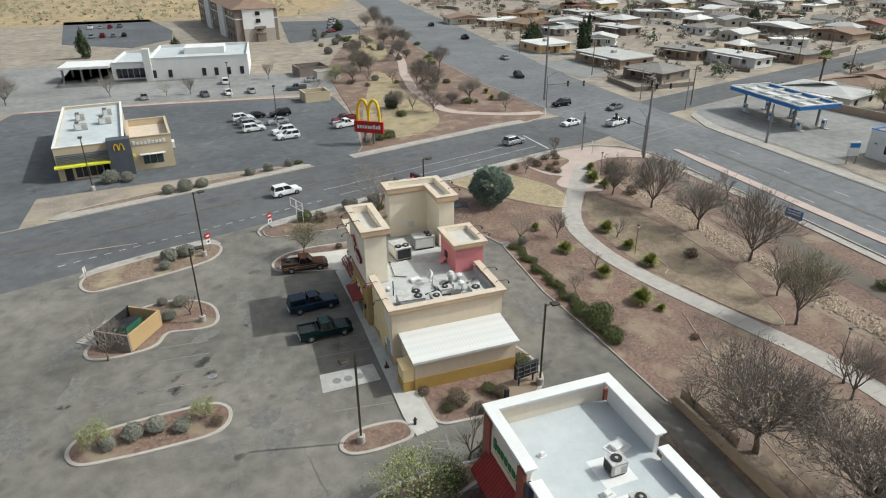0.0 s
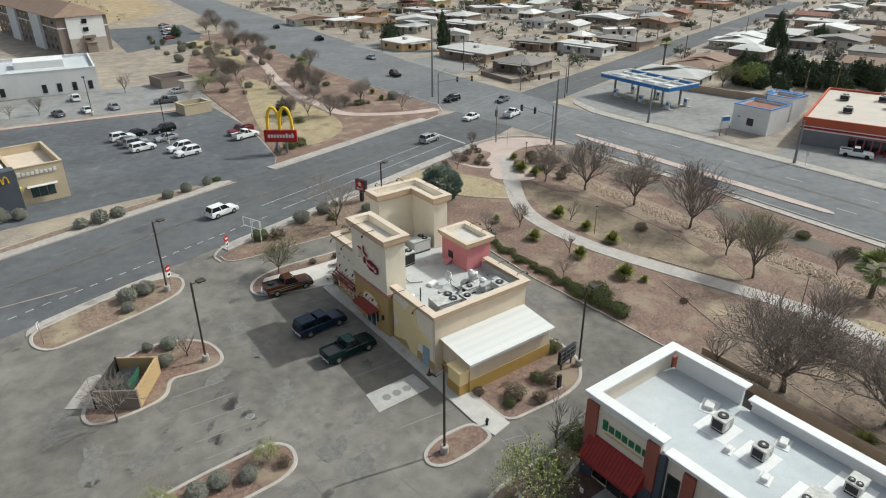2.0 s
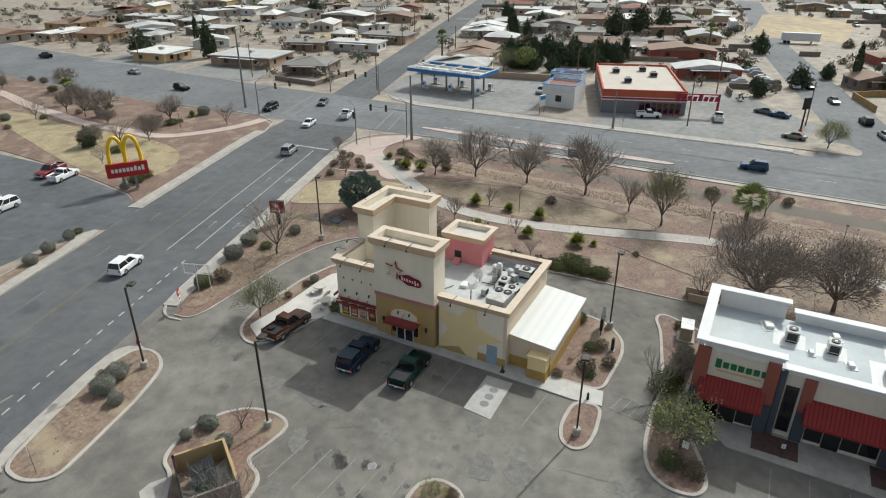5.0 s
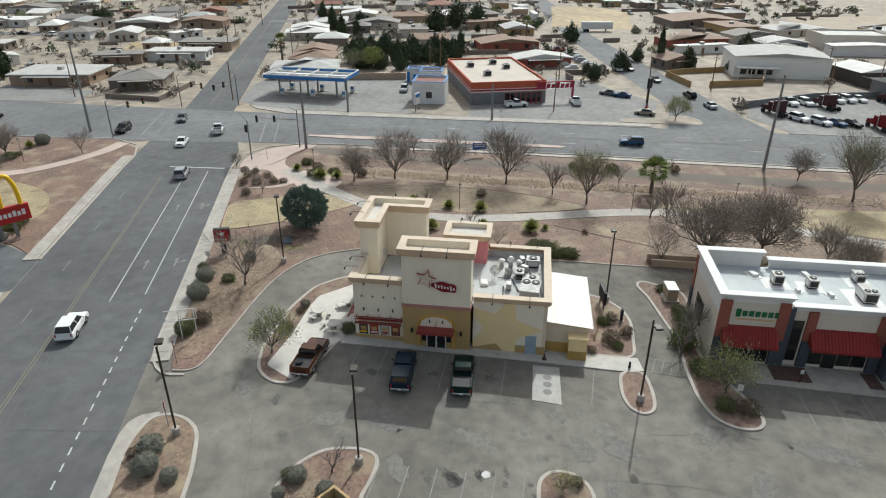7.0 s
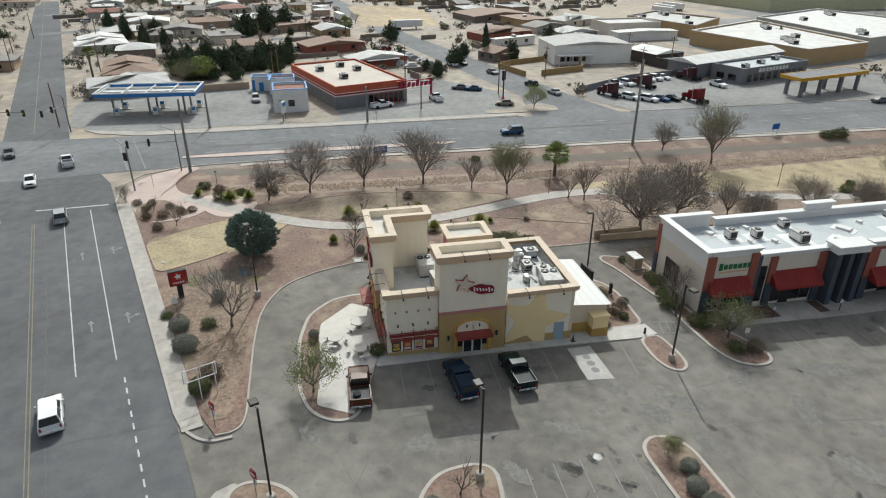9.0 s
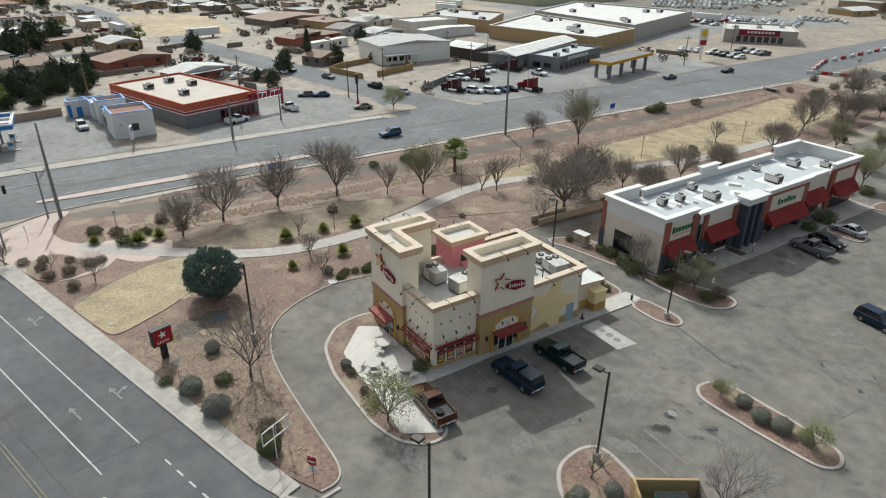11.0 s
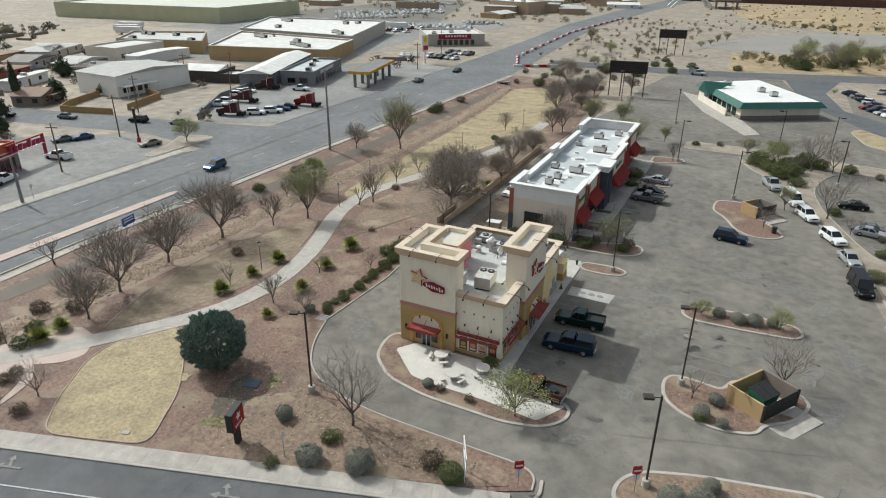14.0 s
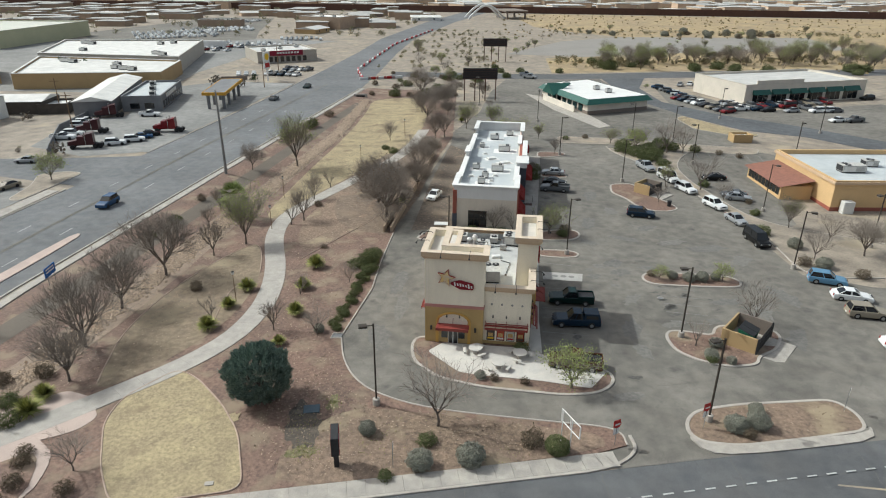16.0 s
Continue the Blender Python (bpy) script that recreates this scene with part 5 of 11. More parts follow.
    part("roof_house_roof", Geo().prism(inset(PB, 0.26), 8.204, 8.25), PATIO, r, "pale sunken roof")
    cornice(r, PB, 8.75, 0.45, 0.33, 0.25)
    part("roof_house_lining", hollow(inset(PB, 0.03), inset(PB, 0.25), 8.2, 8.7), CREAM, r)
    part("roof_hatch_opening", box(22.14, 22.2, 59.6, 60.4, 5.9, 6.7), DARK, r, "dark square roof opening")
    part("hatch_door", box(0, 0.9, -0.4, 0.4, 0, 0.04, 0.01), PINK, r, "pink hatch door leaning on the roof", at=pose(21.4, 60.0, 5.35, 0, -35, 0))
    # rear cold store with a ribbed metal roof
    cs = part("cold_store", box(14.0, 24.2, 46.2, 50.4, Z0 - 0.9, 3.2), STUCCO, r, "tan plastered cold store")
    part("cold_store_plinth", box(13.96, 24.24, 46.16, 50.38, Z0 - 0.9, 1.2), mat("ochre_plinth", (0.42, 0.27, 0.08), (0.36, 0.23, 0.07), size=2, fine=15), cs, "ochre painted plinth")
    roof = part("metal_roof", box(13.7, 24.4, 45.82, 45.9, 3.18, 3.2), METALWHITE, cs, "white ribbed metal lean-to roof")
    w = 10.7 / 34
    sheet = Geo().add([(0, 0, 0), (w * 0.7, 0, 0), (w * 0.8, 0, 0.007), (w * 0.92, 0, 0.007), (w, 0, 0), (0, 4.6, 0.45), (w * 0.7, 4.6, 0.45), (w * 0.8, 4.6, 0.457), (w * 0.92, 4.6, 0.457), (w, 4.6, 0.45)],
                      [(k, k + 1, k + 6, k + 5) for k in range(4)]).mesh("roof_rib", METALWHITE)
    for i in range(34):
        part("roof_rib", sheet, None, roof, at=pose(13.7 + w * i, 45.8, 3.25))
    part("eaves", box(13.7, 24.4, 45.76, 45.83, 3.05, 3.3), METALWHITE, cs)
    part("gable", Geo().add([(13.98, 46.2, 3.2), (13.98, 50.4, 3.2), (13.98, 50.4, 3.66)], [(0, 1, 2)]), STUCCO, cs)
    cl = part("meter_closet", box(12.9, 14.0, 46.3, 48.1, Z0 - 0.7, 2.3, 0.02), STARTAN, r, "small tan plastered meter closet")
    part("closet_cap", box(12.8, 14.05, 46.2, 48.2, 2.303, 2.48, 0.02), STARTAN, cl)
    part("closet_plinth", box(12.86, 13.99, 46.26, 48.14, Z0 - 0.7, 0.95), mat("ochre_plinth_small", (0.42, 0.27, 0.08), (0.36, 0.23, 0.07), size=2, fine=15), cl)
    # star and door on the south hall front
    fs = front("x", 13.1, -1)
    big = star(54.85, 2.85, 4.1, -1.54, 0.45)
    for k, lim, sg in ((0, 57.66, 1), (1, 0.12, -1), (1, 5.8, 1)):
        cut = []
        for p, q in zip(big, big[1:] + big[:1]):
            dp, dq = sg * (lim - p[k]), sg * (lim - q[k])
            if dp >= 0:
                cut.append(p)
            if (dp >= 0) != (dq >= 0):
                t = dp / (dp - dq)
                cut.append((p[0] + (q[0] - p[0]) * t, p[1] + (q[1] - p[1]) * t))
        big = cut
    part("painted_star", face_prism(fs, big, 0.004, 0.058), STARTAN, r, "huge pale gold painted star")
    sd = part("service_door", plate(fs, 51.3, 52.4, Z0 - 0.1, Z0 + 2.1, 0.02, 0.07, 0.01), mat("pale_blue_door", (0.30, 0.37, 0.42), (0.26, 0.33, 0.38), size=1, fine=10), r, "pale blue-grey steel service door")
    part("door_handle", Geo().tube(fs(52.25, 1.2, 0.1), fs(52.25, 1.35, 0.1), 0.02, 0.02, 6), CHROME, sd)
    part("notice_plate", plate(fs, 53.7, 54.0, 1.6, 1.95, 0.02, 0.05), mat("notice_blue", (0.08, 0.25, 0.45), (0.07, 0.22, 0.4), size=1, fine=10), r)
    # front tower entrance
    ft = front("x", 12.6, -1)
    part("arch_frame", face_prism(ft, arch_ring(61.35, 1.95, Z0, 3.0, 0.32), 0.004, 0.12), GOLD, r, "gold arched entrance frame")
    part("arch_panel", face_prism(ft, arch_ring(61.35, 1.63, 2.55, 3.0, 1.629), 0.003, 0.03), CREAM, r)
    door_pair(r, ft, 61.35, Z0 + 0.03, 1.0, 2.15)
    for s in (-1, 1):
        part("side_light", plate(ft, 61.35 + s * 1.02, 61.35 + s * 1.5, Z0 + 0.9, Z0 + 2.1, 0.02, 0.05), GLASS, r)
        part("wall_lamp", plate(ft, 61.35 + s * 2.5 - 0.1, 61.35 + s * 2.5 + 0.1, 2.0, 2.5, 0.01, 0.2, 0.02), DARK, r, "black wall lantern")
    awning_shelf(r, ft, 59.5, 63.2, 2.75, 1.2)
    for a in (60.7, 62.0):
        sconce(r, *ft(a, 3.55, 0.03), -1, 0)
    star_sign(r, ft, 61.2, 8.0, -1, 1.0)
    # side tower entrance
    fb = front("y", 70.35, 1)
    part("arch_frame", face_prism(fb, arch_ring(21.5, 1.95, Z0 + 0.1, 3.2, 0.32), 0.004, 0.12), GOLD, r, "gold arched entrance frame")
    part("arch_panel", face_prism(fb, arch_ring(21.5, 1.63, 2.75, 3.2, 1.629), 0.003, 0.03), CREAM, r)
    door_pair(r, fb, 21.5, Z0 + 0.2, 0.55, 2.15)
    for s in (-1, 1):
        part("side_light", plate(fb, 21.5 + s * 0.6, 21.5 + s * 1.3, Z0 + 1.0, Z0 + 2.3, 0.02, 0.05), GLASS, r)
        part("wall_lamp", plate(fb, 21.5 + s * 2.45 - 0.1, 21.5 + s * 2.45 + 0.1, 2.1, 2.6, 0.01, 0.2, 0.02), DARK, r, "black wall lantern")
    awning_shelf(r, fb, 19.7, 23.3, 2.9, 1.2)
    for a in (20.8, 22.2):
        sconce(r, *fb(a, 4.0, 0.03), 0, 1)
    star_sign(r, fb, 21.2, 8.3, -1, 1.0)
    part("access_panel", box(20.4, 21.2, 68.34, 68.4, 6.3, 7.1, 0.01), PALEMETAL, r, "white wall access panel")
    fe = front("x", 24.65, 1)
    awning_shelf(r, fe, 64.8, 66.6, 2.7, 1.0)
    # dining room windows with posters, sunshade, diamonds and spotlights
    fd, fg = front("x", 13.1, -1), front("y", 69.9, 1)
    POSTER = [mat("poster_paper", c, tuple(v * 0.8 for v in c), size=0.4, fine=10, bump=0) for c in ((0.30, 0.05, 0.03), (0.55, 0.53, 0.48), (0.42, 0.07, 0.04), (0.10, 0.08, 0.07))]
    FOOD = mat("poster_food", (0.38, 0.17, 0.05), (0.6, 0.45, 0.2), size=0.12, fine=12)
    for f, c0, span in ((fd, 65.1, 4.5), (fg, 13.5, 4.4)):
        part("dado", plate(f, c0 - 0.38, c0 + span + 0.35, Z0 - 0.7, 0.95, 0.003, 0.05), OLIVE, r, "olive gold plaster dado")
        for i in range(4):
            a = c0 + span * i / 4
            wd = part("window", plate(f, a + 0.05, a + span / 4 - 0.05, 0.95, 2.6, 0.01, 0.05), CREAM, r, "dining window with a menu poster")
            part("pane", plate(f, a + 0.11, a + span / 4 - 0.11, 1.01, 2.54, 0.053, 0.065), GLASS, wd)
            part("poster", plate(f, a + 0.16, a + span / 4 - 0.16, 1.08, 2.3, 0.067, 0.072), POSTER[i], wd, "printed menu poster")
            part("poster_band", plate(f, a + 0.22, a + span / 4 - 0.22, 1.2, 1.4, 0.074, 0.078), (POSTER[3], RED, WHITE, YELLOW)[i], wd)
            part("poster_food", plate(f, a + 0.28, a + span / 4 - 0.28, 1.5, 1.95, 0.074, 0.078), FOOD, wd)
        pergola(r, f, c0 - 0.2, c0 + span + 0.1, 2.85, 0.85)
        for i in range(4):
            a = c0 + span * (i + 0.5) / 4
            part("diamond_tile", face_prism(f, [(a - 0.14, 5.5), (a, 5.34), (a + 0.14, 5.5), (a, 5.66)], 0.004, 0.03), mat("diamond_grey", (0.26, 0.25, 0.23), (0.2, 0.2, 0.19), size=1, fine=10), r)
        for i in range(3):
            a = c0 + span * (i + 0.5) / 3
            sconce(r, *f(a, 4.1, 0.0), *((-1, 0) if f is fd else (0, 1)))
    # lights that reach over the cornices
    for x, y, z, nx, ny in ((12.3, 60.2, 11.55, -1, 0), (12.3, 62.6, 11.55, -1, 0), (19.8, 70.7, 11.65, 0, 1), (22.8, 70.7, 11.65, 0, 1), (25.0, 65.5, 11.65, 1, 0), (25.0, 68.0, 11.65, 1, 0), (12.8, 66.0, 7.8, -1, 0), (12.8, 68.4, 7.8, -1, 0),
                            (14.8, 70.2, 7.8, 0, 1), (17.0, 70.2, 7.8, 0, 1), (12.8, 52.2, 6.55, -1, 0), (12.8, 55.8, 6.55, -1, 0), (24.9, 51.6, 6.55, 1, 0), (24.9, 54.6, 6.55, 1, 0), (25.7, 58.4, 8.8, 1, 0), (25.7, 60.4, 8.8, 1, 0)):
        gooseneck(r, x, y, z, nx, ny)
    return r


restaurant()
RZ = 5.3
hvac_unit(pose(17.8, 63.2, RZ, 0, 0, 95), 2.6, 1.8, 1.5)
hvac_unit(pose(21.0, 64.6, RZ, 0, 0, 180), 2.4, 1.6, 1.5)
hvac_unit(pose(15.6, 52.2, RZ, 0, 0, 175), 2.6, 1.9, 1.3)
hvac_unit(pose(18.2, 52.0, RZ, 0, 0, 90), 1.4, 1.0, 0.8, 1)
hvac_unit(pose(19.6, 53.4, RZ, 0, 0, 0), 1.3, 0.9, 0.75, 1)
hvac_unit(pose(22.4, 52.0, RZ, 0, 0, 90), 1.4, 1.2, 0.9, 1)


def roof_vent(x, y, z, r, h, label="pale mushroom exhaust fan on the roof"):
    v = thing("roof_exhaust", label, "roof vent", pose(x, y, z), "roof vents")
    part("curb", box(-r * 0.8, r * 0.8, -r * 0.8, r * 0.8, 0, h * 0.25, 0.02), HVAC, v)
    part("stack", Geo().tube((0, 0, h * 0.25), (0, 0, h * 0.7), r * 0.7, r * 0.7, 12), HVAC, v)
    part("hood", Geo().tube((0, 0, h * 0.7), (0, 0, h * 0.85), r, r * 1.05, 14).tube((0, 0, h * 0.85), (0, 0, h), r * 1.05, r * 0.5, 14), PALEMETAL, v)


roof_vent(21.9, 55.4, RZ, 0.34, 0.9)
roof_vent(20.6, 54.4, RZ, 0.36, 1.9, "tall galvanised kitchen exhaust stack")
roof_vent(21.4, 53.5, RZ, 0.34, 1.1)
roof_vent(14.3, 55.9, RZ, 0.25, 0.5)


def dish():
    d = thing("satellite_dish", "small white satellite dish on a roof tripod", "satellite dish", pose(19.2, 56.0, RZ))
    part("mast", Geo().tube((0, 0, 0), (0, 0, 0.9), 0.04, 0.04, 8), GREYMETAL, d)
    for a in (0, 120, 240):
        part("leg", Geo().tube((0, 0, 0.6), (0.5 * math.cos(radians(a)), 0.5 * math.sin(radians(a)), 0), 0.02, 0.02, 5), GREYMETAL, d)
    g = Geo()
    for i in range(4):
        g.tube((-0.05 * i * i * 0.5, 0, 0.9 + 0.05 * i), (-0.05 * (i + 1) ** 2 * 0.5, 0, 0.9 + 0.05 * (i + 1)), 0.14 * i + 0.02, 0.14 * (i + 1), 14, False)
    part("reflector", g, PALEMETAL, d, "white curved reflector")


dish()
for i, (pts, r) in enumerate((([(16.5, 53.4, 0.12), (19.0, 54.2, 0.12), (19.0, 55.6, 0.12)], 0.05), ([(20.4, 52.2, 0.15), (21.6, 52.4, 0.15)], 0.06), ([(16.2, 62.0, 0.1), (15.8, 58.6, 0.1), (17.0, 58.0, 0.1)], 0.04), ([(22.6, 54.6, 0.12), (23.6, 55.2, 0.12)], 0.07), ([(17.4, 51.2, 0.12), (20.6, 51.3, 0.12)], 0.05))):
    ln = thing("roof_pipe", "grey refrigerant pipe run along the flat roof", "pipe", pose(0, 0, RZ), "roof pipes")
    part("pipe", Geo().pipe(pts, r, 6), (DARK, GREYMETAL)[i % 2], ln)
    part("support_block", box(pts[0][0] - 0.12, pts[0][0] + 0.12, pts[0][1] - 0.12, pts[0][1] + 0.12, 0, 0.09), WOOD, ln)
for x, y, a in ((19.9, 54.6, 20), (20.9, 52.9, 60), (16.9, 54.4, 0), (22.9, 53.2, 10)):
    jb = thing("condenser_box", "small dusty condenser box on roof blocks", "condenser", pose(x, y, RZ, 0, 0, a), "roof condensers")
    part("case", box(-0.4, 0.4, -0.25, 0.25, 0.1, 0.75, 0.02), HVAC, jb)
    part("grille", box(-0.34, 0.34, -0.268, -0.252, 0.2, 0.68), DARK, jb)
    part("block", box(-0.35, 0.35, -0.2, 0.2, 0, 0.098), WOOD, jb)
sk = thing("roof_skylight", "pale flat roof skylight on a low curb", "skylight", pose(17.6, 57.0, RZ, 0, 0, 10))
part("curb", box(-0.6, 0.6, -0.4, 0.4, 0, 0.22, 0.02), PALEMETAL, sk)
part("dome", box(-0.55, 0.55, -0.35, 0.35, 0.223, 0.32, 0.05), WHITE, sk)
vp = thing("vent_pipe", "thin black roof vent pipe", "pipe", pose(14.6, 54.9, RZ))
part("pipe", Geo().tube((0, 0, 0), (0, 0, 1.6), 0.06, 0.06, 8), DARK, vp)

# ---- strip mall ----
def awning_cloth(root, f, a0, a1, z_top, z_low, reach):
    """A sloping red canopy with closed ends, in ribbed panels."""
    aw = part("awning", Geo().add([f(a0, z_low, 0.02), f(a0, z_low, reach), f(a0, z_top, 0.02), f(a1, z_low, 0.02), f(a1, z_low, reach), f(a1, z_top, 0.02)], [(0, 1, 2), (3, 5, 4), (0, 3, 4, 1)]), AWNING, root, "sloping red canvas awning")
    n = max(2, int((a1 - a0) / 0.3))
    w = (a1 - a0) / n
    cuts = [(a0 + w * i + w * k, h) for i in range(n) for k, h in ((0, 0.0), (0.85, 0.0), (0.93, 0.03))] + [(a1, 0.0)]
    m = len(cuts)
    canvas = Geo().add([f(c, z_low + h, reach + h) for c, h in cuts] + [f(c, z_top + h, 0.02 + h) for c, h in cuts], [(i, i + 1, m + i + 1, m + i) for i in range(m - 1)])
    part("canvas", canvas, AWNING, aw)
    part("valance", plate(f, a0, a1, z_low - 0.22, z_low, reach - 0.02, reach + 0.01), AWNING, aw)


def shopfront(root, f, a0, a1, z0, z1, door=True):
    n = max(2, round((a1 - a0) / 1.5))
    w = (a1 - a0) / n
    for i in range(n):
        b = a0 + w * i
        wd = part("shop_window", plate(f, b + 0.03, b + w - 0.03, z0 + (0.05 if door and i == n // 2 else 0.45), z1, 0.01, 0.06), POLE, root, "dark framed shop window")
        part("pane", plate(f, b + 0.1, b + w - 0.1, z0 + (0.15 if door and i == n // 2 else 0.55), z1 - 0.08, 0.063, 0.075), GLASS, wd)


def strip_mall():
    r = thing("strip_mall_building", "long oatmeal stucco strip mall with red awnings and white roof", "shop building")
    G = -0.95
    F = front("x", 15.9, -1)
    part("north_wall", box(15.9, 25.8, 33.4, 33.75, G, 6.79), MALLWALL, r, "oatmeal stucco end wall")
    part("rear_wall", box(25.5, 25.78, -13.5, 33.4, G, 5.1), MALLWALL, r)
    part("south_wall", box(15.9, 25.8, -13.78, -13.5, G, 6.0), MALLWALL, r)
    part("front_wall", box(15.9, 16.18, -13.5, 33.4, G, 5.75), MALLWALL, r, "oatmeal stucco shop front wall")
    part("roof_deck", box(16.18, 25.5, -13.5, 33.4, 5.2, 5.4), ROOFWHITE, r, "flat pale grey membrane roof")
    part("corner_pier", box(25.3, 25.95, 33.2, 33.9, G, 6.4, 0.02), BRICKRED, r, "red stucco corner pier")
    part("pier_base", box(25.26, 25.99, 33.16, 33.94, G, 2.4, 0.02), SLATEBLUE, r)
    # white parapets: raised north block, lower rear, raised south block
    def parapet(x0, x1, y0, y1, top, t=0.35, low=5.0):
        part("parapet", box(x0, x1, y0, y1, low, top - 0.45), WHITE, r, "white painted parapet")
        part("parapet_moulding", box(x0 - 0.14, x1 + 0.14, y0 - 0.14, y1 + 0.14, top - 0.447, top - 0.15, 0.03), WHITE, r)
        part("coping", box(x0 - 0.3, x1 + 0.3, y0 - 0.3, y1 + 0.3, top - 0.147, top, 0.03), WHITE, r, "white coping")
    parapet(15.6, 15.95, 27.3, 33.3, 7.3, low=6.4)
    parapet(15.62, 25.8, 33.42, 33.78, 7.302, low=5.0)
    parapet(25.45, 25.8, 27.2, 33.0, 7.298)
    parapet(25.45, 25.8, -5.0, 26.3, 6.5)
    parapet(15.5, 25.6, -13.82, -13.45, 7.302)
    parapet(25.45, 25.8, -13.2, -6.0, 7.5)
    parapet(25.42, 25.84, 9.5, 13.5, 7.5, low=6.45)
    parapet(15.88, 16.22, 17.9, 26.7, 6.3, low=5.7)
    parapet(14.69, 15.05, 2.19, 13.21, 7.1, low=6.3)
    parapet(15.88, 16.22, -5.4, 1.6, 6.4, low=5.7)
    parapet(15.49, 15.85, -13.3, -6.0, 7.3, low=6.4)
    # north shop
    fn = front("x", 15.6, -1)
    part("shop_block", box(15.6, 15.9, 27.3, 33.75, G, 6.4), MALLWALL, r)
    part("sign_panel", plate(fn, 28.3, 32.7, 3.9, 6.2, 0.004, 0.05), MALLWALL, r)
    for a0, a1 in ((27.3, 28.3), (32.7, 33.8)):
        part("red_pier", plate(fn, a0, a1, 2.4, 6.6, 0.004, 0.22, 0.02), BRICKRED, r, "red stucco pier")
        part("pier_base", plate(fn, a0, a1, G, 2.397, 0.004, 0.28, 0.02), SLATEBLUE, r, "slate blue stucco pier base")
    shopfront(r, fn, 28.35, 32.65, G + 0.2, 2.2)
    awning_cloth(r, fn, 28.0, 33.2, 3.8, 2.2, 1.4)
    for i in range(7):
        h = (0.8, 0.6, 0.62, 0.6, 0.58, 0.6, 0.6)[i]
        a = 32.2 - 0.6 * i
        part("sign_letter", plate(fn, a - 0.46, a, 4.9 - 0.1 * (i == 0), 4.9 + h, 0.06, 0.14, 0.03), GREEN, r, "green block sign letter")
    part("sign_underline", plate(fn, 28.5, 32.0, 4.45, 4.62, 0.06, 0.1), ORANGE, r)
    # tall recess
    part("recess_pier", box(15.5, 15.9, 26.75, 27.27, G, 6.1, 0.02), SLATEBLUE, r, "slate blue pier")
    part("tall_window", plate(F, 25.6, 26.6, G + 0.9, 4.6, 0.01, 0.07), POLE, r, "tall dark window")
    part("tall_pane", plate(F, 25.7, 26.5, G + 1.0, 4.5, 0.073, 0.085), GLASS, r)
    # second shop
    for a0, a1 in ((24.5, 25.4), (17.9, 18.9)):
        part("red_pier", plate(F, a0, a1, 2.4, 5.7, 0.004, 0.25, 0.02), BRICKRED, r)
        part("pier_base", plate(F, a0, a1, G, 2.397, 0.004, 0.32, 0.02), SLATEBLUE, r)
    shopfront(r, F, 19.0, 24.4, G + 0.2, 2.1)
    awning_cloth(r, F, 18.6, 24.9, 3.8, 2.2, 1.5)
    # portal
    fp = front("x", 14.4, -1)
    for y0, y1 in ((17.1, 17.8), (15.5, 16.1), (13.8, 14.5)):
        part("portal_pier", box(14.4, 15.9, y0, y1, G, 5.9, 0.02), SLATEBLUE, r, "slate blue portal pier")
    part("portal_head", box(14.3, 16.2, 13.6, 18.0, 5.9, 6.7), WHITE, r)
    part("coping", box(14.0, 16.4, 13.4, 18.2, 6.703, 6.95, 0.03), WHITE, r)
    shopfront(r, F, 14.5, 17.1, G + 0.2, 5.4)
    # third shop
    ft = front("x", 14.7, -1)
    part("shop_block", box(14.7, 15.9, 2.2, 13.2, 2.3, 6.3), BRICKRED, r, "red stucco shop front")
    part("sign_panel", plate(ft, 3.6, 11.8, 3.6, 5.9, 0.004, 0.06), MALLWALL, r)
    for i in range(6):
        part("sign_letter", plate(ft, 9.6 - 0.8 * i, 10.2 - 0.8 * i, 4.3, 4.9 + 0.3 * (i % 3 == 0), 0.065, 0.13, 0.03), GREEN, r, "green block sign letter")
    for a0, a1 in ((2.2, 3.2), (12.2, 13.2)):
        part("pier_base", box(14.7, 15.9, a0, a1, G, 2.3, 0.02), SLATEBLUE, r)
    shopfront(r, F, 3.3, 12.1, G + 0.2, 2.2)
    awning_cloth(r, ft, 3.0, 12.4, 3.5, 1.9, 1.5)
    # fourth and fifth shops
    shopfront(r, F, -4.6, 1.0, G + 0.2, 2.2)
    awning_cloth(r, F, -4.8, 1.4, 3.8, 2.2, 1.5)
    fq = front("x", 15.5, -1)
    part("shop_block", box(15.5, 15.9, -13.8, -6.0, G, 6.4), BRICKRED, r)
    part("sign_panel", plate(fq, -12.6, -7.2, 4.0, 5.9, 0.004, 0.05), MALLWALL, r)
    shopfront(r, fq, -12.6, -7.2, G + 0.2, 2.2)
    awning_cloth(r, fq, -13.2, -6.6, 3.8, 2.2, 1.5)
    # side window
    fs = front("y", 33.75, 1)
    w = part("side_window", plate(fs, 20.4, 23.4, 0.2, 3.0, 0.01, 0.06), POLE, r, "large gridded side window")
    for i in range(3):
        for j in range(2):
            part("pane", plate(fs, 20.5 + i, 21.35 + i + 0.02, 0.3 + 1.35 * j, 1.55 + 1.35 * j, 0.063, 0.075), GLASS, w)
    return r


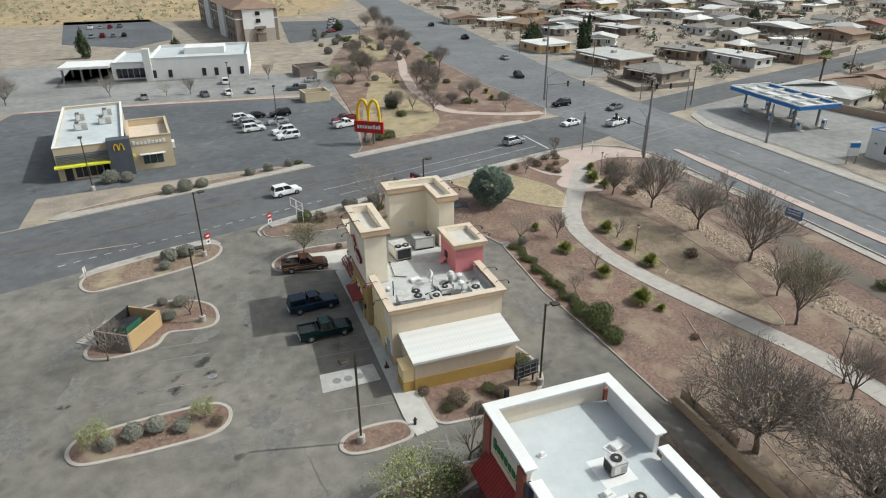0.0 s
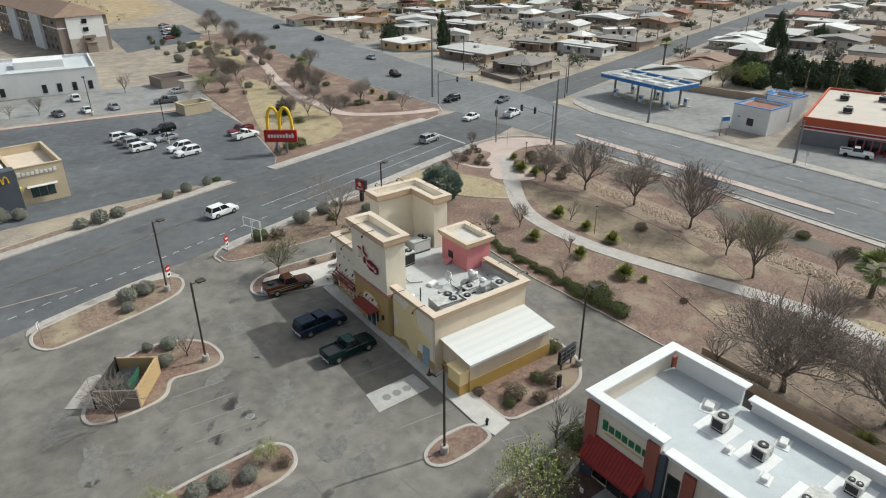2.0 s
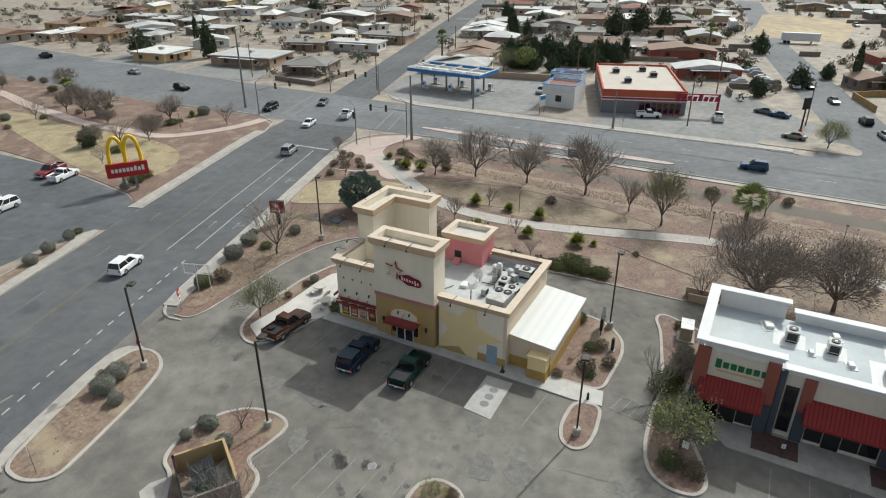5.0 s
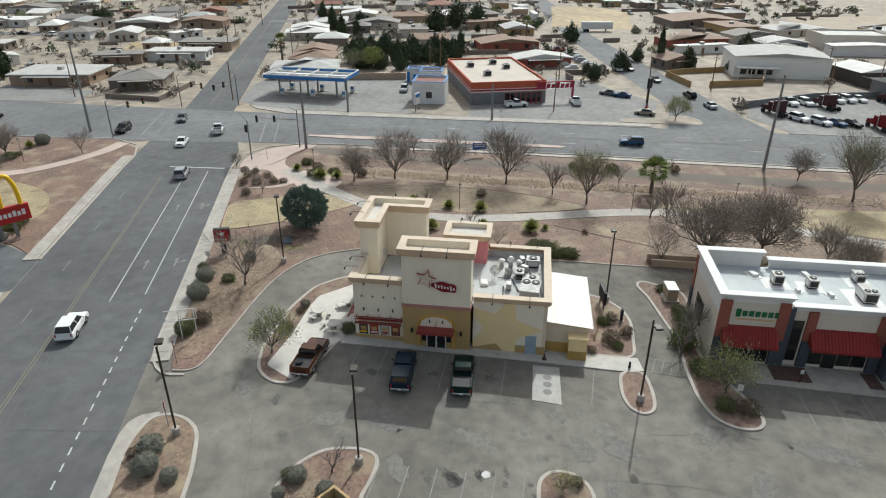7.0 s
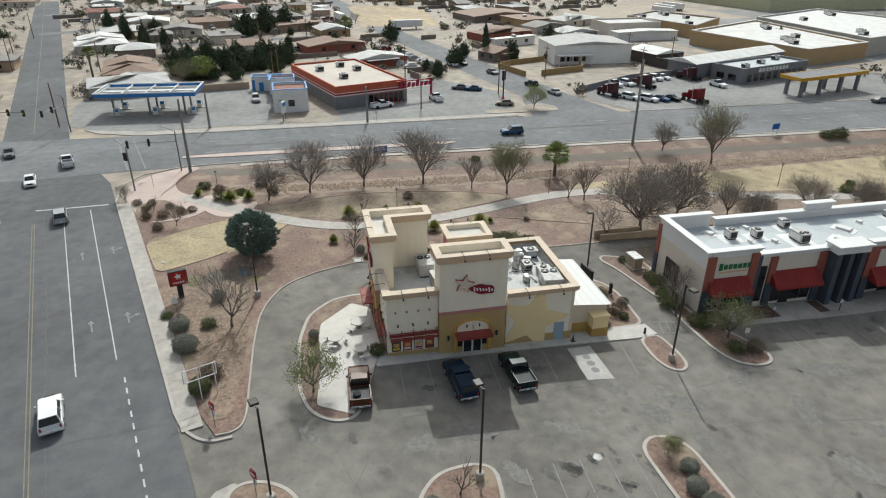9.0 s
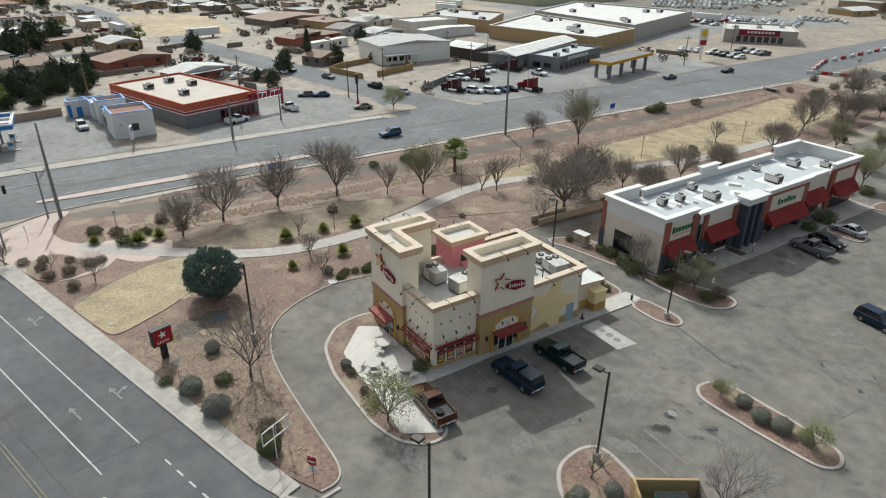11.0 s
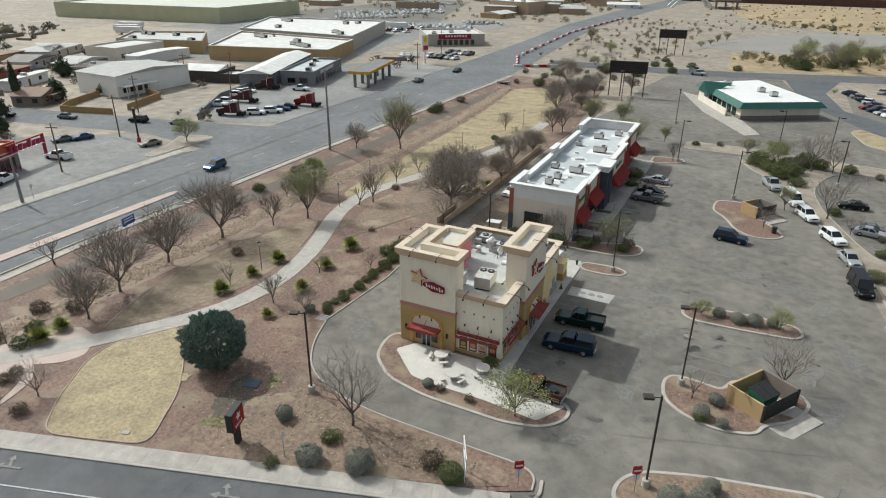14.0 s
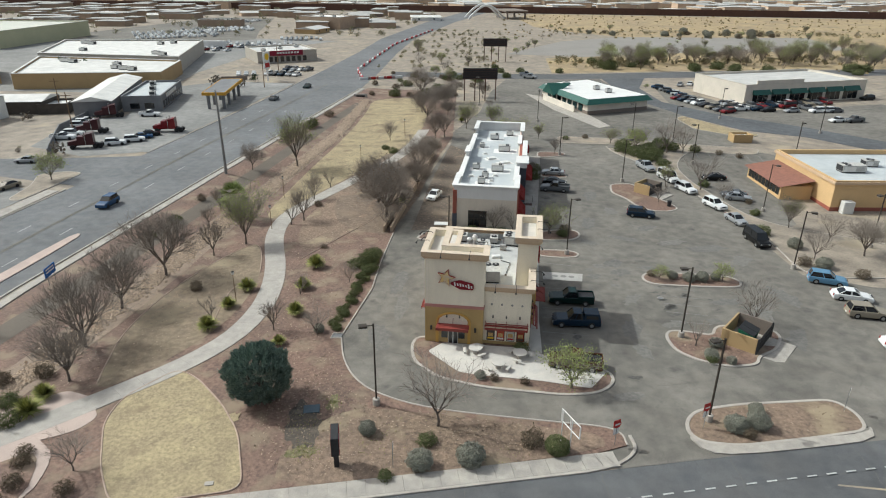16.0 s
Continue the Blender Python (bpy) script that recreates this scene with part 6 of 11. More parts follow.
strip_mall()
PAVER = mat("dark_red_pavers", (0.105, 0.062, 0.05), (0.08, 0.048, 0.04), size=0.8, fine=12, bump=0.5, mid=0.25, mid_size=0.3)
for y0, y1 in ((31.2, 33.6), (24.6, 28.2), (18.0, 19.4)):
    drape("paver_bed", [(13.0, y0), (15.5, y0), (15.5, y1), (13.0, y1)], 0.152, PAVER, 3, label="dark red gravel bed beside the shop walk")
for x, y in ((12.9, 31.4), (12.9, 25.9), (12.9, 17.0)):
    pp = thing("parking_post", "thin black post with a small white sign", "sign post", on(x, y, 0, 0.14), "walk sign posts")
    part("post", Geo().tube((0, 0, -0.05), (0, 0, 1.35), 0.035, 0.035, 6), DARK, pp)
    part("plate", box(-0.03, 0.03, -0.16, 0.16, 1.05, 1.5, 0.01), PALEMETAL, pp)
MZ = 5.4
for x, y, rz, sx, sy, sz, fans in ((21.9, 26.6, 0, 1.5, 1.3, 1.4, 1), (21.5, 23.3, 0, 1.4, 1.2, 1.3, 1), (19.6, 18.8, 0, 2.6, 1.6, 1.5, 2), (23.5, 18.0, 0, 1.6, 1.2, 1.2, 2), (19.0, 4.6, 0, 2.8, 1.7, 1.5, 2), (21.5, -5.0, 0, 2.2, 1.5, 1.4, 2), (23.6, 2.0, 90, 1.6, 1.2, 1.0, 1), (18.4, -9.0, 0, 1.8, 1.3, 1.2, 1)):
    hvac_unit(pose(x, y, MZ, 0, 0, rz), sx * 0.82, sy * 0.82, sz * 0.8, fans, "mall rooftop units")
    pad = tagged(new("roof_patch", box(-sx * 0.9, sx * 0.75, -sy * 0.9, sy * 1.1, 0, 0.012).mesh("roof_patch", WHITE)), "bright white membrane patch round a unit", "roof patch", "roof patches")
    pad.matrix_basis = pose(x, y, MZ)
for x, y, w in ((23.4, 28.5, 0.9), (18.0, 29.6, 0.3), (20.3, 25.0, 0.5), (19.8, 22.0, 0.6), (24.0, 23.0, 0.7), (18.5, 13.5, 1.5), (21.2, 11.0, 1.4), (22.6, 7.5, 0.6)):
    sc = thing("roof_vent_cap", "small pale metal roof vent cap", "roof vent", pose(x, y, MZ, 0, 0, 20 * w), "mall roof vents")
    part("flashing", box(-w, w, -w * 0.7, w * 0.7, 0, 0.05, 0.01), WHITE, sc)
    part("cap", box(-w * 0.6, w * 0.6, -w * 0.4, w * 0.4, 0.053, 0.35, 0.04), PALEMETAL, sc)

# block wall behind the mall
bw = thing("block_wall", "long low tan block retaining wall behind the shops", "wall", kind="structure")
part("wall_body", Geo().box(35.5, 35.85, -12, 36.6, -1.2, 0.45, 0.02), mat("tan_block", (0.33, 0.26, 0.19), (0.27, 0.21, 0.155), size=1.2, fine=12, bump=0.3), bw)
bw2 = thing("block_wall", "short tan block retaining wall by the lane", "wall", kind="structure")
part("wall_body", Geo().box(36.6, 36.9, 30.0, 37.0, -1.2, 0.7, 0.02), mat("tan_block_short", (0.36, 0.28, 0.20), (0.29, 0.225, 0.165), size=1.2, fine=12, bump=0.3), bw2)
ub = thing("utility_cabinet", "tan ribbed transformer cabinet on a concrete pad", "utility cabinet", on(27.6, 35.6, 5, 0.11))
part("pad", box(-1.3, 1.3, -0.9, 0.9, 0, 0.15, 0.03), CONCRETE, ub)
for s in (-1, 1):
    cb = part("cabinet_body", box(s * 0.55 - 0.5, s * 0.55 + 0.5, -0.6, 0.6, 0.153, 1.5, 0.03), mat("cabinet_tan", (0.40, 0.32, 0.22), (0.34, 0.27, 0.19), size=0.5, fine=10), ub)
    part("cabinet_lid", box(s * 0.55 - 0.55, s * 0.55 + 0.55, -0.66, 0.66, 1.503, 1.62, 0.03), PALEMETAL, cb)

# ---- street lamps, signs, kit ----
def lamp_post():
    r = thing("parking_lamp", "tall dark bronze parking lot lamp on a concrete base", "lamp post", pose(0, 0, -50), "parking lot lamps")
    part("base", Geo().tube((0, 0, -0.3), (0, 0, 0.75), 0.36, 0.34, 14).tube((0, 0, 0.75), (0, 0, 0.8), 0.34, 0.28, 14), CONCRETE, r, "pale concrete base")
    part("pole", box(-0.075, 0.075, -0.075, 0.075, 0.78, 8.9, 0.01), POLE, r)
    part("arm", box(0.07, 0.75, -0.04, 0.04, 8.68, 8.76, 0.01), POLE, r)
    h = part("head", box(0.55, 1.35, -0.32, 0.32, 8.62, 8.84, 0.05), POLE, r, "shoebox lamp head")
    part("lens", box(0.62, 1.28, -0.26, 0.26, 8.585, 8.615), LAMPCLEAR, h)
    return r


LAMP = lamp_post()
for x, y, a in ((-4.2, 65.1, 10), (-3.5, 80.9, 20), (7.7, 41.6, 195), (25.4, 43.2, 0), (27.3, 83.0, 20), (-24.5, 42.0, 170), (-39.5, 31.6, 20), (-5.1, 2.1, 190), (6.9, -16.1, 200), (-11.9, -35.2, 0), (-28.4, 15.8, 160), (-22.3, -13.7, 10), (-21.8, -33.9, 180),
                (-19.9, 113.0, 100), (13.6, 143.0, 80), (-46, -20, 90), (12, -50, 90), (-40, -62, 100), (-62, -48, 80), (6, 178, 90), (30, -70, 45)):
    if (x, y) == (-4.2, 65.1):
        LAMP.matrix_basis = on(x, y, a)
    else:
        copy_thing(LAMP, on(x, y, a))


def park_lamp():
    r = thing("park_lamp", "slender brown park path lamp with a small lantern", "lamp post", pose(0, 0, -50), "park path lamps")
    part("pole", Geo().tube((0, 0, -0.2), (0, 0, 3.9), 0.06, 0.045, 8), WOOD, r)
    part("lantern", Geo().tube((0, 0, 3.9), (0, 0, 4.25), 0.13, 0.2, 8), LAMPCLEAR, r)
    part("cap", Geo().tube((0, 0, 4.25), (0, 0, 4.4), 0.24, 0.05, 8), POLE, r)
    return r


PLAMP = park_lamp()
for x, y in ((50.2, 63.3), (62.1, 90.4), (60.0, 20.0), (51.0, -4.0), (56, 36.5), (46, -30), (60, 145), (50, 175)):
    if x == 50.2:
        PLAMP.matrix_basis = on(x, y)
    else:
        copy_thing(PLAMP, on(x, y))


def board(g, w, h, t=0.03):
    return g.box(-w / 2, w / 2, -t / 2, t / 2, 0, h, 0.005)


def stop_sign(x, y, rz, kind):
    r = thing("road_sign", "red and white traffic sign on a thin post" if kind != "plain" else "small grey-backed traffic sign on a post", "traffic sign", on(x, y, rz, 0.1), "road signs")
    part("post", Geo().tube((0, 0, -0.2), (0, 0, 2.6), 0.03, 0.03, 6), GREYMETAL, r)
    if kind == "both":
        part("panel", Geo().tube((0, 0.035, 2.2), (0, 0.05, 2.2), 0.4, 0.4, 18), RED, r, "round red no-entry panel")
        part("bar", Geo().box(-0.29, 0.29, 0.051, 0.056, 2.12, 2.28), WHITE, r)
        part("back_panel", Geo().box(-0.38, 0.38, -0.05, -0.035, 1.84, 2.6, 0.005), RED, r, "red and white panel on the other side")
        part("back_bar", Geo().box(-0.28, 0.28, -0.056, -0.051, 2.12, 2.3), WHITE, r)
        part("lower_panel", Geo().box(-0.3, 0.3, -0.05, -0.035, 1.1, 1.75, 0.005), WHITE, r, "white turn plate")
        part("turn_mark", Geo().tube((0, -0.056, 1.42), (0, -0.051, 1.42), 0.17, 0.17, 12), DARK, r)
    else:
        part("panel", Geo().box(-0.25, 0.25, 0.035, 0.05, 1.9, 2.6, 0.005), PALEMETAL, r)


stop_sign(5.5, 85.7, 35, "both")
stop_sign(-2.8, 82.0, 35, "both")
stop_sign(-16.7, 77.4, 60, "plain")
stop_sign(24.0, 91.2, 100, "plain")
stop_sign(67.0, 101, 20, "plain")
stop_sign(8.2, 33.0, 80, "plain")
stop_sign(98.6 + 4, 60, 90, "plain")

# empty white sign frame beside the entrance
sf = thing("sign_frame", "empty white tubular sign frame with two legs", "sign frame", on(9.8, 86.5, -62, 0.1))
for x in (-0.75, 0.7):
    part("leg", Geo().tube((x, 0, -0.2), (x, 0, 3.3), 0.05, 0.05, 6), WHITE, sf)
part("frame", Geo().pipe([(-2.0, 0, 2.3), (0.9, 0, 2.1), (0.9, 0, 3.3), (-2.0, 0, 3.5), (-2.0, 0, 2.3)], 0.05), WHITE, sf)
part("mullion", Geo().tube((-0.5, 0, 2.2), (-0.5, 0, 3.4), 0.03, 0.03, 6), WHITE, sf)

# restaurant pylon sign
ps = thing("pylon_sign", "red box sign with a star on a black post", "sign", on(28.7, 91.5, 106, 0.1))
part("post", box(-0.3, 0.3, -0.2, 0.2, -0.2, 1.7, 0.02), DARK, ps)
bx = part("sign_box", box(-1.0, 1.0, -0.32, 0.32, 1.7, 3.5, 0.04), DARK, ps, "black sign cabinet")
for s in (-1, 1):
    f = lambda a, z, o, s=s: (a * s, s * o, z)
    part("sign_face", face_prism(f, [(-0.92, 1.78), (0.92, 1.78), (0.92, 3.42), (-0.92, 3.42)], 0.323, 0.34), mat("sign_face_red", (0.33, 0.02, 0.02), (0.28, 0.02, 0.02), size=1, fine=10), bx)
    part("sign_star", face_prism(f, star(0.0, 2.85, 0.45, 0.2), 0.342, 0.355), WHITE, bx)
    for i in range(5):
        part("script_bar", face_prism(f, [(-0.55 + 0.25 * i, 1.98), (-0.42 + 0.25 * i, 1.98), (-0.36 + 0.25 * i, 2.22), (-0.49 + 0.25 * i, 2.22)], 0.342, 0.35), WHITE, bx)

# menu boards behind the restaurant
mb = thing("menu_board", "black framed drive-through menu board seen from behind", "menu board", on(24.2, 43.8, 8, 0.1))
for s in (-1, 1):
    part("post", box(s * 0.8 - 0.06, s * 0.8 + 0.06, -0.06, 0.06, 0, 1.0), DARK, mb)
part("cabinet", box(-1.3, 1.3, -0.15, 0.15, 0.8, 2.3, 0.03), DARK, mb)
for i in range(4):
    part("rib", box(-1.1 + 0.7 * i, -1.04 + 0.7 * i, -0.2, -0.15, 0.85, 2.25), GREYMETAL, mb)
for z in (1.1, 1.6, 2.1):
    part("cross_rib", box(-1.25, 1.25, -0.19, -0.152, z, z + 0.05), GREYMETAL, mb)
sp = thing("speaker_post", "black drive-through speaker post", "speaker post", on(21.3, 41.9, 0, 0.1))
part("body", box(-0.2, 0.2, -0.15, 0.15, 0, 1.5, 0.03), DARK, sp)
part("plinth", box(-0.3, 0.3, -0.25, 0.25, 0, 0.12, 0.02), CONCRETE, sp)
hy = thing("fire_hydrant", "small dark fire hydrant on the walk", "hydrant", on(12.6, 42.0, 0, 0.15))
part("barrel", Geo().tube((0, 0, 0), (0, 0, 0.6), 0.13, 0.11, 10), DARK, hy)
part("cap", Geo().tube((0, 0, 0.6), (0, 0, 0.75), 0.13, 0.04, 10), DARK, hy)
part("outlet", Geo().tube((-0.2, 0, 0.45), (0.2, 0, 0.45), 0.06, 0.06, 8), DARK, hy)
tc = thing("traffic_cone", "dark traffic cone beside the service door", "cone", on(12.4, 50.4, 0, 0.15))
part("cone", Geo().tube((0, 0, 0.04), (0, 0, 0.75), 0.17, 0.03, 10), RUST, tc)
part("foot", box(-0.22, 0.22, -0.22, 0.22, 0, 0.04), DARK, tc)


def picnic_table(x, y, rz):
    r = thing("picnic_table", "white round concrete picnic table with curved benches", "picnic table", on(x, y, rz, 0.15), "patio tables")
    part("tabletop", Geo().tube((0, 0, 0.68), (0, 0, 0.76), 0.75, 0.75, 20), PATIO, r)
    part("pedestal", Geo().tube((0, 0, 0), (0, 0, 0.68), 0.3, 0.18, 10), CONCRETE, r)
    for k in range(3):
        a = radians(120 * k)
        c, s = math.cos(a), math.sin(a)
        b = part("bench", Geo().box(-0.5, 0.5, -0.17, 0.17, 0.38, 0.46, 0.03, pose(1.15 * c, 1.15 * s, 0, 0, 0, 120 * k + 90)), PATIO, r)
        part("bench_leg", Geo().box(-0.1, 0.1, -0.1, 0.1, 0, 0.38, 0.02, pose(1.15 * c, 1.15 * s, 0, 0, 0, 120 * k + 90)), CONCRETE, b)


picnic_table(18.8, 72.3, 10)
picnic_table(16.2, 74.9, 40)
picnic_table(14.0, 72.6, 75)


def dumpster_pen(m, sx, sy, wall):
    """Local x along the tan front wall, gates on the far x side, a pad outside them."""
    r = thing("dumpster_enclosure", "tan block dumpster enclosure with black steel gates", "enclosure", m, "dumpster enclosures")
    h = 1.9
    part("front_wall", box(0, sx - 0.3, 0, 0.22, -0.3, h, 0.02), wall, r, "tan stucco wall")
    part("side_wall", box(0, 0.22, 0.223, sy - 0.223, -0.3, h, 0.02), wall, r, "tan stucco wall")
    # rear wall faces away from the sun; its shade is put into the brown
    part("rear_wall", box(0, sx - 0.3, sy - 0.22, sy, -0.3, h, 0.02), TAUPE, r, "block wall coloured brown for its shaded side")
    for y in (0.02, sy - 0.2):
        part("gate_post", box(sx - 0.28, sx - 0.1, y, y + 0.18, -0.3, h + 0.05, 0.01), DARK, r)
    for k in (0, 1):
        y0 = 0.23 + k * (sy - 0.46) / 2
        y1 = y0 + (sy - 0.5) / 2
        g = part("gate", box(sx - 0.22, sx - 0.17, y0, y1, 0.12, h - 0.05, 0.01), DARK, r, "black steel gate")
        for z in (0.3, 1.0, 1.6):
            part("gate_bar", box(sx - 0.165, sx - 0.12, y0 + 0.05, y1 - 0.05, z, z + 0.08), POLE, g)
    part("slab", box(0.1, sx + 2.6, 0.1, sy - 0.1, -0.25, 0.03), CONCRETE, r, "stained concrete slab")


def dumpster(m, col):
    r = thing("dumpster", "green steel dumpster with black sloping lids", "dumpster", m, "dumpsters")
    part("body", Geo().add([(-0.9, -0.6, 0.15), (0.9, -0.6, 0.15), (0.9, 0.6, 0.15), (-0.9, 0.6, 0.15), (-1.0, -0.75, 1.2), (1.0, -0.75, 1.2), (1.0, 0.75, 1.6), (-1.0, 0.75, 1.6)], [(0, 3, 2, 1), (0, 1, 5, 4), (1, 2, 6, 5), (2, 3, 7, 6), (3, 0, 4, 7), (4, 5, 6, 7)]), col, r)
    for s in (-1, 1):
        part("lid", Geo().add([(s * 0.5 - 0.47, -0.78, 1.23), (s * 0.5 + 0.47, -0.78, 1.23), (s * 0.5 + 0.47, 0.78, 1.65), (s * 0.5 - 0.47, 0.78, 1.65), (s * 0.5 - 0.47, -0.78, 1.27), (s * 0.5 + 0.47, -0.78, 1.27), (s * 0.5 + 0.47, 0.78, 1.69), (s * 0.5 - 0.47, 0.78, 1.69)],
                                [(0, 1, 2, 3), (4, 7, 6, 5), (0, 4, 5, 1), (2, 6, 7, 3), (0, 3, 7, 4), (1, 5, 6, 2)]), DARK, r)
        part("lift_pocket", box(s * 1.02 - 0.06, s * 1.02 + 0.06, -0.4, 0.4, 0.6, 0.8), col, r)


DGREEN = mat("dumpster_green", (0.03, 0.14, 0.08), (0.025, 0.10, 0.06), size=0.6, fine=8, bump=0.1)
dumpster_pen(pose(-8.3, 65.8, gz(-10, 65) + 0.1, 0, 0, 146), 4.1, 5.2, BUILDTAN)
dumpster(pose(-11.5, 64.9, gz(-12, 64) + 0.13, 0, 0, 236) @ Matrix.Diagonal((1.2, 1.15, 1.1, 1)), DGREEN)
dumpster_pen(pose(-6.6, 8.4, gz(-8, 8) + 0.1, 0, 0, 140), 3.6, 4.2, BUILDTAN)
dumpster(pose(-9.2, 8.2, gz(-9, 8) + 0.13, 0, 0, 230), DGREEN)
bn = thing("trash_bin", "black plastic wheeled bin on the island", "bin", on(-12.0, 15.6, 0, 0.12))
part("body", Geo().tube((0, 0, 0), (0, 0, 1.0), 0.32, 0.4, 8), DARK, bn)
part("lid", Geo().tube((0, 0, 1.0), (0, 0, 1.08), 0.42, 0.36, 8), DARK, bn)
mhc = thing("manhole_cover", "flat iron manhole cover in the asphalt", "manhole cover", on(-3.7, 55.0, 0, 0.03))
part("ring", Geo().tube((0, 0, 0), (0, 0, 0.02), 0.42, 0.42, 18), CONCRETE, mhc)
part("cover", Geo().tube((0, 0, 0.02), (0, 0, 0.03), 0.34, 0.34, 18), GREYMETAL, mhc)
vb = thing("valve_box", "small white concrete valve box lid in the lawn", "valve box", on(38.2, 95.0, 15, 0.13))
part("lid", box(-0.35, 0.35, -0.22, 0.22, 0, 0.06, 0.01), CONCRETE, vb)
gr = thing("drain_grate", "square dark blue-grey drain grate in the gravel", "drain", on(33.1, 84.7, 15, 0.1))
part("grate", box(-0.75, 0.75, -0.6, 0.6, 0, 0.1, 0.02), mat("blue_grey_grate", (0.06, 0.09, 0.115), (0.045, 0.07, 0.09), size=0.3, fine=10, rough=0.5), gr)
for i in range(3):
    drape("bay_disc", [(9.6 - 1.1 * i + 0.42 * math.cos(math.pi * k / 8), 50.1 + 0.42 * math.sin(math.pi * k / 8)) for k in range(16)], 0.066, mat("bay_disc_paint", (0.24, 0.23, 0.22), (0.19, 0.185, 0.18), size=0.3, fine=10), 3)

# ---- vehicles ----
def section(g, x, half, z0, z1, tuck=0.06):
    """One cross-section of a body: rounded lower and upper edges."""
    r = min(0.12, (z1 - z0) * 0.3)
    pts = [(half - tuck, z0), (half, z0 + r), (half, (z0 + z1) / 2), (half - 0.03, z1 - r * 0.6), (half - 0.12, z1)]
    ring = [(x, y, z) for y, z in pts] + [(x, -y, z) for y, z in pts[::-1]]
    k = len(g.v)
    g.v += ring
    return list(range(k, k + len(ring)))


def loft(rows):
    g = Geo()
    rings = [section(g, *row) for row in rows]
    for a, b in zip(rings, rings[1:]):
        n = len(a)
        g.f += [(a[i], a[(i + 1) % n], b[(i + 1) % n], b[i]) for i in range(n)]
    g.f += [tuple(rings[0]), tuple(rings[-1])]
    return g


SHAPES = {
    # length, width, body rows (x, top), cabin (x0 rear foot, x1 rear top, x2 front top, x3 front foot, roof), wheel x
    "sedan": (4.7, 1.8, [(-2.35, 0.62), (-2.25, 0.92), (-1.6, 0.98), (0.75, 0.96), (1.9, 0.84), (2.28, 0.70), (2.35, 0.5)], (-1.75, -1.0, 0.2, 0.95, 1.45), (-1.38, 1.42), 0.33),
    "suv": (4.75, 1.9, [(-2.37, 0.7), (-2.32, 1.08), (-1.0, 1.10), (0.85, 1.08), (2.0, 1.0), (2.3, 0.85), (2.37, 0.6)], (-2.28, -2.05, 0.15, 0.95, 1.72), (-1.4, 1.42), 0.38),
    "pickup": (5.6, 2.0, [(-2.8, 0.75), (-2.76, 1.12), (-0.85, 1.14), (0.95, 1.14), (2.3, 1.06), (2.72, 0.92), (2.8, 0.6)], (-0.75, -0.55, 0.45, 1.05, 1.83), (-1.72, 1.78), 0.4),
    "van": (5.6, 2.0, [(-2.8, 0.8), (-2.76, 1.2), (-1.0, 1.2), (1.4, 1.18), (2.45, 1.05), (2.75, 0.85), (2.8, 0.6)], (-2.74, -2.66, 1.1, 1.75, 2.1), (-1.7, 1.75), 0.38),
}


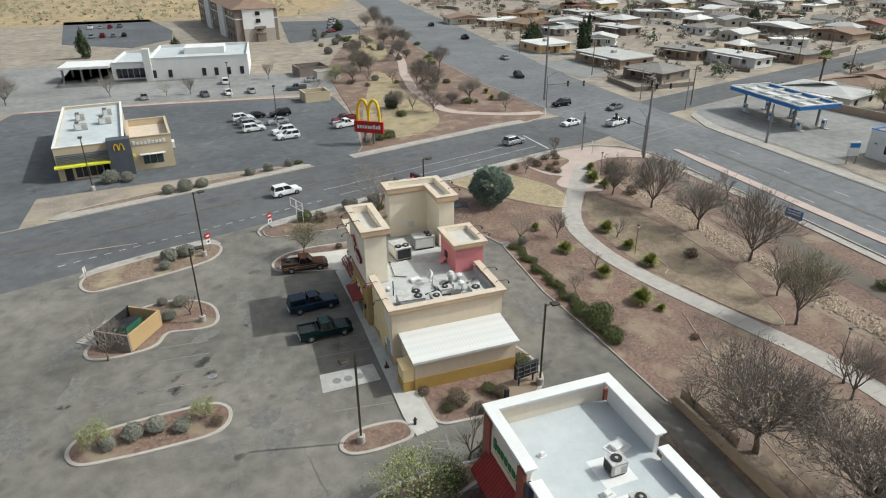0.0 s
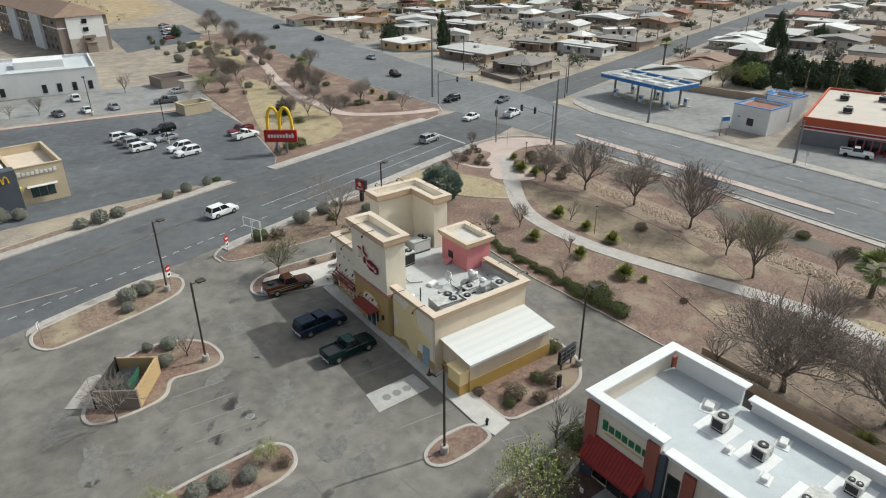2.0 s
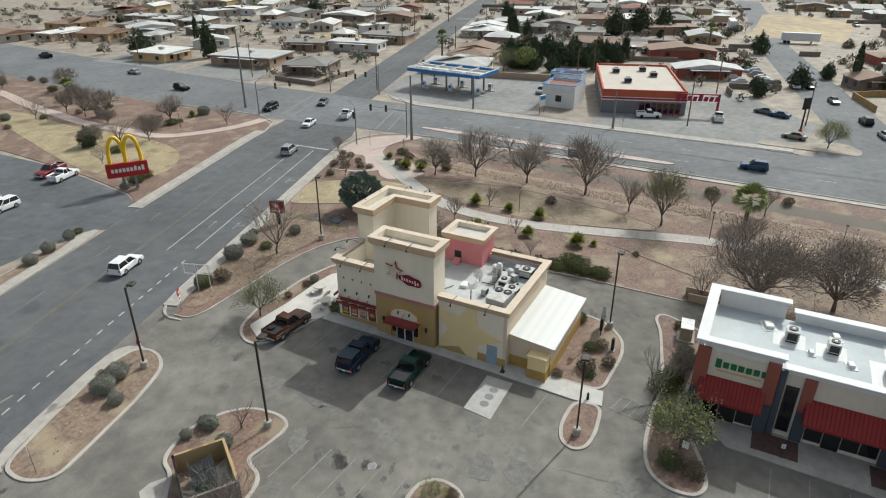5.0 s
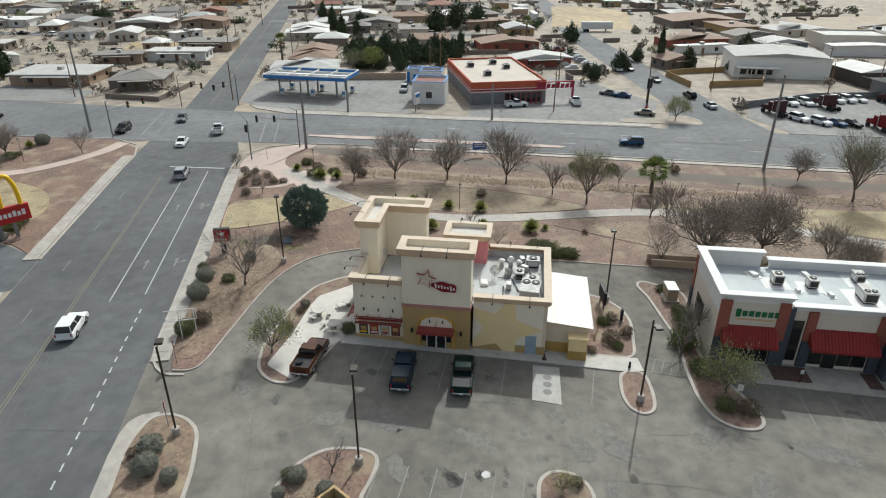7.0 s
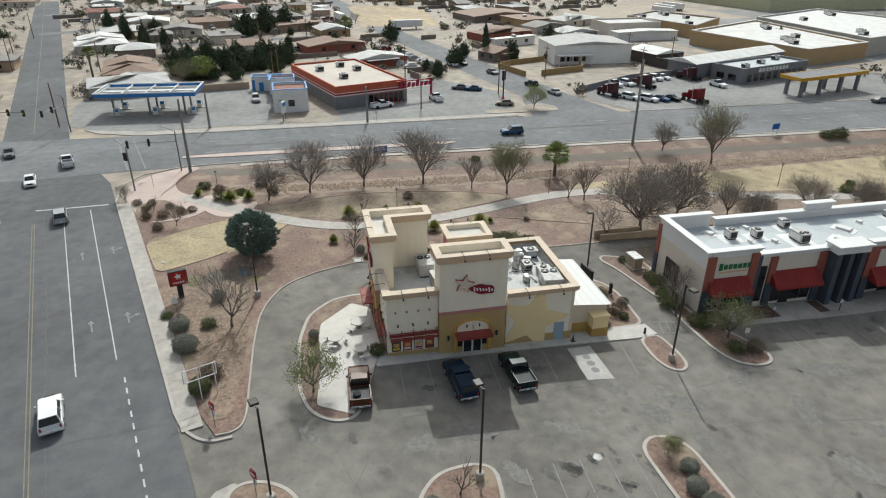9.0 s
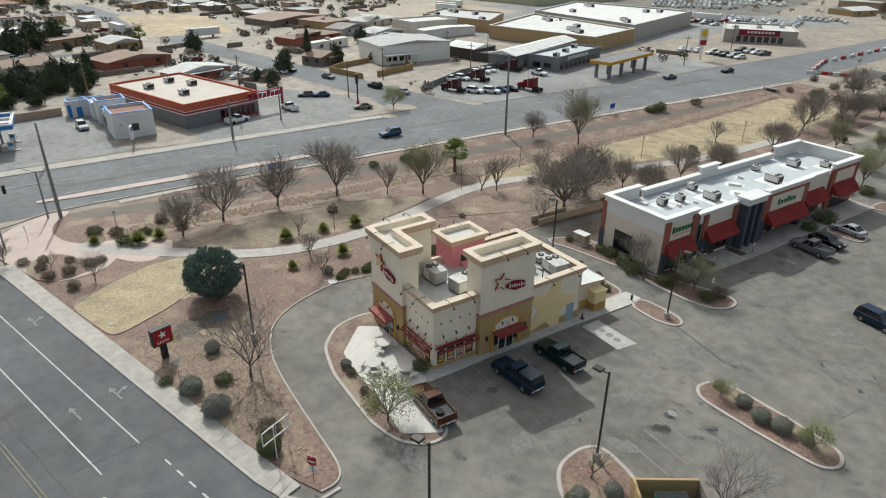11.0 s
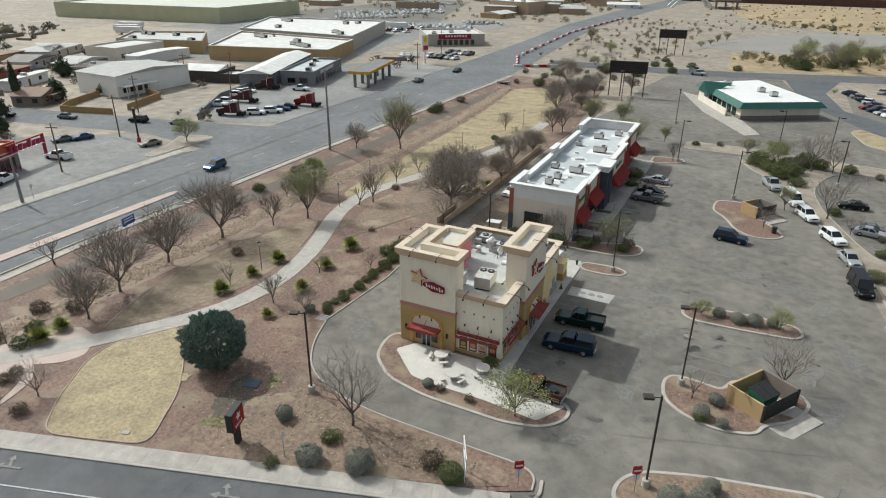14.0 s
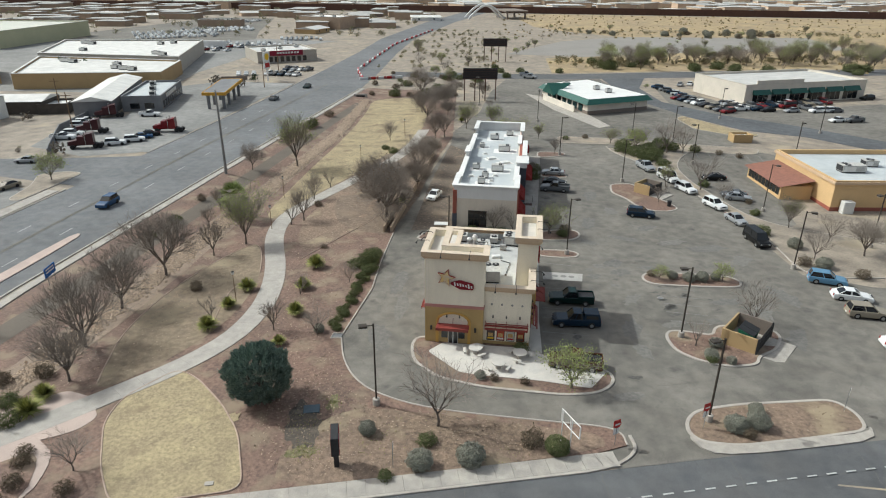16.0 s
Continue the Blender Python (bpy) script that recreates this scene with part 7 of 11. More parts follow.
def vehicle(kind, colour, label, cap=False, category="", far=False):
    """A car along +x on the ground at the origin."""
    L, W, top, (c0, c1, c2, c3, roof), wheels, wr = SHAPES[kind]
    col = CARPAINT[colour]
    h = W / 2
    v = thing({"sedan": "sedan_car", "suv": "sport_utility_car", "pickup": "pickup_truck", "van": "passenger_van"}[kind], label, category or {"sedan": "car", "suv": "car", "pickup": "pickup truck", "van": "van"}[kind], pose(0, 0, -60))
    low = 0.24 + (wr - 0.33)
    rows = [(x, h - (0.1 if i in (0, len(top) - 1) else 0.0), low + (0.12 if i in (0, len(top) - 1) else 0), z) for i, (x, z) in enumerate(top)]
    bed = kind == "pickup" and not cap
    part("body", loft(rows), col, v, smooth=False)
    if bed:
        part("bed_floor", box(top[0][0] + 0.12, c0 - 0.12, -h + 0.16, h - 0.16, 1.05, 1.145), DARK, v, "dark open load bed")
        for s in (-1, 1):
            part("bed_rail", box(top[0][0] + 0.05, c0 - 0.02, s * (h - 0.1) - 0.07, s * (h - 0.1) + 0.07, 1.10, 1.34, 0.03), col, v)
        part("tailgate", box(top[0][0] + 0.0, top[0][0] + 0.1, -h + 0.14, h - 0.14, 0.75, 1.34, 0.02), col, v)
        part("bed_front", box(c0 - 0.14, c0 - 0.05, -h + 0.17, h - 0.17, 1.1, 1.34, 0.02), col, v)
    waist = top[3][1] - 0.03
    t = h - 0.1
    tr = h - 0.26
    cab = Geo().add([(c0, -t, waist), (c3, -t, waist), (c3, t, waist), (c0, t, waist), (c1, -tr, roof), (c2, -tr, roof), (c2, tr, roof), (c1, tr, roof)],
                    [(0, 3, 2, 1), (4, 5, 6, 7), (0, 1, 5, 4), (1, 2, 6, 5), (2, 3, 7, 6), (3, 0, 4, 7)])
    gh = part("greenhouse", cab, CARGLASS, v, "dark tinted windows")
    part("roof", box(c1 + 0.02, c2 - 0.02, -tr - 0.02, tr + 0.02, roof - 0.05, roof + 0.035, 0.03), col, v)
    for s in () if far else (-1, 1):
        for a, b in (((c0, t), (c1, tr)), ((c3, t), (c2, tr))):
            part("pillar", Geo().tube((a[0], s * a[1], waist), (b[0], s * b[1], roof), 0.055, 0.05, 5), col, gh)
        m0, m1 = (c0 * 0.45 + c3 * 0.55), (c1 * 0.45 + c2 * 0.55)
        part("pillar", Geo().tube((m0, s * (t + 0.005), waist), (m1, s * (tr + 0.005), roof), 0.05, 0.045, 5), col, gh)
        part("mirror", box(c3 - 0.32, c3 - 0.18, s * (h + 0.1) - 0.09, s * (h + 0.1) + 0.09, waist + 0.02, waist + 0.2, 0.02), col if kind != "pickup" else DARK, v)
    if cap:
        part("bed_cap", Geo().add([(top[0][0] + 0.06, -t - 0.02, 1.12), (c0 - 0.06, -t - 0.02, 1.12), (c0 - 0.06, t + 0.02, 1.12), (top[0][0] + 0.06, t + 0.02, 1.12), (top[0][0] + 0.25, -tr - 0.05, 1.82), (c0 - 0.08, -tr - 0.05, 1.84), (c0 - 0.08, tr + 0.05, 1.84), (top[0][0] + 0.25, tr + 0.05, 1.82)],
                                  [(0, 3, 2, 1), (4, 5, 6, 7), (0, 1, 5, 4), (1, 2, 6, 5), (2, 3, 7, 6), (3, 0, 4, 7)]), col, v, "matching camper shell over the bed")
        for s in (-1, 1):
            part("cap_window", Geo().add([(top[0][0] + 0.35, s * (t + 0.025), 1.25), (c0 - 0.3, s * (t + 0.025), 1.25), (c0 - 0.3, s * (tr + 0.11), 1.62), (top[0][0] + 0.42, s * (tr + 0.11), 1.62)], [(0, 1, 2, 3)]), CARGLASS, v)
        part("cap_rear_window", Geo().add([(top[0][0] + 0.08, -t + 0.2, 1.3), (top[0][0] + 0.08, t - 0.2, 1.3), (top[0][0] + 0.2, tr - 0.15, 1.7), (top[0][0] + 0.2, -tr + 0.15, 1.7)], [(0, 1, 2, 3)]), CARGLASS, v)
    for x in wheels:
        for s in (-1, 1):
            tyre = part("wheel", Geo().tube((x, s * (h - 0.22), wr), (x, s * (h + 0.015), wr), wr, wr, 16), RUBBER, v)
            if not far:
                part("rim", Geo().tube((x, s * (h - 0.1), wr), (x, s * (h + 0.025), wr), wr * 0.62, wr * 0.55, 12), RIM, tyre)
    if far:
        return v
    if colour == "brown":
        for s in (-1, 1):
            for z in (0.62, 0.86):
                part("side_stripe", box(-L / 2 + 0.15, L / 2 - 0.25, s * (h + 0.006) - 0.006, s * (h + 0.006) + 0.006, z, z + 0.09), CARPAINT["tan"], v, "pale tan side stripe")
        part("spare_tyre", Geo().tube((-1.9, 0.3, 1.15), (-1.9, 0.3, 1.36), 0.36, 0.36, 14), RUBBER, v, "spare tyre lying in the bed")
    mt = CHROME if kind == "pickup" else col
    part("front_bumper", box(L / 2 - 0.12, L / 2 + 0.07, -h + 0.12, h - 0.12, low + 0.1, low + 0.36, 0.04), mt, v)
    part("rear_bumper", box(-L / 2 - 0.07, -L / 2 + 0.12, -h + 0.12, h - 0.12, low + 0.1, low + 0.34, 0.04), mt, v)
    part("grille", box(L / 2 - 0.06, L / 2 + 0.02, -h * 0.45, h * 0.45, low + 0.38, low + 0.6, 0.01), DARK, v)
    for s in (-1, 1):
        part("headlight", box(L / 2 - 0.2, L / 2 - 0.02, s * (h - 0.36) - 0.16, s * (h - 0.36) + 0.16, low + 0.36, low + 0.56, 0.03), LAMPCLEAR, v)
        part("tail_light", box(-L / 2 - 0.025, -L / 2 + 0.1, s * (h - 0.2) - 0.07, s * (h - 0.2) + 0.07, low + 0.4, low + 0.72, 0.02), LAMPRED, v)
    part("licence_plate", box(-L / 2 - 0.085, -L / 2 - 0.07, -0.16, 0.16, low + 0.42 - 0.25, low + 0.57 - 0.25), PALEMETAL, v)
    return v


FLEET = {}


def car(kind, colour, x, y, rz, label="", cap=False, dz=0.0, far=False):
    key = (kind, colour, cap, far)
    if key not in FLEET:
        names = {"sedan": "sedan car", "suv": "sport utility car", "pickup": "pickup truck", "van": "passenger van"}
        words = {"white": "white", "silver": "silver", "grey": "dark grey", "black": "black", "navy": "dark navy", "green": "dark green", "brown": "copper brown", "red": "dark red", "blue": "pale blue", "tan": "beige", "midblue": "blue"}
        FLEET[key] = vehicle(kind, colour, f"{words[colour]} {names[kind]} with tinted windows on asphalt", cap, far=far)
        FLEET[key].matrix_basis = on(x, y, rz, 0.03 + dz)
        return tagged(FLEET[key], label)
    return tagged(copy_thing(FLEET[key], on(x, y, rz, 0.03 + dz)), label)


car("pickup", "brown", 8.2, 73.2, -3, "old copper brown pickup truck with open bed by the patio")
car("pickup", "navy", 7.6, 63.8, 4, "dark blue pickup truck with a camper shell", True)
car("pickup", "green", 7.9, 58.1, 3, "dark green pickup truck with an open black bed parked outside")
# street traffic
car("suv", "white", *near(12.2, -9.2), 17, "white car driving along the street", dz=0.03)
car("sedan", "white", 74.5, 121.8, 197, "white sedan crossing the junction", dz=0.03)
car("pickup", "white", 84.4, 118.8, 20, "white pickup truck in the junction", dz=0.04)
car("sedan", "grey", 92, 131, 200, "dark sedan crossing the junction", dz=0.04)
car("suv", "black", 82.0, 139.0, 190, "black sport utility car at the stop line", dz=0.04)
car("suv", "silver", *near(58, -7.5), 17, "silver car driving towards the junction", dz=0.03)
# strip mall lot
car("pickup", "grey", 8.6, 9.8, -5, "grey pickup truck parked at the strip mall")
car("sedan", "black", 8.6, 5.9, 175, "black car parked at the strip mall")
car("sedan", "silver", 8.8, -0.6, -5, "silver car parked at the strip mall")
car("suv", "navy", -6.0, 22.0, 172, "dark navy sport utility car parked in the open lot")
for k, c, x, y, a in (("pickup", "silver", -11.2, -7.6, 110), ("van", "white", -14.6, -0.4, 112), ("suv", "white", -16.8, 6.4, 116), ("suv", "white", -20.2, 14.8, 118), ("sedan", "silver", -21.9, 22.4, 108), ("van", "black", -22.4, 32.0, 100), ("sedan", "grey", -25.2, 8.4, 4),
                      ("suv", "blue", -27.2, 46.6, 165), ("sedan", "white", -28.2, 51.6, 172), ("suv", "tan", -28.0, 56.4, 176), ("sedan", "white", -28.6, 63.8, 178), ("sedan", "black", -24, -2.0, 5), ("sedan", "silver", -25.6, 10.0, 168)):
    car(k, c, x, y, a)
car("sedan", "white", 31.4, 17.4, 80, "white car parked behind the strip mall")
# burger lot
for k, c, x, y, a in (("suv", "white", 6.9, 151.5, 10), ("sedan", "black", 9.6, 152.8, 190), ("sedan", "grey", 7.4, 148.2, 10), ("suv", "silver", 8.2, 145.3, 10), ("suv", "white", 8.4, 141.2, 10), ("sedan", "silver", 14.0, 145.6, 190), ("suv", "black", 15.4, 152.6, 190), ("suv", "white", 14.0, 136.6, 190), ("suv", "white", 14.4, 132.6, 190),
                      ("pickup", "white", 27.6, 137.4, 15), ("pickup", "red", 28.0, 141.4, 195), ("sedan", "grey", -0.5, 182.4, 100), ("sedan", "white", 5.5, 182.2, 95), ("sedan", "silver", 11.5, 182.0, 95), ("suv", "white", 5.6, 198, 90), ("suv", "silver", -15.4, 184.7, 95), ("pickup", "grey", 23.3, 180.5, 170), ("sedan", "silver", 29.4, 190.3, 5)):
    car(k, c, x, y, a)
for i in range(9):
    car(("sedan", "suv", "pickup")[i % 3], ("white", "silver", "red", "grey", "black")[i % 5], -46 + 4.2 * (i % 5), (318 if i < 5 else 352), 90, far=True)
for i in range(9):
    car(("sedan", "suv")[i % 2], ("red", "white", "grey", "silver")[i % 4], 56 + 1.2 * i, 296 + 5.5 * i, 20, far=True)

# ---- plants ----
def grow(seed, h, limbs, levels, tilt, twigs=3, leaf=0, droop=0.0, trunk=0.22, leaf_size=0.12, thick=1.0):
    """A leafless tree: a mesh of trunk and limbs, one of twigs and one of leaves."""
    rnd = random.Random(seed)
    wood, fine, leaves = Geo(), Geo(), Geo()

    def bud(p):
        for _ in range(leaf if leaf > 1 or rnd.random() < 0.3 else 0):
            q = p + Vector((rnd.uniform(-1, 1), rnd.uniform(-1, 1), rnd.uniform(-1, 1))) * 0.3
            a = Vector((rnd.uniform(-1, 1), rnd.uniform(-1, 1), rnd.uniform(-1, 1))).normalized() * leaf_size
            b = a.orthogonal().normalized() * leaf_size * 0.7
            leaves.add([q - a, q + b, q + a, q - b], [(0, 1, 2, 3)])

    def branch(p, d, length, r, level):
        mid = p + d * length * 0.5 + Vector((rnd.uniform(-1, 1), rnd.uniform(-1, 1), 0)) * length * 0.06
        end = p + d * length + Vector((rnd.uniform(-1, 1), rnd.uniform(-1, 1), rnd.uniform(-0.5, 1))) * length * 0.07
        g = wood if level < 2 else fine
        n = (7, 5, 4, 3, 3, 3)[level]
        if level < 3:
            g.tube(p, mid, r, r * 0.8, n, False)
            g.tube(mid, end, r * 0.8, r * 0.55, n, False)
        else:
            g.tube(p, end, r, r * 0.5, n, False)
        if level >= levels:
            bud(end)
            return
        kids = limbs if level == 0 else (twigs + 1 if level == 1 else twigs)
        turn = rnd.uniform(0, 6.28)
        for i in range(kids):
            a = turn + 2 * math.pi * i / kids + rnd.uniform(-0.4, 0.4)
            t = tilt * (1.0 if level == 0 else 0.85) * rnd.uniform(0.6, 1.3)
            side = d.orthogonal().normalized()
            side = (Matrix.Rotation(a, 3, d) @ side)
            nd = (d * math.cos(t) + side * math.sin(t))
            nd.z += 0.12 - droop
            nd.normalize()
            at = rnd.uniform(0.85, 1.0) if level == 0 else rnd.uniform(0.35, 1.0)
            start = p.lerp(mid, at * 2) if at < 0.5 else mid.lerp(end, at * 2 - 1)
            branch(start, nd, length * (rnd.uniform(1.3, 1.8) if level == 0 else rnd.uniform(0.6, 0.85)), max(r * (0.55 if level < 2 else 0.52), 0.0135), level + 1)

    branch(Vector((0, 0, -0.15)), Vector((rnd.uniform(-0.08, 0.08), rnd.uniform(-0.08, 0.08), 1)).normalized(), h * trunk, h * 0.022 * thick, 0)
    return wood, fine, leaves


TREES = {}


def tree_kind(key, label, args, leaf_mat_=None, group="leafless trees", category="tree"):
    wood, fine, leaves = grow(**args)
    t = thing("tree", label, category, pose(0, 0, 0), group)
    part("trunk", wood, BARK, t, smooth=True)
    part("twig_crown", fine, TWIG, t)
    if leaves.v:
        part("leaf_crown", leaves, leaf_mat_, t)
    TREES[key] = [t, 0]


def tree(key, x, y, s=1.0, rz=0.0, label="", dz=0.08):
    m = on(x, y, rz, dz) @ Matrix.Diagonal((s, s, s, 1))
    t = TREES[key]
    if t[1] == 0:
        t[1] = 1
        t[0].matrix_basis = m
        return tagged(t[0], label)
    ob = copy_thing(t[0], m)
    ob.matrix_basis = m
    return tagged(ob, label)


tree_kind("vase_a", "leafless vase-shaped grey tree in the park", dict(seed=3, h=8.6, limbs=7, levels=5, tilt=0.64, twigs=4, trunk=0.2))
tree_kind("vase_b", "leafless spreading grey tree in the park", dict(seed=8, h=8.6, limbs=7, levels=5, tilt=0.7, twigs=4, trunk=0.19))
tree_kind("thin_a", "small slender leafless tree", dict(seed=11, h=5.0, limbs=5, levels=4, tilt=0.5, twigs=4))
tree_kind("thin_b", "small leafless tree with upright stems", dict(seed=15, h=5.0, limbs=3, levels=4, tilt=0.45, twigs=3, trunk=0.15))
tree_kind("dense", "large dense leafless tree with brown seed clusters", dict(seed=21, h=8.6, limbs=10, levels=5, tilt=0.74, twigs=4, leaf=1, trunk=0.15, leaf_size=0.07), DRYBUD)
tree_kind("gnarly", "crooked leafless tree with dark branches", dict(seed=27, h=6.5, limbs=5, levels=5, tilt=0.66, twigs=3, trunk=0.2, thick=0.95))
tree_kind("green", "young tree with fresh yellow-green leaves", dict(seed=33, h=4.5, limbs=6, levels=4, tilt=0.68, twigs=4, leaf=4, trunk=0.18, leaf_size=0.062), BUD, "budding trees")
tree_kind("budding", "tall tree just coming into pale green leaf", dict(seed=37, h=9.0, limbs=6, levels=5, tilt=0.52, twigs=4, leaf=2, leaf_size=0.075), BUD, "budding trees")

TREES_PARK = [
    ("vase_a", 62.2, 76.0, 1.06), ("vase_b", 63.6, 67.0, 1.12), ("vase_a", 63.4, 56.8, 1.21), ("thin_a", 60.2, 48.9, 1.23), ("budding", 57.5, 43.5, 0.95), ("thin_b", 53.6, 34.0, 1.5), ("thin_a", 52.0, 31.9, 1.4),
    ("dense", 38.0, 29.2, 1.65), ("dense", 41.2, 21.4, 1.55), ("gnarly", 36.6, 35.2, 0.75), ("budding", 64.2, 0.5, 1.2), ("vase_b", 59.4, 82.6, 0.85), ("gnarly", 50.0, 95.0, 0.62), ("thin_a", 60.5, 104.0, 0.7),
    ("thin_b", 56.3, 99.2, 0.7), ("thin_a", 54.0, 20.0, 1.1), ("thin_b", 53.0, 12.6, 1.1), ("gnarly", 39.7, -11.0, 0.8), ("vase_a", 37.6, -27.5, 0.8), ("thin_a", 48.8, -24.6, 1.1), ("vase_b", 46.0, -58, 1.0),
    ("vase_a", 43, -48, 0.95), ("vase_a", 51.2, -86.4, 1.15), ("vase_b", 40, -64, 0.9), ("dense", 38, -55, 0.75), ("vase_b", 71.9, 6.6, 0.75), ("thin_b", 76.0, 75.0, 1.4), ("gnarly", 21.1, 85.4, 1.2),
]
TREES_LOT = [
    ("green", 8.8, 77.4, 1.25), ("thin_b", -5.4, 67.0, 0.95), ("gnarly", -13.3, 61.0, 0.85), ("thin_b", 15.4, 36.6, 1.5), ("green", 10.2, 33.4, 1.4), ("green", -4.5, 49.0, 0.55), ("green", -13.0, 48.4, 0.7),
    ("thin_b", 42.6, 60.8, 0.95), ("thin_a", 42.4, 70.4, 0.85), ("gnarly", 37.0, 71.0, 0.6), ("thin_b", 50.9, 68.6, 1.0), ("gnarly", 37.1, 56.6, 0.45), ("budding", -13.4, 3.9, 0.45), ("gnarly", -28.9, 37.8, 0.8),
    ("vase_b", -37.0, 35.4, 0.85), ("gnarly", -19.8, 5.2, 1.15), ("gnarly", -18.1, -21.6, 1.35), ("gnarly", -22.9, 10.6, 0.6), ("budding", -30, 24, 0.55), ("green", -5.9, -28.6, 1.1), ("thin_b", -15.9, -19.8, 1.2), ("green", -11.0, -24.0, 1.3), ("budding", 17.5, -22.0, 0.7),
    ("thin_a", 8.0, -16.6, 0.9), ("thin_a", 68.0, 30.0, 1.0), ("thin_a", 66.5, 37.5, 0.8), ("thin_a", -40, 52, 1.1), ("gnarly", -34, 30, 0.8), ("vase_b", 30, -84, 0.7),
]
TREES_SOUTH = [
    ("green", 151.5, 107.5, 1.9), ("green", 107.4, 21.0, 1.5), ("green", -20.4, -173.3, 2.4), ("green", -42.4, -180, 2.2), ("green", -62.5, -189, 2.2), ("green", -30.0, -175, 1.5), ("green", 22.0, -32.0, 1.3),
    ("budding", 24, -42, 0.6), ("thin_a", 13.4, -0.2, 0.6), ("gnarly", -10.4, 13.8, 0.6), ("thin_a", 19.0, 34.9, 1.0),
]
for i, (k, x, y, s) in enumerate(TREES_PARK + TREES_LOT + TREES_SOUTH):
    tree(k, x, y, s, 47 * i)
# the park across the street and along the northern highway
rt = random.Random(5)
for i in range(20):
    y = rt.uniform(142, 262)
    x = float(np.interp(y, (140, 200, 262), (44, 52, 68))) + rt.uniform(-9, 12)
    tree(("vase_a", "vase_b", "gnarly", "dense")[i % 4], x, y, rt.uniform(0.55, 0.9), 29 * i)
for i, (k, x, y, s) in enumerate((("gnarly", 66, 137.5, 0.8), ("vase_b", 62, 150, 0.85), ("vase_a", 57, 172, 0.95), ("gnarly", 35.5, 138, 0.55), ("vase_a", 46, 200, 0.8), ("vase_b", 40, 185, 0.75), ("vase_a", 72, 200, 0.8), ("vase_b", 66, 225, 0.8), ("vase_a", 74, 245, 0.8), ("vase_b", 70, 265, 0.9), ("vase_a", 78, 285, 0.9),
                                  ("vase_b", 74, 305, 0.9), ("vase_a", 84, 330, 0.9), ("gnarly", -24, 190, 1.0), ("vase_a", -48, 190, 0.9), ("gnarly", -10, 186, 0.6), ("thin_a", -4, 186, 1.0), ("green", 36, 190, 1.2), ("vase_a", 50, 225, 0.8), ("thin_a", 18, 200, 1.1), ("vase_b", 80, 310, 0.9), ("gnarly", 28, 176, 0.6), ("gnarly", 18.5, 92.0, 0.01))):
    if s > 0.1:
        tree(k, x, y, s, 61 * i)


def leaf_ball(seed, n, rx, ry, rz, size, lumps=0.18, cone=0.0, up=0.0):
    """Leaves over an uneven rounded crown, with gaps."""
    rnd = random.Random(seed)
    g = Geo()
    for _ in range(n):
        u = Vector((rnd.gauss(0, 1), rnd.gauss(0, 1), rnd.gauss(0, 1))).normalized()
        bump = 1 + lumps * (noise.noise(u * 2.6 + Vector((seed, 0, 0))) + 0.6 * noise.noise(u * 6.1 + Vector((0, seed, 0))))
        rad = bump * (0.55 + 0.45 * rnd.random() ** 0.35)
        w = 1 - cone * max(0.0, u.z)
        q = Vector((u.x * rx * rad * w, u.y * ry * rad * w, u.z * rz * rad))
        if q.z + rz * 0.82 < 0:
            continue
        q.z += rz * 0.82 + up
        d = (u + Vector((rnd.uniform(-1, 1), rnd.uniform(-1, 1), rnd.uniform(-0.3, 1))) * 0.8).normalized()
        a = d.orthogonal().normalized()
        a = (Matrix.Rotation(rnd.uniform(0, 6.28), 3, d) @ a) * size * rnd.uniform(0.6, 1.3)
        b = d.cross(a).normalized() * a.length * 0.6
        tip = d * a.length * 0.5
        g.add([q - a, q + b + tip, q + a, q - b + tip], [(0, 1, 2, 3)])
    return g


SHRUBS = {}


def shrub_kind(key, label, mt, variants, n, rx, rz, size, group, lumps=0.2):
    SHRUBS[key] = []
    for v in range(variants):
        g = leaf_ball(v * 7 + len(key), n, rx, rx * 0.93, rz, size, lumps)
        t = tagged(new("shrub", g.mesh("shrub", mt)), label, "shrub", group)
        SHRUBS[key].append([t, 0])


def shrub(key, x, y, s=1.0, dz=0.1, i=0):
    v = SHRUBS[key][i % len(SHRUBS[key])]
    m = on(x, y, 77 * i, dz) @ Matrix.Diagonal((s, s, s * (0.9 + 0.05 * (i % 5)), 1))
    if v[1] == 0:
        v[1], v[0].matrix_basis = 1, m
        return v[0]
    ob = copy_thing(v[0], m)
    ob.matrix_basis = m
    return ob


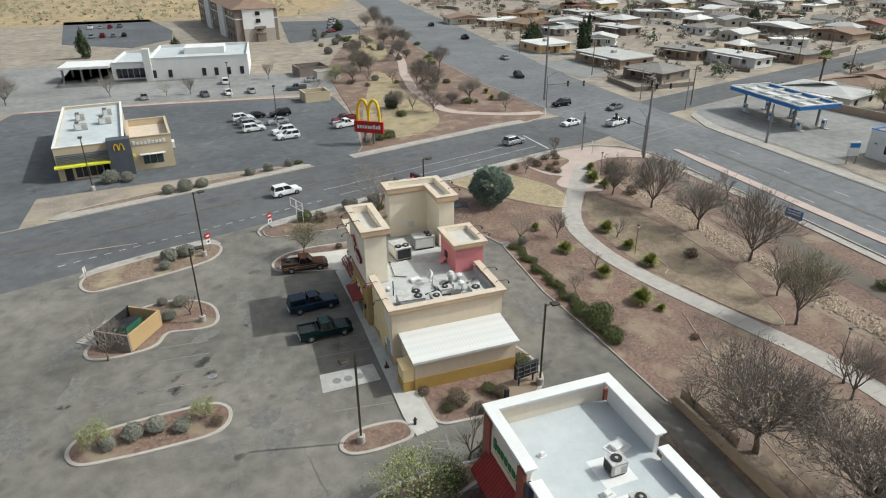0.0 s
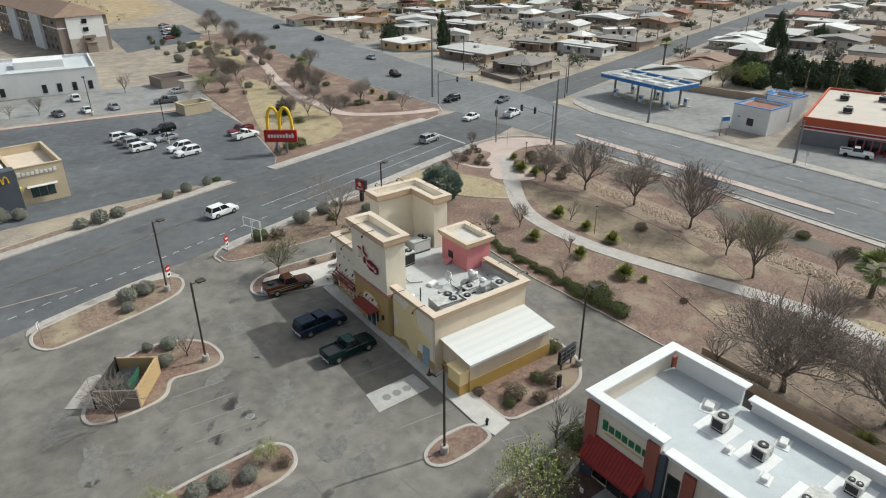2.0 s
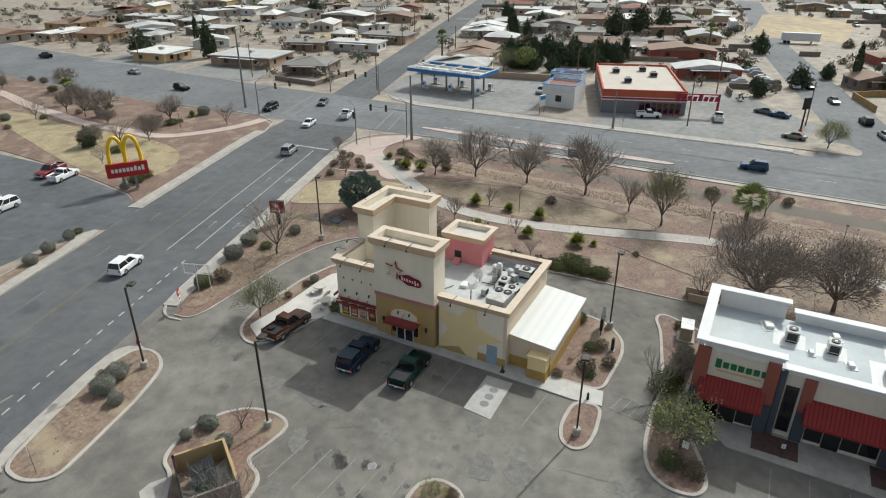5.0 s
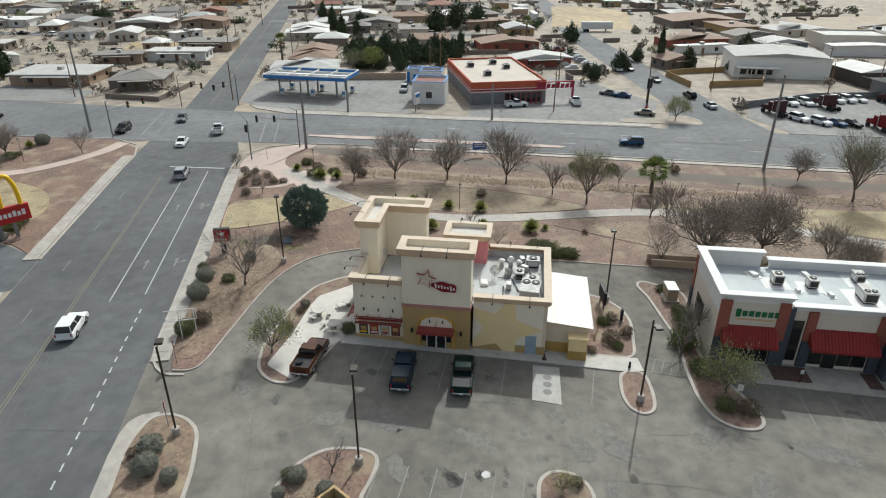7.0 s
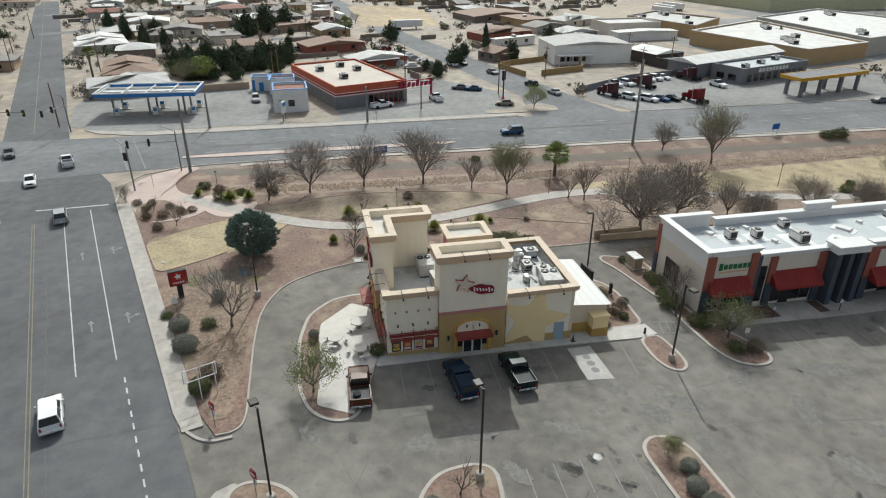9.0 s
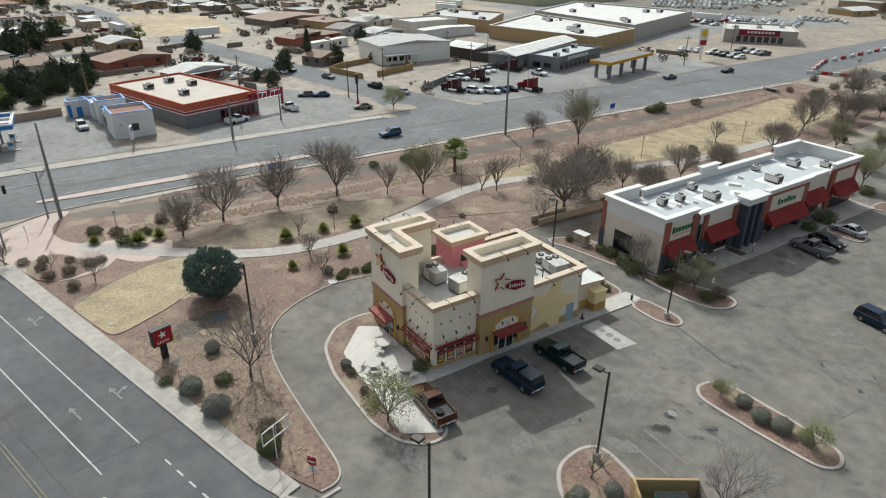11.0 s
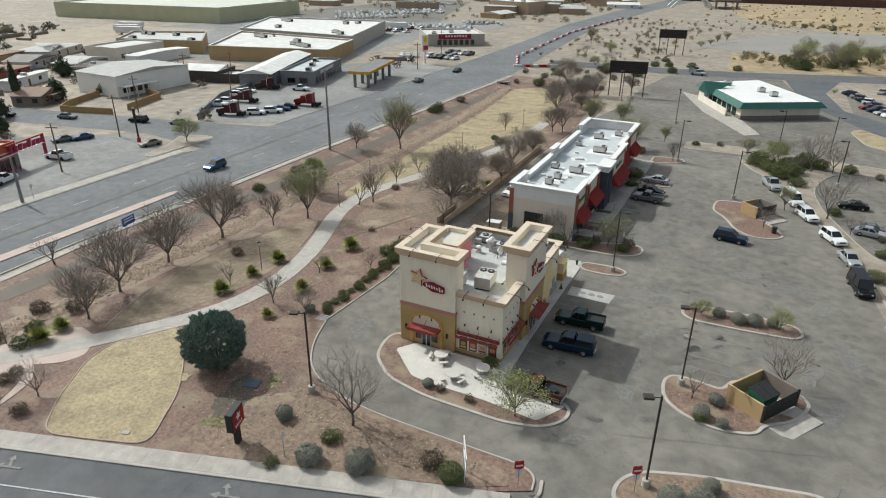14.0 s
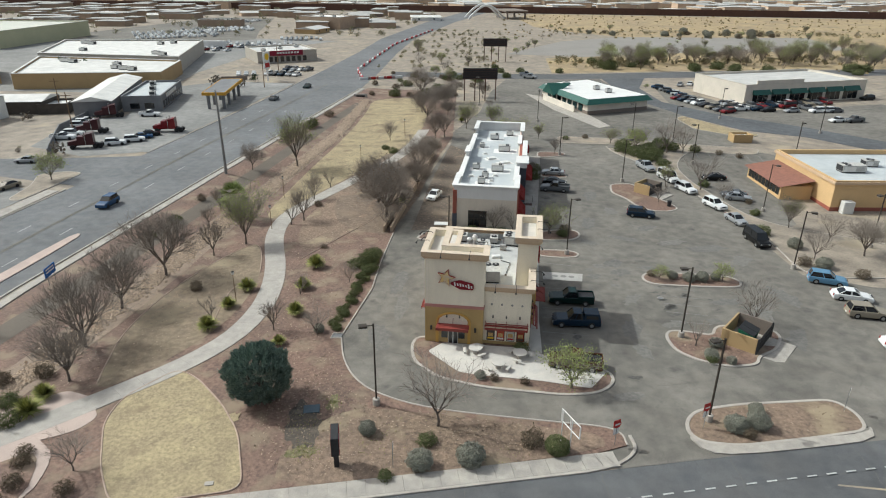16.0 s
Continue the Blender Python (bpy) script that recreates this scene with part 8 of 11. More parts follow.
shrub_kind("sage", "round grey-green sage shrub", SAGE, 3, 4200, 0.92, 0.74, 0.055, "sage shrubs", 0.24)
shrub_kind("green", "rounded dark green shrub", SHRUB, 3, 2400, 1.05, 0.62, 0.065, "green shrubs", 0.55)
shrub_kind("brown", "small brown winter shrub", OLDSHRUB, 3, 1200, 0.62, 0.46, 0.05, "brown shrubs", 0.6)
shrub_kind("hedge", "clipped round dark green hedge bush", SHRUB, 1, 6000, 1.0, 0.8, 0.045, "clipped bushes", 0.08)
SHRUBS_STREET = [
    ("sage", 21.8, 90.7, 1.25), ("sage", 17.7, 89.6, 1.35), ("hedge", 10.5, 87.4, 1.1), ("brown", 12.6, 86.6, 1.6), ("sage", 27.1, 87.3, 0.85), ("green", 21.7, 87.8, 0.8), ("green", 24.4, 92.4, 0.6),
    ("sage", 17.9, 77.0, 0.62), ("brown", 16.5, 77.1, 0.75), ("brown", 13.4, 77.3, 0.75), ("sage", -5.6, 81.9, 1.15), ("sage", -7.7, 81.2, 1.2), ("sage", -8.2, 79.0, 0.8), ("brown", -6.5, 82.8, 1.0),
    ("green", 13.9, 70.9, 0.75), ("sage", -6.4, 48.2, 0.85), ("sage", -8.5, 48.9, 0.95), ("sage", -10.3, 48.6, 1.0), ("sage", -12.2, 48.0, 0.75), ("brown", -3.6, 47.9, 0.9), ("sage", -6.5, 69.4, 0.9),
    ("sage", -7.6, 66.8, 0.85), ("green", -6.4, 71.0 - 0.9, 0.6), ("sage", -8.4, 70.2, 0.6), ("green", 35.3, 69.2, 0.56), ("green", 35.4, 65.6, 0.66), ("green", 35.4, 62.2, 0.63),
]
SHRUBS_BEDS = [
    ("green", 35.6, 58.6, 0.70), ("green", 36.0, 55.2, 0.63), ("green", 36.0, 50.0, 1.5), ("green", 37.4, 51.6, 1.2), ("green", 36.0, 47.0, 1.1), ("green", 35.5, 53.0, 0.9), ("sage", 37.0, 70.2, 0.7),
    ("brown", 18.6, 41.6, 1.1), ("brown", 17.1, 43.4, 1.6), ("green", 20.4, 43.9, 0.7), ("green", 25.0, 46.6, 0.9), ("brown", 21.2, 43.0, 1.1), ("green", 15.9, 42.8, 0.55), ("brown", 14.6, 45.6, 0.9),
    ("green", 17.5, 36.0, 1.3), ("green", 19.5, 35.6, 1.1), ("green", 22.5, 35.0, 1.0), ("green", 24.2, 35.2, 0.8), ("green", 13.2, 34.9, 1.2), ("green", 8.0, 34.0, 0.9), ("brown", 7.6, 32.0, 1.5),
    ("brown", 12.2, 32.6, 1.2), ("green", 29.0, 36.4, 0.6), ("brown", 59.3, 102.0, 1.2), ("brown", 56.5, 100.2, 1.2), ("brown", 53.3, 99.6, 1.2), ("brown", 53.4, 97.4, 1.3),
]
SHRUBS_PARK = [
    ("brown", 54.6, 95.0, 1.2), ("brown", 55.4, 93.6, 1.1), ("brown", 57.0, 97.0, 1.0), ("brown", 49.0, 97.4, 1.2), ("brown", 58.6, 99.8, 1.1), ("green", 60.0, 90.0, 1.0), ("green", 62.5, 87.0, 1.0),
    ("brown", 64.0, 90.5, 1.6), ("green", 66.0, 93.0, 1.0), ("brown", 66.0, 84.0, 1.7), ("brown", 62.6, 82.0, 1.5), ("green", 72.5, 45.0, 0.9), ("green", 72.2, 38.2, 1.1), ("brown", 73.0, 27.0, 1.4),
    ("green", 72.5, -32.0, 1.3), ("green", 72.3, -35.0, 1.6), ("brown", 71.5, -48.0, 2.2), ("green", 45.5, -13, 1.1), ("green", 48, -16, 0.9), ("brown", 52.0, 24, 1.2), ("brown", 57, 60.5, 1.3),
    ("brown", 44.5, 44.5, 0.8), ("green", 18.2, -17.0, 1.4), ("green", 15.4, -19.2, 1.2), ("green", 12.6, 3.2, 1.1), ("green", 13.0, -1.6, 1.5), ("green", -8.5, -25.6, 1.8),
]
SHRUBS_WEST = [
    ("green", -13.6, -22.4, 1.7), ("green", -12.0, -14.5, 1.3), ("green", -24.5, 28, 1.2), ("brown", -26.5, 40.5, 1.5), ("sage", -29.0, 41.0, 1.3), ("brown", -33, 44, 1.5), ("green", -26.4, 18, 0.9),
    ("sage", -27.6, 33.5, 1.2), ("brown", -27.0, 12, 1.0), ("green", -21, 2.6, 1.1), ("brown", 0, -33, 1.2), ("brown", -30, -22, 1.3), ("brown", -34, -20, 1.2), ("sage", -5.6, 107.2, 1.3),
    ("sage", -3.0, 108.2, 1.2), ("sage", -8.2, 106.8, 1.1), ("sage", 5.0, 111.4, 1.0), ("sage", 8.2, 112.6, 1.0), ("sage", 12.0, 113.8, 0.9), ("green", 13.8, 114.6, 0.7), ("sage", -17.5, 116.4, 1.6),
    ("sage", -14.8, 116.0, 1.2), ("green", 31.5, 124.4, 1.3), ("green", 34.0, 125.2, 1.2), ("sage", 28.8, 123.6, 0.9),
]
for i, (k, x, y, s) in enumerate(SHRUBS_STREET + SHRUBS_BEDS + SHRUBS_PARK + SHRUBS_WEST):
    shrub(k, x, y, s, 0.1, i)
rs = random.Random(12)
for i, (x, y, k) in enumerate(((-8.0, -21.5, 1.8), (-10.6, -18.6, 2.0), (-13.2, -15.0, 2.2), (-15.8, -24.0, 1.9), (-19.8, -24.6, 1.5), (-15.4, -10.8, 1.4), (-14.8, -18.6, 1.9), (5.0, -31, 0.8), (-17.6, -26.2, 2.0), (-25, -24, 1.2))):
    shrub("green", x, y, k, 0.1, i)
for i, (k, x, y, s) in enumerate((("dense", 35.6, 12.0, 1.0), ("vase_a", 37.0, 2.0, 0.85), ("dense", 36.0, -8.0, 0.95), ("vase_b", 40.1, 13.3, 0.8), ("gnarly", 35.4, -28.4, 1.2), ("vase_b", 43.1, -63.8, 0.95), ("budding", 30.9, -38.6, 0.7), ("budding", 11.8, -30.6, 0.4), ("gnarly", -22.0, -22.5, 1.0), ("green", -12.0, -27.0, 1.3), ("dense", 43, -72, 0.9), ("vase_a", 39, -74, 0.9))):
    tree(k, x, y, s, 83 * i)
for i in range(46):
    x, y = rs.uniform(36, 74), rs.uniform(140, 300)
    shrub(("brown", "green", "sage")[i % 3], x + (y - 140) * 0.06, y, rs.uniform(0.8, 1.8), 0.1, i)
for i, y in enumerate(np.arange(46.5, 70.5, 1.15)):
    shrub("green", 35.5 + 0.5 * math.sin(i * 2.1) + (0.5 if y < 52 else 0), float(y), (0.62 if y < 54 else 0.34) + 0.28 * abs(math.sin(i * 1.7)), 0.1, i)
for i in range(30):
    shrub(("brown", "green")[i % 2], rs.uniform(30, 72), rs.uniform(-130, -80), rs.uniform(0.9, 2.2), 0.1, i)


def spiky(seed, n, r, mt_label):
    rnd = random.Random(seed)
    g = Geo()
    for _ in range(n):
        a, e = rnd.uniform(0, 6.28), rnd.uniform(0.12, 1.45)
        d = Vector((math.cos(a) * math.cos(e), math.sin(a) * math.cos(e), math.sin(e)))
        s = Vector((-math.sin(a), math.cos(a), 0)) * 0.05
        L = r * rnd.uniform(0.75, 1.1)
        b = Vector((0, 0, 0.25))
        tip = b + d * L - Vector((0, 0, 0.12 * L * math.cos(e)))
        mid = b + d * L * 0.5
        g.add([b - s * 0.6, b + s * 0.6, mid + s, tip, mid - s], [(0, 1, 2, 3, 4)])
    return g


YUC = []
for v in range(2):
    t = thing("yucca", "spiky yellow-green yucca rosette", "yucca", pose(0, 0, 0), "park yuccas")
    part("rosette", spiky(40 + v, 420, 1.05, ""), BLADE, t)
    part("stem", Geo().tube((0, 0, -0.1), (0, 0, 0.35), 0.16, 0.12, 7), BARK, t)
    YUC.append([t, 0])
for i, (x, y, s) in enumerate(((50.4, 70.6, 1.2), (50.1, 60.0, 1.2), (50.4, 65.0, 1.0), (41.2, 66.2, 1.1), (43.2, 52.2, 1.35), (42.7, 59.1, 1.1), (59.3, 88.4, 1.3), (40.6, 73.5, 0.8), (44.5, 50.2, 0.6), (59.8, 85.6, 1.1), (62.0, 93.5, 0.9), (36.4, 21.5, 1.1), (36.6, 16.0, 0.9), (68, 150, 1.0), (70, 158, 1.0), (33, -46, 1.0))):
    s *= 1.2
    m = on(x, y, 63 * i, 0.1) @ Matrix.Diagonal((s, s, s, 1))
    v = YUC[i % 2]
    if v[1]:
        copy_thing(v[0], m).matrix_basis = m
    else:
        v[1], v[0].matrix_basis = 1, m

# the big juniper
jt = thing("juniper_tree", "large dense blue-green juniper tree", "juniper tree", on(38.4, 83.8, 0, 0.1))
part("trunk", Geo().tube((0, 0, -0.2), (0.05, 0, 2.2), 0.32, 0.2, 9).tube((0, 0, 1.2), (0.9, 0.4, 2.8), 0.14, 0.07, 6).tube((0, 0, 1.2), (-0.8, 0.5, 2.8), 0.14, 0.07, 6), BARK, jt)
rj = random.Random(5)
jc = Geo()
for i in range(1500):
    u = Vector((rj.gauss(0, 1), rj.gauss(0, 1), rj.gauss(0, 1))).normalized()
    lump = 1 + 0.22 * noise.noise(u * 2.4) + 0.14 * noise.noise(u * 5.3 + Vector((3, 1, 0)))
    k = lump * (0.5 + 0.5 * rj.random() ** 0.3)
    c = Vector((u.x * 3.0 * k * (1 - 0.12 * max(0, u.z)), u.y * 2.95 * k, 3.0 + u.z * 2.75 * k))
    if c.z < 0.35:
        continue
    up = (u * 0.9 + Vector((0, 0, 0.9)) + Vector((rj.uniform(-1, 1), rj.uniform(-1, 1), 0)) * 0.3).normalized()
    for _ in range(17):
        d = (up + Vector((rj.uniform(-1, 1), rj.uniform(-1, 1), rj.uniform(-1, 1))) * 0.55).normalized()
        w = d.orthogonal().normalized() * rj.uniform(0.035, 0.065)
        q = c + Vector((rj.uniform(-1, 1), rj.uniform(-1, 1), rj.uniform(-1, 1))) * 0.16
        jc.add([q - w, q + w, q + d * rj.uniform(0.22, 0.42)], [(0, 1, 2)])
part("crown", jc, JUNIPER, jt)


def pine_kind(seed, h, r):
    t = thing("conifer_tree", "tall dark green conifer tree", "conifer tree", pose(0, 0, 0), "town conifers")
    part("trunk", Geo().tube((0, 0, -0.2), (0, 0, h * 0.8), 0.22, 0.06, 6), BARK, t)
    part("crown", leaf_ball(seed, 2600, r, r, h * 0.46, 0.34, 0.8, 0.3, h * 0.05), PINE, t)
    return [t, 0]


PINES = [pine_kind(3, 7.6, 2.9), pine_kind(9, 9.5, 1.7)]


def pine(x, y, s=1.0, v=0, i=0):
    m = on(x, y, 41 * i) @ Matrix.Diagonal((s, s, s, 1))
    k = PINES[v]
    if k[1]:
        copy_thing(k[0], m).matrix_basis = m
    else:
        k[1], k[0].matrix_basis = 1, m


rp = random.Random(2)
for i in range(34):
    pine(rp.uniform(156, 186), rp.uniform(78, 112), rp.uniform(0.5, 0.95), 0, i)
CONIFERS_TOWN = [
    (120, 228, 1.1, 0), (128, 205, 1.2, 1), (238, 95, 1.3, 0), (252, 88, 1.4, 0), (262, 80, 1.2, 0), (219, 40, 0.9, 0), (205, 62, 0.7, 0),
    (165, 27, 0.8, 0), (172, 6, 0.8, 0), (205, 120, 0.9, 1), (212, 128, 1.0, 1), (240, 140, 1.0, 1), (258, 150, 1.0, 1), (182, 81, 0.8, 0),
    (-38, 262, 1.0, 1), (41.5, 150, 0.5, 0), (-8, 268, 0.6, 0), (60, 300, 0.6, 0), (190, -110, 0.7, 0), (196, -118, 0.7, 0), (202, -112, 0.7, 0),
]
CONIFERS_FAR = [
    (182, 20, 0.6, 0), (205, -20, 0.8, 0), (168, -6, 0.5, 0),
]
for i, (x, y, s, v) in enumerate(CONIFERS_TOWN + CONIFERS_FAR):
    pine(x, y, s, v, i)
gt = thing("broadleaf_tree", "bright spring-green rounded tree behind the fuel station", "tree", on(158, 103))
part("trunk", Geo().tube((0, 0, -0.2), (0, 0, 3), 0.25, 0.15, 7), BARK, gt)
part("crown", leaf_ball(17, 2200, 3.6, 3.6, 2.6, 0.34, 0.3, 0.1, 1.6), BUD, gt)


def palm(x, y, h, s=1.0, label="fan palm with a shaggy trunk and green fronds"):
    rnd = random.Random(int(x * 7 + y))
    t = thing("palm_tree", label, "palm tree", on(x, y, 0, 0.05), "palm trees")
    part("trunk", Geo().tube((0, 0, -0.2), (0.05, 0, h * 0.55), 0.34, 0.28, 9).tube((0.05, 0, h * 0.55), (0, 0, h), 0.28, 0.24, 9), BARK, t)
    part("skirt", Geo().tube((0, 0, h - 1.3), (0, 0, h - 0.1), 0.55, 0.3, 10), mat("dead_fronds", (0.24, 0.17, 0.09), (0.17, 0.12, 0.07), size=0.3, fine=8, bump=0.5), t)
    g = Geo()
    for i in range(46):
        a, e = 2.4 * i + rnd.uniform(-0.2, 0.2), rnd.uniform(-0.5, 1.35)
        d = Vector((math.cos(a) * math.cos(e), math.sin(a) * math.cos(e), math.sin(e)))
        side = Vector((-math.sin(a), math.cos(a), 0))
        up = side.cross(d)
        base = Vector((0, 0, h)) + d * 0.9 * s
        for k in range(9):
            w = -1.1 + 2.2 * k / 8
            tip = base + (d * math.cos(w) + side * math.sin(w)) * 1.05 * s - Vector((0, 0, 0.25 * abs(w)))
            m_ = base + (d * math.cos(w) + side * math.sin(w)) * 0.5 * s
            o = (side * math.cos(w) - d * math.sin(w)) * 0.07 * s
            g.add([base, m_ + o, tip, m_ - o], [(0, 1, 2, 3)])
        g.add([Vector((0, 0, h)) - side * 0.03, Vector((0, 0, h)) + side * 0.03, base], [(0, 1, 2)])
    part("frond_crown", g, FROND, t)


palm(64.0, 32.4, 4.0, 1.5)
palm(63.5, 186, 4.8, 1.1)
palm(158, 132, 8, 1.2)
palm(222, 57, 7, 1.4)

# rocks in the channel
rr = random.Random(4)
g = Geo()
for i in range(9000):
    y = rr.uniform(-76, 91)
    mid = float(np.interp(y, (-78, -60, -27, 8, 30, 54, 92), (67.7, 66, 64, 64.5, 65.2, 64.3, 65.0)))
    x = mid + rr.uniform(-1, 1) + rr.gauss(0, 0.55)
    r = rr.uniform(0.1, 0.3)
    q = Vector((x, y, gz(x, y) + 0.12 + r * 0.2))
    ring = [q + Vector((r * rr.uniform(0.7, 1.2) * math.cos(a), r * rr.uniform(0.7, 1.2) * math.sin(a), rr.uniform(-0.1, 0.15) * r)) for a in (0.0, 1.26, 2.5, 3.8, 5.0)]
    topq, bot = q + Vector((0, 0, r * 0.6)), q - Vector((0, 0, r * 0.6))
    g.add(ring + [topq, bot], [(k, (k + 1) % 5, 5) for k in range(5)] + [((k + 1) % 5, k, 6) for k in range(5)])
tagged(new("channel_rocks", g.mesh("channel_rocks", ROCK)), "loose tan and brown rocks lining the drainage channel", "rocks", kind="stuff")

# dry tufts over the scrub fields
g = Geo()
for i in range(1800):
    if i % 3:
        x, y = rr.uniform(-420, 40), rr.uniform(-530, -165)
        if (-255 < y < -200 and x > -100) or -300 < y < -235:
            continue
    else:
        x, y = rr.uniform(-260, 60), rr.uniform(378, 640)
    s = rr.uniform(0.3, 1.1)
    for k in range(3):
        a = rr.uniform(0, 3.14)
        d = Vector((math.cos(a), math.sin(a), 0)) * s
        g.add([(x - d.x, y - d.y, 0), (x + d.x, y + d.y, 0), (x + d.x * 0.7, y + d.y * 0.7, s * 0.8), (x - d.x * 0.6, y - d.y * 0.6, s)], [(0, 1, 2, 3)])
tagged(new("desert_scrub", g.mesh("desert_scrub", STRAW)), "scattered dry desert brush", "brush", kind="stuff")

# ---- burger restaurant across the street ----
def flat_block(root, x0, x1, y0, y1, h, wall, roof, top=0.6, name="wall", cap=None):
    """Walls with a sunken flat roof behind a parapet."""
    part(name, hollow(rect(x0, x1, y0, y1), inset(rect(x0, x1, y0, y1), 0.3), -0.6, h), wall, root)
    part("roof", box(x0 + 0.3, x1 - 0.3, y0 + 0.3, y1 - 0.3, h - top - 0.2, h - top), roof, root)
    part("coping", hollow(inset(rect(x0, x1, y0, y1), -0.08), inset(rect(x0, x1, y0, y1), 0.34), h + 0.003, h + 0.12), cap or wall, root)


def windows(root, f, a0, a1, z0, z1, n, gap=0.25, glass=None, frame=None, name="window"):
    w = (a1 - a0) / n
    for i in range(n):
        wd = part(name, plate(f, a0 + w * i + w * gap / 2, a0 + w * (i + 1) - w * gap / 2, z0, z1, 0.004, 0.05), frame or POLE, root)
        part("pane", plate(f, a0 + w * i + w * gap / 2 + 0.08, a0 + w * (i + 1) - w * gap / 2 - 0.08, z0 + 0.08, z1 - 0.08, 0.053, 0.065), glass or GLASS, wd)


BEIGE = mat("beige_panel", (0.50, 0.41, 0.28), (0.46, 0.38, 0.26), size=2, fine=15, bump=0.1)
CHARCOAL = mat("charcoal_panel", (0.075, 0.085, 0.10), (0.065, 0.072, 0.085), size=2, fine=15, bump=0.1)


def burger_house():
    r = thing("burger_restaurant", "flat-roofed beige and charcoal burger restaurant with yellow trim", "restaurant", on(-25.6, 119.2, 5))
    flat_block(r, 0, 11.0, 0.6, 33, 5.8, BEIGE, ROOFWHITE, 0.5, "main_wall", WHITE)
    flat_block(r, 11.6, 18.6, 1.4, 15, 5.9, BEIGE, CAPTOP, 1.2, "dining_wall")
    part("pylon_wall", box(8.2, 11.9, -0.6, 1.6, -0.6, 6.4, 0.03), CHARCOAL, r, "charcoal entrance pylon")
    f = front("y", 0.6, -1)
    fp = front("y", -0.6, -1)
    part("screen", plate(f, 0.2, 8.2, 2.9, 4.6, 0.2, 0.32), mat("grey_louvre", (0.16, 0.17, 0.18), (0.13, 0.14, 0.15), size=0.3, fine=10), r, "grey louvred screen")
    for i in range(6):
        part("louvre", plate(f, 0.2, 8.2, 3.0 + 0.26 * i, 3.08 + 0.26 * i, 0.32, 0.42), GREYMETAL, r)
    part("yellow_canopy", plate(f, -0.3, 8.3, 2.5, 2.85, 0.02, 1.3, 0.03), LIME, r, "bright yellow entrance canopy")
    windows(r, f, 2.6, 8.0, 0.4, 2.4, 5, 0.1)
    part("door", plate(f, 1.0, 2.2, 0, 2.2, 0.01, 0.06), DARK, r)
    for s in (-0.42, 0.42):
        pts = [(10.0 + s + 0.42 * math.cos(t), 4.6 + 1.15 * math.sin(t)) for t in [math.pi * k / 10 for k in range(11)]] + [(10.0 + s + 0.28 * math.cos(t), 4.6 + 1.0 * math.sin(t)) for t in [math.pi * k / 10 for k in range(10, -1, -1)]]
        part("arch_mark", face_prism(fp, pts, 0.02, 0.1), YELLOW, r, "yellow arch mark")
    fd = front("y", 1.4, -1)
    for i in range(9):
        part("sign_letter", plate(fd, 12.2 + 0.62 * i, 12.64 + 0.62 * i, 4.6, 5.1 + 0.2 * (i % 4 == 0), 0.02, 0.12, 0.02), WHITE, r, "white block sign letter")
    windows(r, fd, 13.4, 16.8, 1.0, 2.6, 3, 0.08, PALEGLASS)
    part("window_canopy", plate(fd, 13.0, 17.2, 2.8, 2.92, 0.02, 0.9, 0.02), PALEMETAL, r)
    part("yellow_block", plate(fd, 11.5, 12.3, 2.7, 3.1, 0.02, 0.5, 0.02), LIME, r)
    fe = front("x", 18.6, 1)
    windows(r, fe, 3, 8, 1.0, 2.4, 3, 0.3, PALEGLASS)
    part("drive_window", plate(fe, 9.5, 11.5, 1.0, 2.2, 0.0, 0.7, 0.03), PALEMETAL, r)
    fw = front("x", 0, -1)
    windows(r, fw, 4, 14, 1.0, 2.4, 4, 0.5)


burger_house()
bx, by = -25.6, 119.2
for dx, dy, sx in ((4, 14, 2.2), (8, 17, 2.2), (3.6, 22, 1.6), (8.4, 24, 1.6)):
    hvac_unit(on(bx + dx - dy * 0.09, by + dy + dx * 0.09, 5, 5.3), sx, 1.6, 1.4, 2, "burger rooftop units")


def pylon_arches():
    r = thing("arches_sign", "tall yellow double-arch sign over a red panel", "sign", on(29.2, 122.6, -37))
    for s in (-1, 1):
        part("post", box(s * 0.9 - 0.2, s * 0.9 + 0.2, -0.2, 0.2, -0.2, 2.3, 0.02), GREYMETAL, r)
    p = part("panel", box(-3.1, 3.1, -0.3, 0.3, 2.3, 4.6, 0.05), RED, r, "red sign panel")
    for s in (-1, 1):
        f = lambda a, z, o, s=s: (a * s, s * o, z)
        for i in range(9):
            part("letter_bar", face_prism(f, [(-2.5 + 0.56 * i, 3.15), (-2.1 + 0.56 * i, 3.15), (-2.1 + 0.56 * i, 3.75 + 0.2 * (i in (0, 2))), (-2.5 + 0.56 * i, 3.75 + 0.2 * (i in (0, 2)))], 0.303, 0.34), WHITE, p)
    for s in (-1, 1):
        pts = [Vector((s * 1.15 + 1.15 * math.cos(t) * -s, 0, 4.5 + 4.3 * math.sin(t) ** 0.75)) for t in [math.pi * k / 22 for k in range(23)]]
        g = Geo()
        k = 8
        for j, p in enumerate(pts):
            d = (pts[min(j + 1, len(pts) - 1)] - pts[max(j - 1, 0)]).normalized()
            e = Vector((0, 1, 0)).cross(d)
            g.v += [tuple(p + (Vector((0, 1, 0)) * math.cos(q) + e * math.sin(q)) * 0.3) for q in [2 * math.pi * i / k for i in range(k)]]
        g.f += [(k * j + i, k * j + (i + 1) % k, k * j + k + (i + 1) % k, k * j + k + i) for j in range(len(pts) - 1) for i in range(k)]
        part("arch", g, YELLOW, r, "rounded yellow arch", smooth=True)


pylon_arches()


